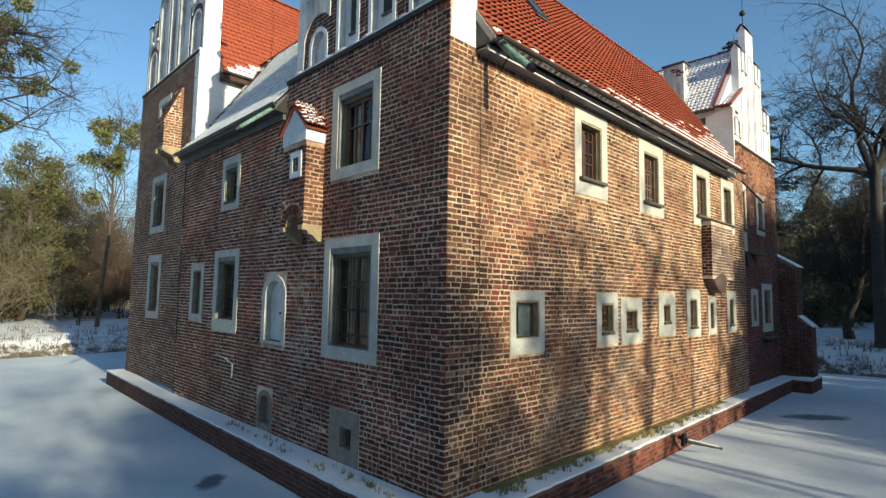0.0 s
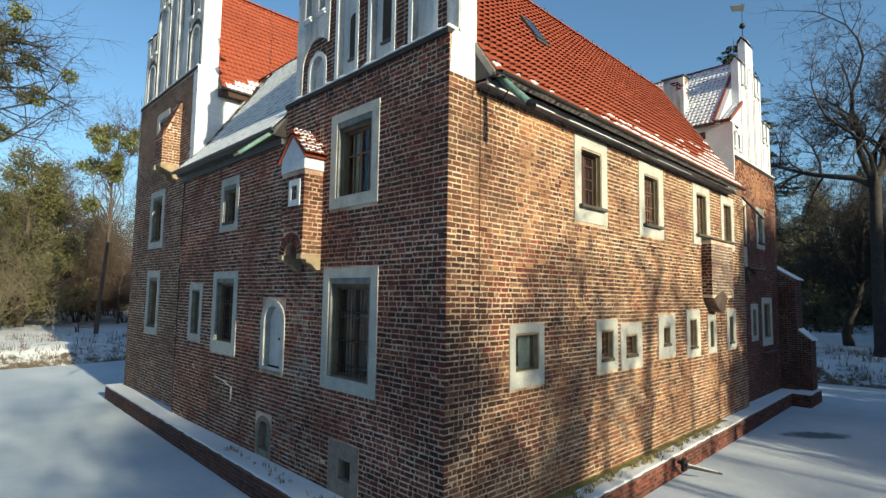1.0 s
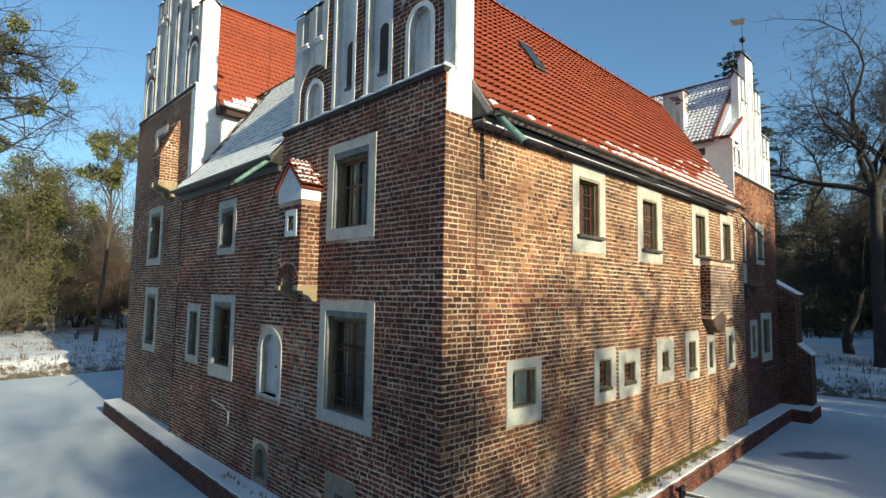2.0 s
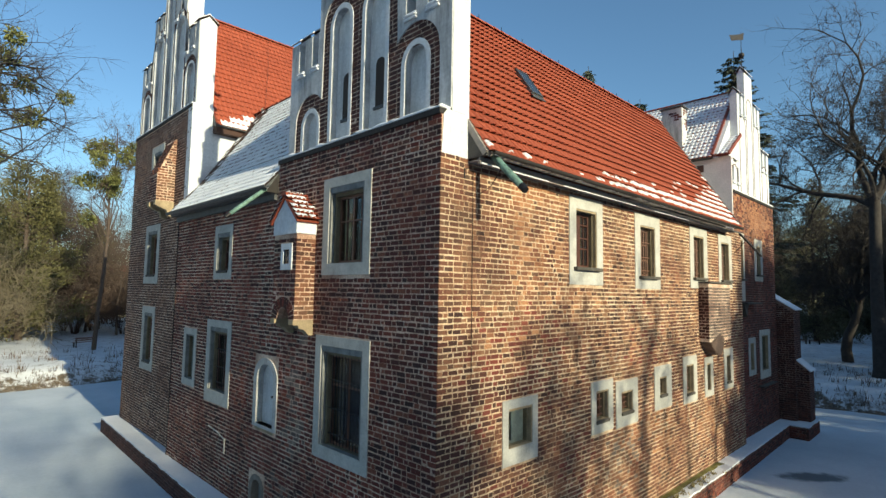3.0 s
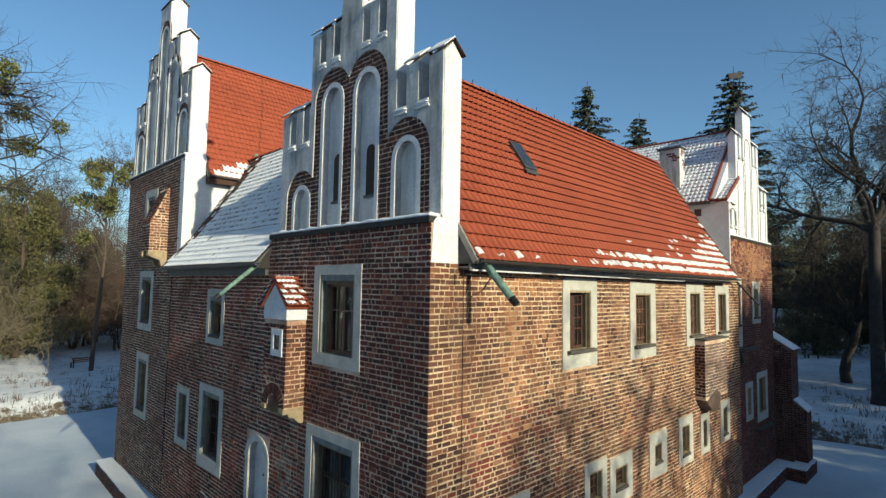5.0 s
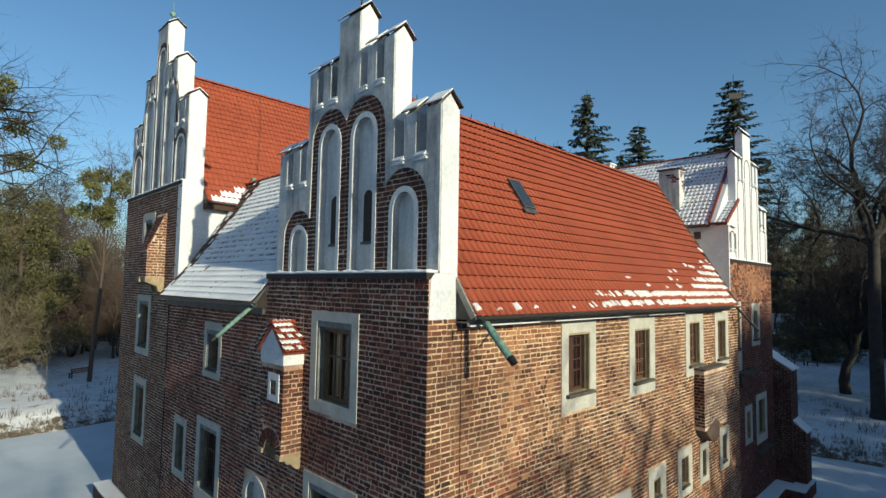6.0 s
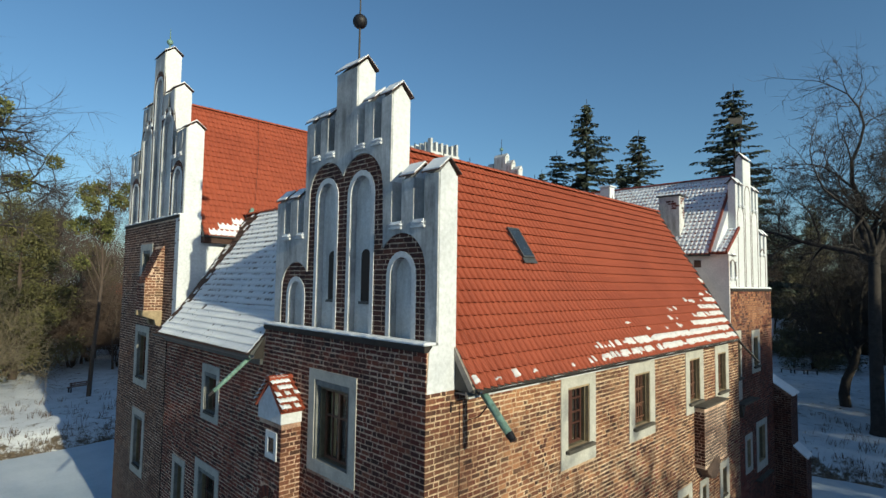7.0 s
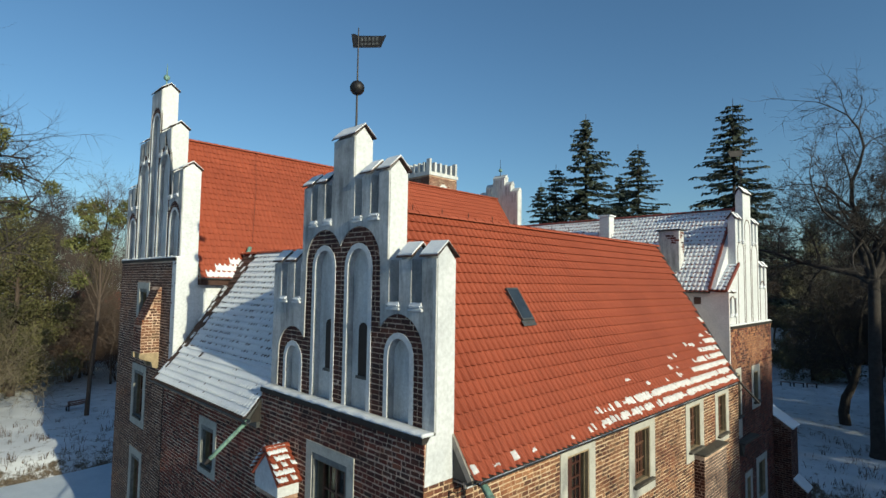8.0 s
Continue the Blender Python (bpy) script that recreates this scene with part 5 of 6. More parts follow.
def privy():
    bm = bmesh.new()
    block(bm, SOUTH_FAR, 17.77, 19.9, 5.24, 5.32, 0.35, 0.0)
    soften(bm, 0.012)
    ob = part("stone_shelf", bm, plain_sill, castle, "small stone shelf below a window")
    bm = bmesh.new()
    prism(bm, SOUTH_FAR, [(17.82, 5.24), (18.45, 5.24), (18.13, 4.7)], 0.2, 0.0)
    part("bracket", bm, plain_sill, ob)
    bm = bmesh.new()
    block(bm, SOUTH_FAR, 20.3, 22.5, 1.54, 1.60, 0.22, 0.0)
    soften(bm, 0.012)
    part("stone_shelf", bm, plain_sill, castle, "grey stone sill under the far windows")


privy()


def gutters():
    # fascia and soffit under the main eave
    bm = bmesh.new()
    block(bm, SOUTH, 0.745, END_S, 7.995, 8.13, 0.30, 0.26)
    block(bm, SOUTH, 0.745, END_S, 8.05, 8.08, 0.26, 0.0)
    ob = part("eaves_board", bm, EAVES, castle, "weathered grey boxed eaves with a dark gutter")
    for u0, u1 in ((0.78, 3.0), (3.6, 7.2), (8.4, 11.0)):
        bm = bmesh.new()
        block(bm, SOUTH, u0, u1, 7.99, 8.022, 0.318, 0.301)
        part("drip_edge", bm, WHITE, ob, "pale metal drip edge")
    def half_pipe(name, p, q, r, mat, parent, label=""):
        bm = bmesh.new()
        p, q = Vector(p), Vector(q)
        side = (q - p).normalized().cross(Vector((0, 0, 1)))
        rows = []
        for c in (p, q):
            for rr in (r, r - 0.012):
                rows.append([bm.verts.new(c + side * rr * math.cos(a) + Vector((0, 0, rr * math.sin(a)))) for a in [math.pi + math.pi * i / 8 for i in range(9)]])
        for a, b in ((0, 2), (1, 3), (0, 1), (2, 3)):
            for i in range(8):
                bm.faces.new((rows[a][i], rows[a][i + 1], rows[b][i + 1], rows[b][i]))
        return part(name, bm, mat, parent, label)
    half_pipe("gutter", (0.76, -0.60, 8.185), (END_S, -0.60, 8.16), 0.066, BLACK_BROWN, ob)
    bm = bmesh.new()
    tube(bm, [(0.8 + 0.5 * k, -0.60 + 0.01 * (k % 2), 8.14 - 0.0008 * k + 0.006 * (k % 3)) for k in range(30)], 0.026, 6)
    part("gutter_snow", bm, SNOW, ob, "snow in the gutter", True)
    for k in range(16):
        bm = bmesh.new()
        x = 0.86 + 0.95 * k
        tube(bm, [(x, -0.28, 8.11), (x, -0.50, 8.115), (x, -0.61, 8.12), (x, -0.645, 8.185)], 0.008, 4)
        part("gutter_hook", bm, IRON, ob)
    # west eave
    bm = bmesh.new()
    block(bm, WEST, 6.2, 13.66, 7.92, 8.10, 0.09, 0.0)
    block(bm, WEST, 6.2, 13.66, 8.10, 8.14, 0.30, 0.0)
    ob = part("eaves_board", bm, GUTTER, castle, "dark boxed eaves with a gutter")
    half_pipe("gutter", (-0.46, 13.5, 8.20), (-0.46, 5.9, 8.22), 0.08, GUTTER, ob)
    # far house's small eave above the white wall
    bm = bmesh.new()
    block(bm, right(FAR0), 1.04, 3.28, 11.49, 11.73, 0.35, 0.0)
    part("eaves_board", bm, RUST, castle, "rusty little eave above the white wall")
    half_pipe("gutter", (1.04, 13.28, 11.77), (2.65, 13.28, 11.75), 0.07, GUTTER, castle, "dark little gutter")
    # valley gutter of verdigris copper
    bm = bmesh.new()
    tube(bm, [(2.50, 13.26, 11.86), (2.88, 13.66, 12.60), (3.12, 13.92, 13.02)], [0.10, 0.09, 0.08], 8)
    part("valley_gutter", bm, COPPER, castle, "green copper valley gutter")


gutters()


def spout(points, r, label):
    bm = bmesh.new()
    tube(bm, points, r, 10)
    ob = part("water_spout", bm, COPPER, castle, label, True)
    bm = bmesh.new()
    p, q = Vector(points[-1]), Vector(points[-2])
    w = (p - q).normalized()
    tube(bm, [p - w * 0.04, p + w * 0.10], [r * 1.08, r * 0.9], 10)
    part("spout_mouth", bm, IRON, ob, "black spout mouth")


spout([(1.0, -0.36, 8.22), (0.99, -0.72, 7.86), (0.98, -1.12, 7.47)], 0.072, "verdigris copper spout slanting from the eaves")
spout([(-0.38, 6.12, 8.16), (-0.85, 6.13, 7.76), (-1.30, 6.15, 7.38)], 0.055, "verdigris copper spout slanting from the eaves")


def iron_fixing():
    bm = bmesh.new()
    tube(bm, [(1.10, 0.0, 7.50), (1.08, -0.3, 7.62), (1.03, -0.55, 7.86), (1.0, -0.66, 7.90), (0.99, -0.78, 7.78)], 0.012, 6)
    ob = part("stay_rod", bm, RUST, castle, "bent iron stay under the spout")
    bm = bmesh.new()
    tube(bm, [(0.62, -0.02, 7.9), (0.64, -0.2, 7.92), (0.86, -0.22, 7.94), (0.88, -0.22, 7.99)], 0.011, 6)
    tube(bm, [(0.62, -0.02, 7.92), (0.62, -0.02, 7.72)], 0.014, 6)
    part("hook", bm, IRON, ob)
    bm = bmesh.new()
    tube(bm, [(0.86, -0.022, 7.9), (0.87, -0.022, 4.0), (0.86, -0.022, 1.0), (0.87, -0.022, -0.3)], 0.007, 5)
    part("lightning_wire", bm, RUST, castle, "thin lightning wire down the wall")
    # the far corner's rod and stays
    bm = bmesh.new()
    tube(bm, [(16.60, -0.20, 8.08), (17.13, -0.82, 7.17)], 0.045, 8)
    tube(bm, [(16.4, -0.02, 7.25), (16.5, -0.4, 7.72), (16.80, -0.43, 7.76)], 0.012, 5)
    part("water_spout", bm, IRON, castle, "long dark spout past the corner")


iron_fixing()

# skylight
slope_n = Vector((0, -(TOP_S - 8.20), RIDGE_S - EAVE_S)).normalized()
slope_u = up_s.normalized()


def skylight():
    def F(u, v, d=0.0):
        return Vector((u, EAVE_S, 8.20)) + slope_u * v + slope_n * d
    v0, v1, u0, u1 = 3.06, 4.03, 4.39, 4.88
    bm = bmesh.new()
    prism(bm, F, rect(u0, u1, v0, v1), 0.05, 0.15, [rect(u0 + 0.035, u1 - 0.035, v0 + 0.05, v1 - 0.04)])
    ob = part("skylight", bm, GUTTER, castle, "grey metal-framed skylight in the tiles")
    bm = bmesh.new()
    block(bm, F, u0 + 0.03, u1 - 0.03, v0 + 0.045, v1 - 0.035, 0.135, 0.142)
    part("pane", bm, SKYLIGHT_GLASS, ob)
    bm = bmesh.new()
    block(bm, F, u0 + 0.02, u1 - 0.02, v0 + 0.02, v1 - 0.02, 0.10, 0.11)
    part("blind", bm, plain("dark_blind", (0.05, 0.048, 0.045), 0.6), ob)
    bm = bmesh.new()
    block(bm, F, u0 - 0.03, u1 + 0.03, v0 - 0.16, v0 - 0.001, 0.10, 0.115)
    part("flashing", bm, GUTTER, ob, "dull grey apron flashing")


skylight()


def chimney(x0, x1, y0, y1, z0, z1, label, worn=False):
    bm = bmesh.new()
    prism(bm, flat, [(x0, y0), (x1, y0), (x1, y1), (x0, y1)], z0, z1)
    soften(bm, 0.02)
    ob = part("chimney", bm, PLASTER if worn else WHITE, castle, label)
    bm = bmesh.new()
    prism(bm, flat, [(x0 - 0.08, y0 - 0.08), (x1 + 0.08, y0 - 0.08), (x1 + 0.08, y1 + 0.08), (x0 - 0.08, y1 + 0.08)], z1, z1 + 0.07)
    soften(bm, 0.015)
    part("cap", bm, GUTTER if worn else SNOW, ob)
    if worn:
        bricks_mesh("brickwork", lay_bricks(x0 + 0.12, x1, z1 - 1.0, z1 - 0.05, (), lambda u, z: noise.noise(Vector((u * 3, z * 2, 1))) > -0.1, 95), right(y0), BRICK, ob, seed=95)
        bricks_mesh("brickwork", lay_bricks(y0, y1, z1 - 0.6, z1 - 0.05, (), lambda u, z: noise.noise(Vector((u * 3, z * 2, 5))) > 0.1, 96), left(x0), BRICK, ob, seed=96)


chimney(17.70, 18.26, 2.36, 3.30, 11.4, 14.20, "old plastered chimney with bare bricks showing", True)
chimney(19.17, 19.69, 6.50, 7.07, 13.3, 15.31, "slim white chimney")
# small square vent in the pinkish wall: a red-brown plate for its dark inside
bm = bmesh.new()
block(bm, left(17.31), 1.34, 1.63, 10.93, 11.24, 0.012, -0.03)
part("vent_hole", bm, SASH_RED, castle, "small dark square opening")
# flashing along the roof's end at the farther wing
bm = bmesh.new()
tube(bm, [(END_S - 0.02, -0.55, 8.22), (END_TOP - 0.02, RIDGE_S, 13.48)], 0.055, 6)
part("flashing", bm, GUTTER, castle, "dark flashing along the roof's end")
# end wall under the askew verge, and the lead floor of the gap behind it
bm = bmesh.new()
low, far, peak = (END_S + 0.19, 0.0, 8.2), (END_TOP - 0.01, RIDGE_S, 8.2), (END_TOP - 0.01, RIDGE_S, 13.3)
near = [bm.verts.new(p) for p in (low, far, peak, (END_S + 0.19, 0.0, 8.78))]
inner = [bm.verts.new((x - 0.3, y, z)) for x, y, z in (v.co for v in near)]
bm.faces.new(near)
bm.faces.new(inner[::-1])
for i in range(4):
    bm.faces.new((near[i], inner[i], inner[(i + 1) % 4], near[(i + 1) % 4]))
bmesh.ops.recalc_face_normals(bm, faces=bm.faces)
part("wall", bm, PINK, castle, "pinkish plastered end wall under the verge")
bm = bmesh.new()
prism(bm, flat, [(END_S - 0.2, -0.02), (17.42, -0.02), (17.42, RIDGE_S), (END_TOP - 0.2, RIDGE_S)], 8.15, 8.21)
part("gutter_floor", bm, GUTTER, castle, "dark lead floor between the roof's end and the wing")
# verge board that closes the near end of the roof below the gable
bm = bmesh.new()
block(bm, lambda u, z, d=0.0: (0.72 + d, u, z), -0.48, 0.4, 8.12, 8.28, 0.0, 0.06)
prism(bm, lambda u, z, d=0.0: (0.725 + d, u, z), [(-0.5, 8.14), (0.5, 8.14), (0.5, 9.6)], 0.0, 0.03)
part("verge", bm, plain("grey_verge_board", (0.075, 0.068, 0.06), 0.8, vary=0.3), castle)


# ---- wind vanes ----
def wind_vane(x, y, z0, label, plate=True, s=1.0, way=(0.62, -0.78)):
    bm = bmesh.new()
    tube(bm, [(x, y, z0 - 0.1), (x, y, z0 + 2.45 * s)], [0.028 * s, 0.014 * s], 6)
    ob = part("wind_vane", bm, IRON, castle, label)
    bm = bmesh.new()
    bmesh.ops.create_uvsphere(bm, u_segments=16, v_segments=10, radius=0.17 * s)
    for v in bm.verts:
        v.co += Vector((x, y, z0 + 1.02 * s))
    part("ball", bm, IRON, ob, "dark metal ball", True)
    if plate:
        bm = bmesh.new()
        V = lambda u, z, d=0.0: (x + u * way[0] * s - d * way[1], y + u * way[1] * s + d * way[0], z)
        z = z0 + 1.98 * s
        prism(bm, V, [(-0.12, z), (0.54, z - 0.02), (0.66, z + 0.27), (0.58, z + 0.25), (0.0, z + 0.28), (-0.10, z + 0.33), (-0.17, z + 0.33)], -0.008, 0.008)
        flag = part("flag", bm, IRON, ob, "pierced sheet-iron flag")
        for k in range(5):
            bm = bmesh.new()
            block(bm, V, 0.06 + 0.09 * k, 0.11 + 0.09 * k, z + 0.14, z + 0.23, -0.012, -0.009)
            block(bm, V, 0.06 + 0.09 * k, 0.12 + 0.09 * k, z + 0.05, z + 0.10, -0.012, -0.009)
            part("plain_bars", bm, GUTTER, flag)


wind_vane(0.50, 2.98, 15.14, "iron wind vane with ball and flag")
wind_vane(20.46, 0.60, 16.19, "small iron wind vane with ball and flag", True, 0.8, (-0.62, 0.78))
# green ball finial on the far gable
bm = bmesh.new()
tube(bm, [(0.70, 17.28, 19.81), (0.70, 17.28, 20.4), (0.70, 17.28, 20.95)], [0.03, 0.03, 0.006], 6)
fin = part("finial", bm, COPPER, castle, "green copper ball finial")
bm = bmesh.new()
bmesh.ops.create_uvsphere(bm, u_segments=14, v_segments=8, radius=0.13)
for v in bm.verts:
    v.co += Vector((0.70, 17.28, 20.33))
part("ball", bm, COPPER, fin, "", True)
# slit windows in the tall niches: flat plates, near black for the dark inside
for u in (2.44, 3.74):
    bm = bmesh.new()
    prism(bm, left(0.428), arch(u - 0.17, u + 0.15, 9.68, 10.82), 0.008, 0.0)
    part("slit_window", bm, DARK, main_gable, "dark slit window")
    bm = bmesh.new()
    block(bm, left(0.428), u - 0.2, u + 0.18, 9.62, 9.68, 0.05, 0.0)
    part("slit_sill", bm, GUTTER, main_gable)
# snow hooks along the main ridge
for k in range(14):
    bm = bmesh.new()
    x = 2.4 + k * 1.05
    tube(bm, [(x, RIDGE_S, TOP_S + 0.08), (x, RIDGE_S, TOP_S + 0.26)], 0.01, 4)
    part("ridge_hook", bm, IRON, main_roof)


# ---- tower and small gable behind ----
def tower():
    x, y, w = 21.75, 23.0, 1.48
    bm = bmesh.new()
    prism(bm, flat, [(x - w, y - w), (x + w, y - w), (x + w, y + w), (x - w, y + w)], LEDGE, 19.75)
    ob = part("tower", bm, MORTAR, castle, "square brick tower with a white crenellated top")
    for F2, c in ((right(y - w), x), (left(x - w), y)):
        bricks_mesh("brickwork", lay_bricks(c - w, c + w, 16.6, 19.73, (), None, 97), F2, BRICK, ob, seed=97)
        bm = bmesh.new()
        inset = 0.0 if c == x else 0.31
        block(bm, F2, c - w - 0.08 + inset * 1.26, c + w + 0.08, 19.75, 20.02, 0.08, -0.3)
        part("parapet", bm, NICHE, ob)
        for k in range(0 if c == x else 1, 6):
            bm = bmesh.new()
            u = c - w + k * (2 * w - 0.2) / 5
            block(bm, F2, u - 0.05, u + 0.16, 20.021, 20.98 if k in (0, 5) else 20.77, 0.075, -0.3)
            soften(bm, 0.02)
            part("merlon", bm, NICHE, ob)
    for F2, c in ((back(y + w), x), (east(x + w), y)):
        bm = bmesh.new()
        block(bm, F2, c - w + 0.31, c + w - 0.31, 19.75, 20.02, 0.0, -0.3)
        part("parapet", bm, NICHE, ob)
    bm = bmesh.new()
    prism(bm, right(y - w), arch(x - 0.4, x + 0.4, 18.1, 19.2), 0.03, -0.02, [arch(x - 0.22, x + 0.22, 18.22, 19.0)])
    frm = part("window", bm, NICHE, ob)
    # a near-black plate in place of the unlit inside
    bm = bmesh.new()
    prism(bm, right(y - w), arch(x - 0.24, x + 0.24, 18.2, 19.03), 0.014, -0.02)
    part("pane", bm, DARK, frm)


tower()


def back_gable():
    """The stepped gable at the far end of the tall roof."""
    E = lambda u, z, d=0.0: (23.1 + d, u, z)
    steps = [(15.46, 16.09, 18.2), (16.09, 16.66, 18.72), (16.66, 17.7, 19.29), (17.7, 18.37, 18.72), (18.37, 19.0, 18.2)]
    outline = [(13.8, 11.75), (15.46, 14.76)]
    for a, b, t in steps:
        outline += [(a, t), (b, t)]
    outline += [(19.0, 14.76), (20.77, 11.75)]
    bm = bmesh.new()
    prism(bm, E, outline, 0.0, 0.45)
    ob = part("gable", bm, NICHE, castle, "white stepped gable at the far end of the tall roof")
    for a, b, t in steps:
        bm = bmesh.new()
        saddle(bm, E, a, b, t, -0.02, 0.47, 0.22)
        bmesh.ops.recalc_face_normals(bm, faces=bm.faces)
        part("cap", bm, NICHE, ob)
        for q in (0.3, 0.7):
            bm = bmesh.new()
            block(bm, E, a + (b - a) * q - 0.07, a + (b - a) * q + 0.07, t - 0.8, t - 0.1, -0.006, 0.0)
            part("slot", bm, PLASTER, ob)
    bm = bmesh.new()
    tube(bm, [(23.3, 17.18, 19.39), (23.3, 17.18, 20.7)], [0.03, 0.01], 5)
    rod = part("finial_rod", bm, IRON, ob)
    bm = bmesh.new()
    bmesh.ops.create_uvsphere(bm, u_segments=10, v_segments=6, radius=0.14)
    for v in bm.verts:
        v.co += Vector((23.3, 17.18, 19.91))
    part("ball", bm, COPPER, rod)


back_gable()

# ---- on the ledge and the ice ----
bm = bmesh.new()
tube(bm, [(8.35, -0.70, -0.46), (8.40, -0.92, -0.55), (9.0, -1.62, -0.72)], [0.06, 0.055, 0.03], 8)
block(bm, right(-0.84), 8.26, 8.48, -0.68, -0.36, 0.06, -0.02)
sp = part("drain_spout", bm, IRON, castle, "black drain spout reaching out over the ice")
bm = bmesh.new()
tube(bm, [(8.42, -0.96, -0.50), (8.93, -1.54, -0.665)], [0.016, 0.008], 6)
part("spout_snow", bm, SNOW, sp)


# ---- trees ----
class Mesher:
    """Collects tapered limbs and leaf quads for one mesh."""

    def __init__(self):
        self.v, self.f = [], []

    def limb(self, pts, radii, sides):
        rings = []
        a = None
        for k, p in enumerate(pts):
            way = (pts[min(k + 1, len(pts) - 1)] - pts[max(k - 1, 0)]).normalized()
            a = (a - way * a.dot(way)).normalized() if a is not None and abs(a.normalized().dot(way)) < 0.98 else way.orthogonal().normalized()
            b = way.cross(a)
            base = len(self.v)
            for i in range(sides):
                t = 2 * math.pi * i / sides
                self.v.append(p + (a * math.cos(t) + b * math.sin(t)) * radii[k])
            rings.append(base)
        for q, s in zip(rings, rings[1:]):
            for i in range(sides):
                j = (i + 1) % sides
                self.f.append((q + i, q + j, s + j, s + i))

    def leaf(self, p, d, w, side):
        k = len(self.v)
        self.v += [p - side * w * 0.3, p + d * 0.55 - side * w, p + d, p + d * 0.55 + side * w]
        self.f.append((k, k + 1, k + 2, k + 3))

    def part(self, name, mat, parent, label="", smooth=False):
        me = bpy.data.meshes.new(name)
        me.from_pydata(self.v, [], self.f)
        return finish_mesh(name, me, mat, parent, label, smooth)


def way_in(g):
    while True:
        v = Vector((g.uniform(-1, 1), g.uniform(-1, 1), g.uniform(-1, 1)))
        if 0.05 < v.length < 1:
            return v.normalized()


def grow(wood, twigs, g, p, way, length, radius, level, depth, rise, tips, bend=0.22, fork=(3, 5), clear=0.45, ratio=(0.5, 0.75), lead=0.7):
    """One limb with its side limbs."""
    n = 5 if level < 2 else 4 if level < 3 else 3
    pts, rad = [p], [radius]
    w = way.copy()
    for k in range(n):
        w = (w + way_in(g) * bend + Vector((0, 0, rise))).normalized()
        pts.append(pts[-1] + w * length / n)
        rad.append(radius * (1 - (k + 1) / n * (0.55 if level < depth else 0.9)))
    (wood if level < 3 else twigs).limb(pts, rad, (8, 6, 5, 3, 3, 3)[min(level, 5)])
    if level >= depth:
        tips.append(pts[-1])
        return
    for k in range(g.randint(*fork) + (1 if level > 1 else 0)):
        at = g.uniform(0.3, 1.0) if level else g.uniform(clear, 1.0)
        i = min(int(at * n), n - 1)
        q = pts[i].lerp(pts[i + 1], at * n - i)
        axis = (pts[i + 1] - pts[i]).normalized()
        out = axis.orthogonal().normalized()
        out.rotate(Matrix.Rotation(g.uniform(0, 6.28), 3, axis).to_quaternion())
        nw = (axis * g.uniform(0.35, 0.8) + out * g.uniform(0.55, 1.0)).normalized()
        grow(wood, twigs, g, q, nw, length * g.uniform(*ratio), max(rad[i] * g.uniform(0.42, 0.62), 0.013), level + 1, depth, rise * 0.7, tips, bend, fork, clear, ratio, lead)
    w2 = (pts[-1] - pts[-2]).normalized()
    grow(wood, twigs, g, pts[-1], w2, length * lead, rad[-1], level + 1, depth, rise * 0.7, tips, bend, fork, clear, ratio, lead)


def mistletoe(g, tips, count, size, leaves, m):
    for c in g.sample(tips, min(count, len(tips))):
        r = size * g.uniform(0.55, 1.2)
        for _ in range(leaves):
            d = way_in(g)
            p = c + d * r * g.uniform(0.25, 1.0) * (0.85 + 0.3 * noise.noise(c + d * 2))
            e = (d + way_in(g) * 0.7).normalized()
            m.leaf(p, e * r * 0.28, r * 0.085, e.cross(way_in(g)).normalized())


def bare_tree(label, seed, height, trunk, bark, depth=5, rise=0.06, fork=(3, 4), clumps=0, clump=0.7, clump_mat=None, lean=(0, 0), bend=0.22, trunk_part=0.42, clear=0.45, ratio=(0.5, 0.75), lead=0.7):
    g = random.Random(seed)
    ob = tagged(new("tree"), label, "tree")
    wood, twigs, tips = Mesher(), Mesher(), []
    grow(wood, twigs, g, Vector((0, 0, -0.3)), Vector((lean[0], lean[1], 1)).normalized(), height * trunk_part, trunk, 0, depth, rise, tips, bend, fork, clear, ratio, lead)
    wood.part("trunk", bark, ob, "", True)
    twigs.part("crown", bark, ob, "bare twigs")
    if clumps:
        m = Mesher()
        mistletoe(g, [t for t in tips if t.z > height * 0.35], clumps, clump, 420, m)
        m.part("mistletoe", clump_mat, ob, "yellow-green mistletoe balls")
    return ob


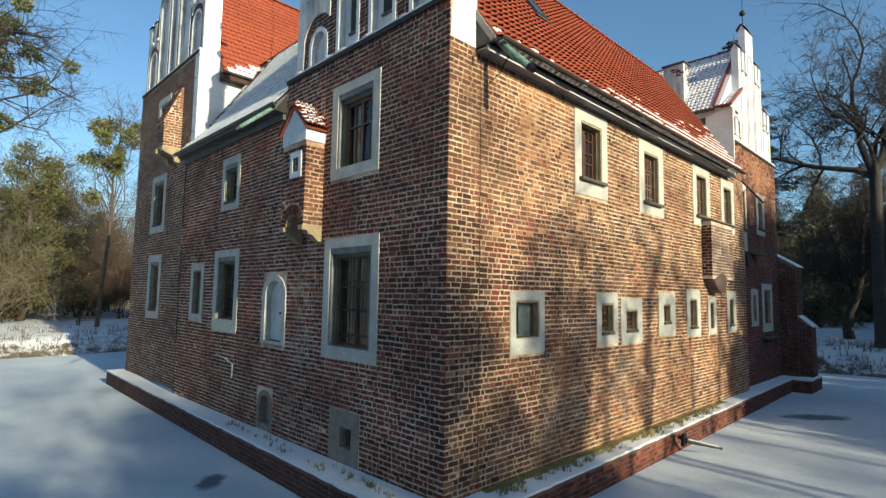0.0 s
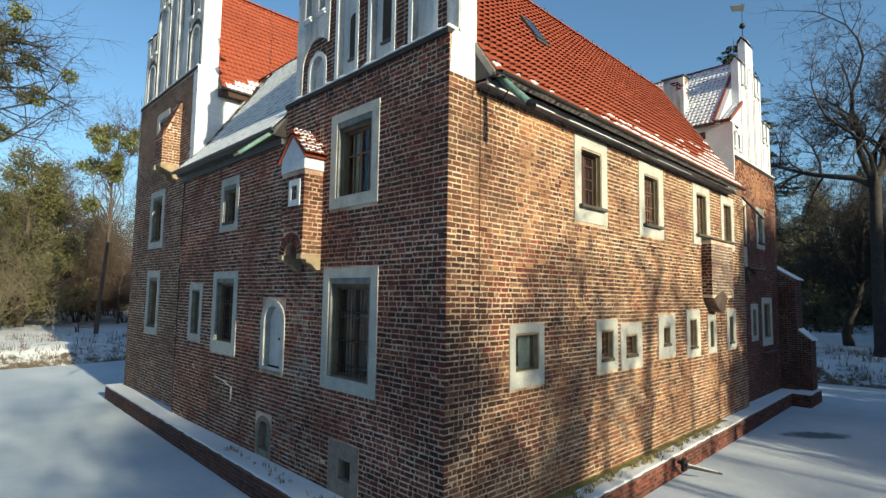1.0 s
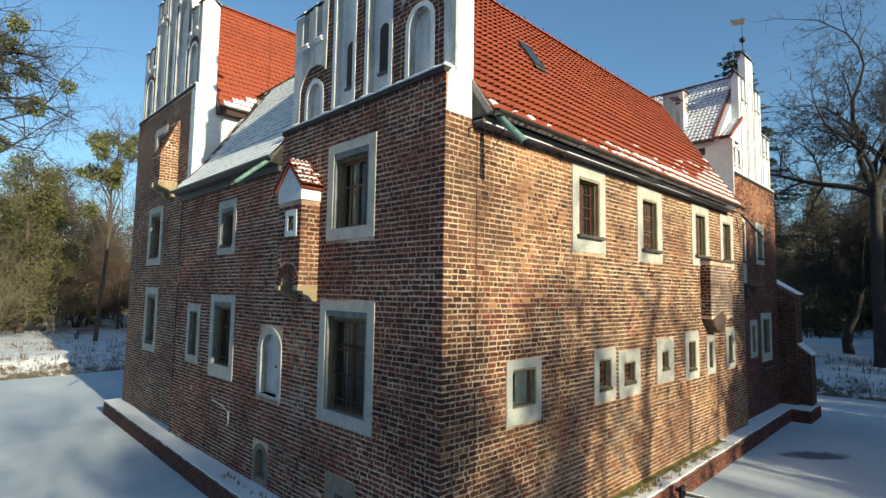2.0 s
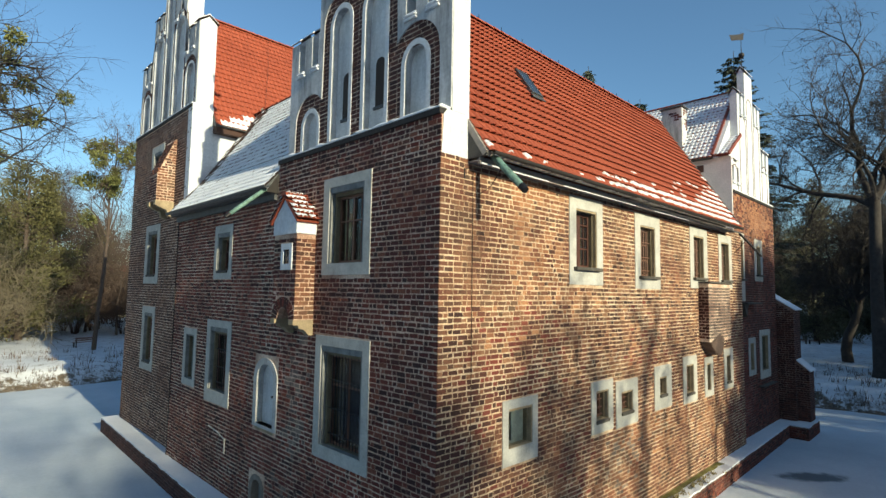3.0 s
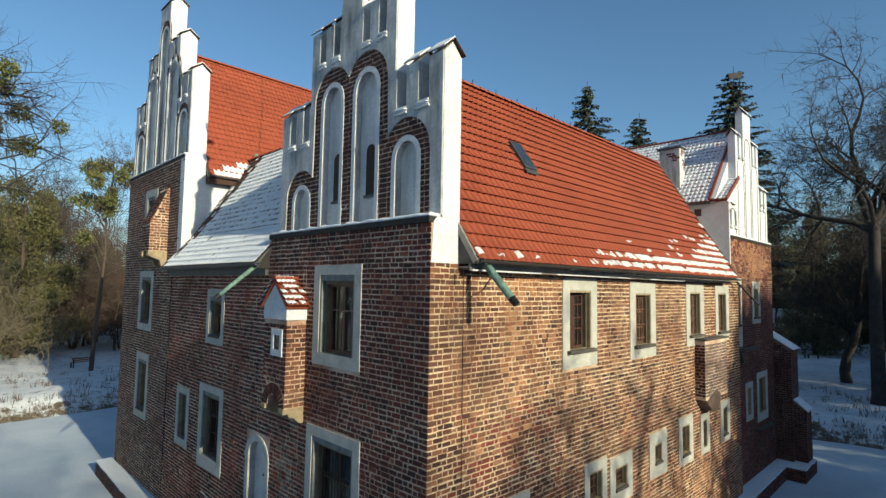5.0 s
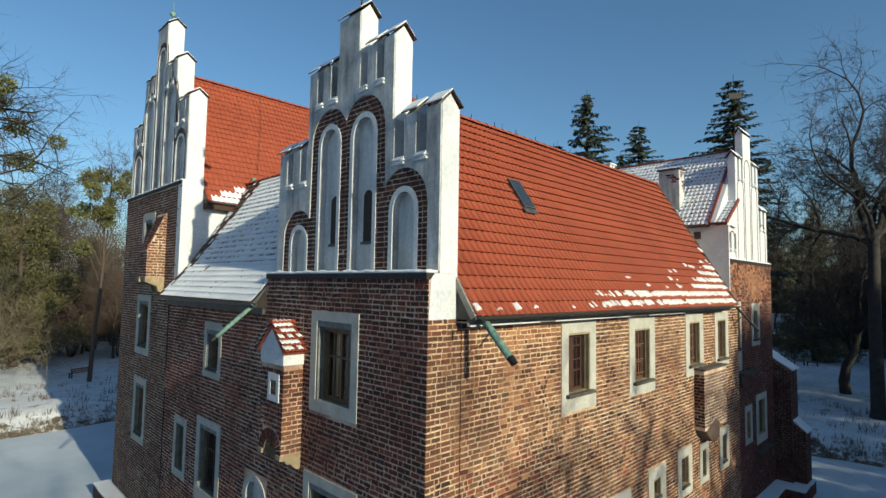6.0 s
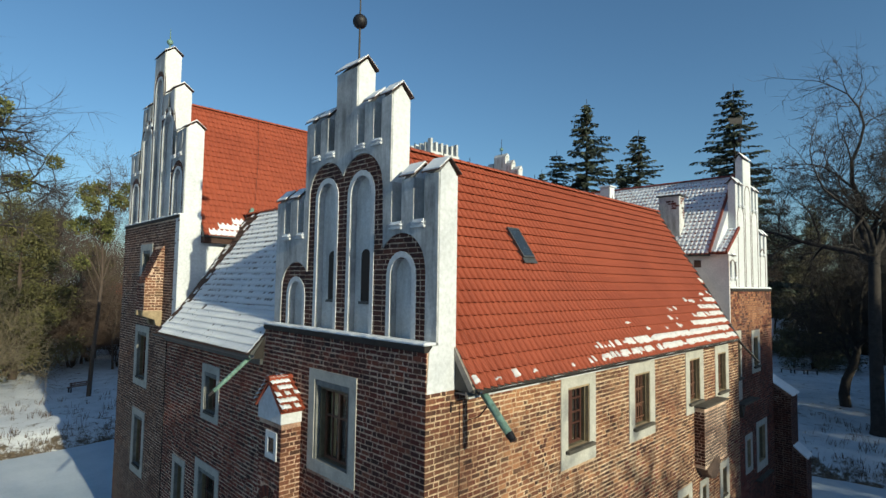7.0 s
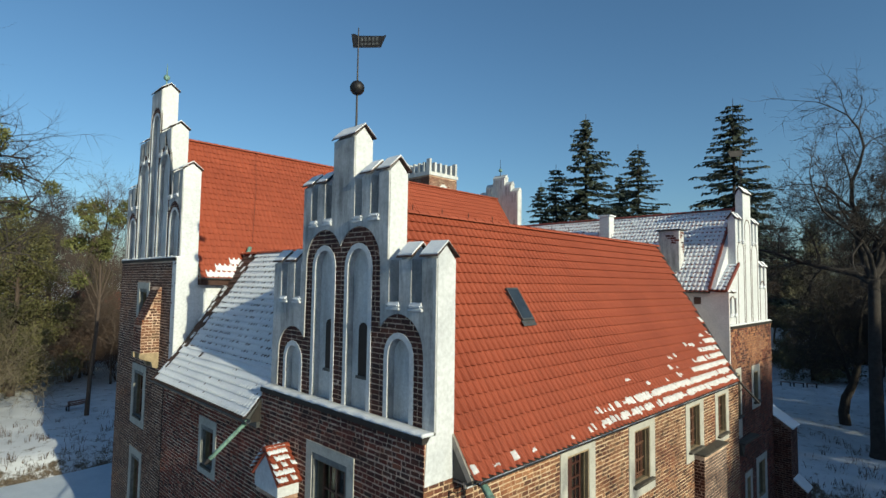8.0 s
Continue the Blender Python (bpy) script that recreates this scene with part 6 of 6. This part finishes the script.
def spruce(label, seed, height, radius, needles, bark, start=0.36):
    g = random.Random(seed)
    ob = tagged(new("spruce"), label, "tree")
    wood, green = Mesher(), Mesher()
    wood.limb([Vector((0, 0, -0.3)), Vector((0, 0, height * 0.5)), Vector((0.05, 0, height))], [height * 0.012, height * 0.008, 0.02], 7)
    z = height * start
    while z < height * 0.99:
        k = 1 - z / height
        for _ in range(g.randint(4, 7)):
            a = g.uniform(0, 6.28)
            L = max(0.35, radius * (k ** 0.72) * g.uniform(0.35, 1.25))
            out = Vector((math.cos(a), math.sin(a), 0))
            droop = -0.10 - 0.25 * k
            pts = [Vector((0, 0, z)), Vector((0, 0, z)) + out * L * 0.5 + Vector((0, 0, droop * L * 0.6)), Vector((0, 0, z)) + out * L + Vector((0, 0, droop * L * 0.75))]
            wood.limb(pts, [0.03 + 0.02 * k, 0.02, 0.006], 3)
            side = out.cross(Vector((0, 0, 1)))
            n = max(3, int(L * 6.5))
            for i in range(n):
                t = (i + 0.6) / n
                c = pts[0].lerp(pts[1], t * 2) if t < 0.5 else pts[1].lerp(pts[2], t * 2 - 1)
                for s in (-1, 1):
                    d = (out * g.uniform(0.3, 0.9) + side * s * g.uniform(0.4, 1.0) + Vector((0, 0, g.uniform(-0.75, -0.05)))).normalized() * g.uniform(0.35, 0.85) * (0.6 + 0.5 * k)
                    green.leaf(c, d, g.uniform(0.07, 0.14), d.cross(way_in(g)).normalized())
                d = (out * 0.5 + Vector((0, 0, -1))).normalized() * g.uniform(0.2, 0.5)
                green.leaf(c, d, 0.07, side)
        z += height * g.uniform(0.009, 0.019)
    wood.part("trunk", bark, ob)
    green.part("crown", needles, ob, "drooping dark needle boughs")
    return ob


def evergreen(label, seed, height, radius, needles, bark, count=9000, base=0.04, leaf=0.4, taper=0.7):
    """A broad conical yew or cypress: a trunk, boughs and a crown of small sprays with an uneven outline and gaps."""
    g = random.Random(seed)
    ob = tagged(new("evergreen_tree"), label, "tree")
    wood, green = Mesher(), Mesher()
    wood.limb([Vector((0, 0, -0.3)), Vector((0.1, 0.1, height * 0.4)), Vector((0, 0, height * 0.95))], [height * 0.02, height * 0.012, 0.02], 8)
    boughs = []
    for k in range(70):
        z = height * g.uniform(base + 0.03, 0.97)
        a = g.uniform(0, 6.28)
        r = radius * min(1.0, (1 - z / height) ** taper * 1.15) * g.uniform(0.55, 1.0) + 0.15
        e = Vector((math.cos(a) * r, math.sin(a) * r, z + r * g.uniform(-0.1, 0.35)))
        s = Vector((0, 0, max(0.3, z - r * 0.3)))
        wood.limb([s, s.lerp(e, 0.5), e], [0.05, 0.035, 0.012], 4)
        boughs.append((s, e, r))
    total = sum(b[2] ** 1.4 for b in boughs)
    for s, e, r in boughs:
        way = (e - s).normalized()
        for _ in range(int(count * r ** 1.4 / total)):
            q = 1 - g.random() ** 1.6 * 0.75
            p = s.lerp(e, q) + way_in(g) * g.random() ** 0.6 * (0.16 * radius + 0.1 * r)
            d = (way * 0.6 + way_in(g) * 0.7 + Vector((0, 0, 0.25))).normalized() * leaf * g.uniform(0.5, 1.2)
            green.leaf(p, d, leaf * 0.17, d.cross(way_in(g)).normalized())
    wood.part("trunk", bark, ob)
    green.part("crown", needles, ob, "dense evergreen sprays")
    return ob


def shrub(label, seed, height, spread, stems, bark):
    g = random.Random(seed)
    ob = tagged(new("shrub"), label, "shrub")
    m, tips = Mesher(), []
    for _ in range(stems):
        a = g.uniform(0, 6.28)
        w = Vector((math.cos(a) * g.uniform(0, spread), math.sin(a) * g.uniform(0, spread), 1)).normalized()
        grow(m, m, g, Vector((math.cos(a) * 0.2, math.sin(a) * 0.2, -0.1)), w, height * g.uniform(0.5, 0.8), 0.035, 1, 4, 0.02, tips, 0.28, (2, 4))
    m.part("branchwork", bark, ob)
    return ob


def at(ob, x, y, turn=0.0, size=1.0):
    ob.matrix_basis = Matrix.Translation((x, y, ground_height(x, y) if abs(x) < 400 else 0)) @ Matrix.Rotation(turn, 4, "Z") @ Matrix.Diagonal((size, size, size, 1))
    return ob


def more(ob, x, y, turn, size):
    c = copy_thing(ob, Matrix.Translation((x, y, ground_height(x, y))) @ Matrix.Rotation(turn, 4, "Z"))
    c.scale = (size, size, size)
    return c


NEEDLES = needle_material("spruce_needles", (0.034, 0.045, 0.029))
YEW = needle_material("yew_sprays", (0.090, 0.085, 0.027), 0.4)
THUJA = needle_material("cypress_sprays", (0.112, 0.102, 0.054))
MISTLE = needle_material("mistletoe_leaves", (0.12, 0.125, 0.035))


def crooked_tree(label, seed, fork_height, trunk, bark):
    """A straight trunk that forks into a few long crooked limbs with a dense haze of twigs."""
    g = random.Random(seed)
    ob = tagged(new("tree"), label, "tree")
    wood, twigs, tips = Mesher(), Mesher(), []
    crotch = Vector((0.15, -0.1, fork_height))
    wood.limb([Vector((0, 0, -0.3)), Vector((0, 0, 0.6)), Vector((0.1, 0, fork_height * 0.5)), crotch], [trunk * 1.5, trunk * 1.1, trunk * 0.95, trunk * 0.85], 9)
    for way, length, thick in (((-0.45, 0.62, 0.62), 6.4, 0.62), ((-0.16, 0.20, 1.0), 7.6, 0.66), ((0.30, -0.18, 1.0), 7.0, 0.6), ((0.42, -0.75, 0.7), 6.4, 0.55), ((-0.75, -0.3, 0.75), 5.6, 0.45), ((0.75, 0.35, 0.7), 5.6, 0.45)):
        grow(wood, twigs, g, crotch + Vector((0, 0, g.uniform(-0.9, 0.3))), Vector(way).normalized(), length, trunk * thick, 1, 5, 0.03, tips, 0.42, (5, 6), 0.3, (0.40, 0.62))
    wood.part("trunk", bark, ob, "", True)
    twigs.part("crown", bark, ob, "bare twigs")
    return ob


# left bank
def clump_tree(label, seed, foot, top, centre, spread, limbs, radius, bark, clumps, size):
    """A tall bare tree whose limbs end in mistletoe balls; top, centre and spread of its crown count from its foot."""
    g = random.Random(seed)
    ob = tagged(new("tree"), label, "tree")
    wood, twigs, tips, ends = Mesher(), Mesher(), [], []
    top, centre = Vector(top), Vector(centre)
    stem = [Vector((0, 0, -0.3))]
    for k in range(1, 7):
        stem.append(Vector((0, 0, 0)).lerp(top, k / 6) + way_in(g) * 0.25 * (k < 6))
    wood.limb(stem, [radius * (1 - 0.14 * k) for k in range(7)], 8)
    for k in range(limbs):
        h = g.uniform(2.2, 5.8)
        p = stem[int(h)].lerp(stem[int(h) + 1], h % 1)
        d = way_in(g)
        e = centre + Vector((d.x * spread[0], d.y * spread[1], d.z * spread[2])) * g.uniform(0.6, 1.05)
        if e.z < p.z - 1.5:
            e.z = p.z - g.uniform(0, 1.5)
        pts = [p]
        for q in (0.25, 0.5, 0.75, 1.0):
            pts.append(p.lerp(e, q) + Vector((0, 0, (p - e).length * 0.10 * math.sin(q * 3.1))) + way_in(g) * 0.09 * (p - e).length * (q < 1))
        r = max(0.04, radius * 0.32 * g.uniform(0.6, 1.0))
        wood.limb(pts, [r, r * 0.8, r * 0.6, r * 0.42, r * 0.25], 5)
        ends.append(pts[4])
        if g.random() < 0.5:
            ends.append(pts[3] + way_in(g) * 0.6)
        for _ in range(5):
            t = g.uniform(1.2, 3.99)
            q = pts[int(t)].lerp(pts[int(t) + 1], t % 1)
            w = ((pts[int(t) + 1] - pts[int(t)]).normalized() + way_in(g) * 0.9).normalized()
            grow(wood, twigs, g, q, w, (p - e).length * g.uniform(0.16, 0.32), r * 0.35, 3, 5, 0.02, tips, 0.3, (2, 4))
    wood.part("trunk", bark, ob, "", True)
    twigs.part("crown", bark, ob, "bare twigs")
    m = Mesher()
    mistletoe(g, ends, clumps, size, 420, m)
    m.part("mistletoe", MISTLE, ob, "yellow-green mistletoe balls")
    return at(ob, *foot)


clump_tree("tall bare tree with many mistletoe balls", 5, (-10.2, 37.8), (2.6, -2.2, 20.0), (3.6, -4.4, 15.8), (6.4, 4.6, 5.6), 54, 0.5, BARK_DARK, 38, 0.78)
clump_tree("tall dark bare tree with mistletoe balls", 9, (4.3, 46.2), (0.8, 0.5, 19.5), (0.9, 1.0, 15.2), (3.0, 3.0, 5.2), 22, 0.19, BARK, 17, 0.8)
yew = at(evergreen("broad olive-green evergreen tree", 3, 18.5, 5.4, YEW, BARK, 34000, 0.05, 0.34, 0.6), 0.6, 59.5)
more(yew, -6.5, 66.0, 2.1, 0.85)
more(yew, -13.0, 60.0, 4.0, 0.9)
twiggy = at(shrub("leafless brown thicket of thin stems", 4, 6.5, 0.55, 14, BARK_WARM), 6.0, 64.0)
for k in range(15):
    x, y = -8 + k * 1.9 + rnd.uniform(-1.5, 1.5), 62 + rnd.uniform(-6, 20)
    tagged(more(twiggy, x, y, rnd.uniform(0, 6), rnd.uniform(0.6, 1.35)), group="thickets")
pale = at(shrub("pale bare shrub with arching stems", 31, 8.0, 1.1, 16, BARK_PALE), -2.5, 50.5)
more(pale, -7.5, 49.0, 2.0, 0.9)
beech = at(bare_tree("slender bare tree of the park", 12, 17, 0.24, BARK, depth=5, fork=(3, 4), trunk_part=0.5), 9.5, 70.0)
for x, y, size in ((9.2, 60.0, 0.62), (12.2, 57.0, 0.55), (7.4, 66.0, 0.70), (14.0, 63.0, 0.66), (10.8, 52.0, 0.42)):
    more(beech, x, y, x * 3, size)
    more(twiggy, x + 1.0, y + 1.5, y, size * 1.5)
oak = at(crooked_tree("tall bare tree with dark crooked limbs and dense twigs", 21, 12.6, 0.40, BARK_DARK), 40.75, -1.9)
at(bare_tree("bare forked tree with upswept limbs", 23, 17, 0.45, BARK_DARK, depth=5, rise=0.16, fork=(5, 6), bend=0.30, trunk_part=0.40, clear=0.55, ratio=(0.5, 0.7)), 50.2, 1.2)

# right side and behind the castle
thuja = at(evergreen("dark conical evergreen tree", 6, 22, 5.0, THUJA, BARK_DARK, 20000, 0.0, 0.42, 0.75), 104.0, 13.0)
more(thuja, 96.0, 8.0, 1.0, 0.72)
more(thuja, 112.0, 19.0, 3.0, 0.9)
more(thuja, 82.0, -4.5, 2.0, 0.42)
more(thuja, 74.0, 7.6, 1.3, 0.95)
fir = at(spruce("tall dark spruce with drooping boughs", 2, 29, 8.6, NEEDLES, BARK_DARK), 41.1, 20.5)
for x, y, s in ((47.7, 18.1, 0.92), (51.7, 9.9, 1.06), (41.6, 24.3, 0.84), (43.8, 27.8, 0.8), (52.1, 22.4, 0.86), (62.0, 17.0, 0.75)):
    tagged(more(fir, x, y, s * 40, s), group="spruces behind the castle")

# woods all round the park, behind the camera too
woods = []
wr = random.Random(77)
for k in range(190):
    a, r = wr.uniform(-0.35, 6.0), wr.uniform(75, 190)
    x, y = 8 + r * math.cos(a), 6 + r * math.sin(a)
    if moat(x, y) > 0:
        continue
    kind, size = wr.choice((beech, beech, beech, oak)), wr.uniform(0.8, 1.35)
    if y < -30 and abs(x - 8) < 40:
        kind, size = beech, size * 0.75
    t = more(kind, x, y, wr.uniform(0, 6), size)
    tagged(t, "bare tree of the surrounding park woods", group="park woods")
for k in range(46):
    a = wr.uniform(-0.2, 1.75)
    r = wr.uniform(115, 190)
    t = more(wr.choice((thuja, yew, twiggy)), 8 + r * math.cos(a), 6 + r * math.sin(a), wr.uniform(0, 6), wr.uniform(0.5, 0.9))
    tagged(t, group="park evergreens")
# the trees on the south bank, out of view, placed for the shade they cast
# an invented kind: its high crown shades the wall and spares the ice
high = at(bare_tree("tall slender bare tree with a high crown", 37, 19, 0.20, BARK, depth=5, fork=(3, 4), trunk_part=0.72, clear=0.86, ratio=(0.28, 0.40), lead=0.26), -1.0, -37.5)
for x, y, size, turn, kind in ((-5.4, -62.0, 1.2, 0.3, beech), (-1.2, -60.0, 0.80, 1.9, oak), (1.8, -63.0, 0.72, 4.0, oak), (8.0, -62.0, 1.1, 5.2, beech), (4.0, -66.0, 1.15, 3.2, beech),
                               (12.0, -61.0, 0.72, 2.6, oak), (5.5, -46.0, 0.56, 0.8, oak), (10.5, -46.5, 0.54, 2.9, oak), (0.8, -45.0, 0.92, 1.7, thuja), (2.6, -37.0, 0.97, 2.1, high), (6.2, -36.0, 1.0, 3.3, high), (9.6, -37.5, 1.03, 0.4, high), (13.0, -37.0, 1.0, 5.4, high), (4.4, -39.5, 1.04, 1.4, high), (8.0, -39.0, 1.06, 2.8, high), (11.4, -40.0, 1.08, 4.4, high), (16.4, -25.2, 0.70, 2.5, thuja), (17.9, -25.5, 0.80, 1.0, thuja), (19.4, -25.0, 0.84, 4.5, thuja), (20.9, -24.5, 0.84, 2.0, thuja), (22.6, -25.5, 0.80, 3.0, thuja),
                               (-9.0, -38.0, 1.2, 1.0, beech), (-13.5, -40.0, 1.3, 2.0, beech), (-17.5, -37.0, 1.15, 4.0, beech), (-6.5, -41.0, 1.15, 5.0, beech), (-12.0, -35.0, 0.8, 2.2, oak), (-3.4, -45.0, 1.08, 0.7, yew), (-8.5, -47.0, 1.0, 3.7, yew), (-16.5, -46.0, 1.05, 2.7, yew), (17.0, -25.5, 0.97, 1.0, yew), (18.8, -25.0, 1.0, 3.0, yew), (20.5, -26.0, 0.98, 5.0, yew), (22.3, -25.3, 1.0, 2.0, yew), (25.0, -27.0, 1.0, 2.0, yew), (-10.5, -58.0, 1.3, 3.3, beech), (-12.0, -64.0, 1.2, 0.9, beech),
                               (-18.0, -59.0, 1.4, 2.9, beech), (-22.0, -60.0, 1.5, 1.9, yew), (-8.5, -64.0, 0.9, 1.2, oak), (30.0, -29.0, 1.0, 5.0, yew), (35.0, -31.0, 1.0, 0.6, yew),
                               (40.0, -29.0, 1.05, 2.2, yew), (45.0, -32.0, 1.0, 3.6, thuja), (50.0, -29.0, 1.0, 0.4, thuja), (55.0, -33.0, 1.05, 5.1, yew), (60.0, -30.0, 1.0, 2.7, thuja), (33.0, -40.0, 1.1, 4.4, thuja), (42.0, -41.0, 1.1, 1.4, thuja), (52.0, -42.0, 1.1, 3.0, thuja)):
    tagged(more(kind, x, y, turn, size), group="trees on the south bank")
# an out-of-view row, added to keep sky light off the meadow
for x, y, size in ((38.0, -13.0, 0.7), (44.0, -12.5, 0.8), (51.0, -12.0, 0.85), (58.0, -11.5, 0.9), (66.0, -11.0, 0.9), (76.0, -10.5, 0.95)):
    tagged(more(thuja, x, y, x, size), "unseen evergreen tree added to darken the meadow", group="park evergreens")
# the dark wood beyond the farther bank
for k in range(95):
    d, q = wr.uniform(78, 150), wr.uniform(-0.35, 0.36)
    t = more(wr.choice((thuja, fir, thuja, beech)), -6 + d * math.cos(q), -6 + d * math.sin(q), wr.uniform(0, 6), wr.uniform(0.55, 1.0))
    if d < 92 and 5 < -6 + d * math.sin(q) < 14:
        t.location.x += 30
    tagged(t, "tree of the dark wood past the meadow", group="dark wood")
for k in range(40):
    d, q = wr.uniform(72, 120), wr.uniform(1.2, 1.75)
    t = more(wr.choice((twiggy, twiggy, yew, beech)), -6 + d * math.cos(q), -6 + d * math.sin(q), wr.uniform(0, 6), wr.uniform(0.6, 1.2))
    tagged(t, group="thickets")
# more evergreens out of view, placed to keep the sun off the meadow
for k in range(40):
    x, y = wr.uniform(40, 125), wr.uniform(-60, -22)
    tagged(more(wr.choice((fir, thuja, yew)), x, y, wr.uniform(0, 6), wr.uniform(0.75, 1.05)), "unseen dark evergreen tree that shades the meadow", group="park evergreens")

# dead grass and brush on the banks
g5 = random.Random(15)
spots = []
for _ in range(5200):
    if g5.random() < 0.5:
        x, y = g5.uniform(-28, 12), g5.uniform(33, 46)
    else:
        x, y = g5.uniform(27, 44), g5.uniform(-14, 14)
    k = moat(x, y)
    h = ground_height(x, y)
    if 0.0 <= k < 0.9 and h > WATER - 0.05 and (h < 0.05 or g5.random() < 0.12):
        spots.append((x, y, h))
tufts("bank_grass", spots, 0.5, needle_material("withered_reeds", (0.11, 0.075, 0.045)), None, "withered brown grass along the snowy banks", 0.25, 16, 0.016)
bpy.data.objects["bank_grass"]["category"] = "grass"


# ---- benches, far houses ----
def bench(x, y, turn, label, back_rest=True, wide=1.9):
    z = ground_height(x, y)
    ob = tagged(new("bench"), label, "bench")
    ob.matrix_basis = pose(x, y, z, 0, 0, turn)
    W = lambda u, zz, d=0.0: (u, d, zz)
    for k in range(3):
        bm = bmesh.new()
        block(bm, W, -wide / 2, wide / 2, 0.42, 0.46, 0.14 * k, 0.14 * k + 0.11)
        part("seat_slat", bm, SASH, ob)
    if back_rest:
        for k in range(2):
            bm = bmesh.new()
            block(bm, W, -wide / 2, wide / 2, 0.58 + 0.16 * k, 0.69 + 0.16 * k, 0.43, 0.46)
            part("back_slat", bm, SASH, ob)
    for u in (-wide * 0.42, wide * 0.42):
        bm = bmesh.new()
        block(bm, W, u - 0.04, u + 0.04, -0.1, 0.42, 0.02, 0.12)
        block(bm, W, u - 0.04, u + 0.04, -0.1, 0.86 if back_rest else 0.42, 0.38, 0.43)
        part("leg", bm, IRON, ob)


bench(4.1, 49.3, 200, "dark wooden park bench in the snow")
for k in range(3):
    bench(66.8 + 0.45 * k, 9.2 - 1.2 * k, 110, "low dark plank bench in the snow", False, 1.1)


def cottage(x, y, turn, w, d, h, roof_h, wall_mat, roof_mat, label):
    ob = tagged(new("cottage"), label, "house")
    ob.matrix_basis = pose(x, y, 0.0, 0, 0, turn)
    W = lambda u, z, q=0.0: (u, q, z)
    bm = bmesh.new()
    prism(bm, lambda u, z, q=0.0: (q, u, z), [(-d / 2, -0.3), (d / 2, -0.3), (d / 2, h), (0, h + roof_h), (-d / 2, h)], -w / 2, w / 2)
    part("wall", bm, wall_mat, ob)
    for s in (-1, 1):
        pts = [(-w / 2 - 0.4, s * (d / 2 + 0.5), h - 0.4), (w / 2 + 0.4, s * (d / 2 + 0.5), h - 0.4), (w / 2 + 0.4, 0, h + roof_h + 0.15), (-w / 2 - 0.4, 0, h + roof_h + 0.15)]
        slab("roof", pts, 0.15, roof_mat, ob)
    for k in range(4):
        bm = bmesh.new()
        u = -w / 2 + w * (k + 0.5) / 4
        block(bm, W, u - 0.5, u + 0.5, 1.0, 2.3, -d / 2 - 0.04, -d / 2 + 0.02)
        part("window", bm, SASH, ob)


cottage(20.5, 104.0, 25, 16, 9, 4.2, 5.0, plain("yellow_render", (0.5, 0.42, 0.28), 0.9), TILE_OLD, "yellow cottage with a red roof among trees")
cottage(92.5, 15.5, 100, 9, 6, 2.4, 2.6, plain("grey_boards", (0.2, 0.2, 0.2), 0.9), SNOW, "low hut with snow on its roof")
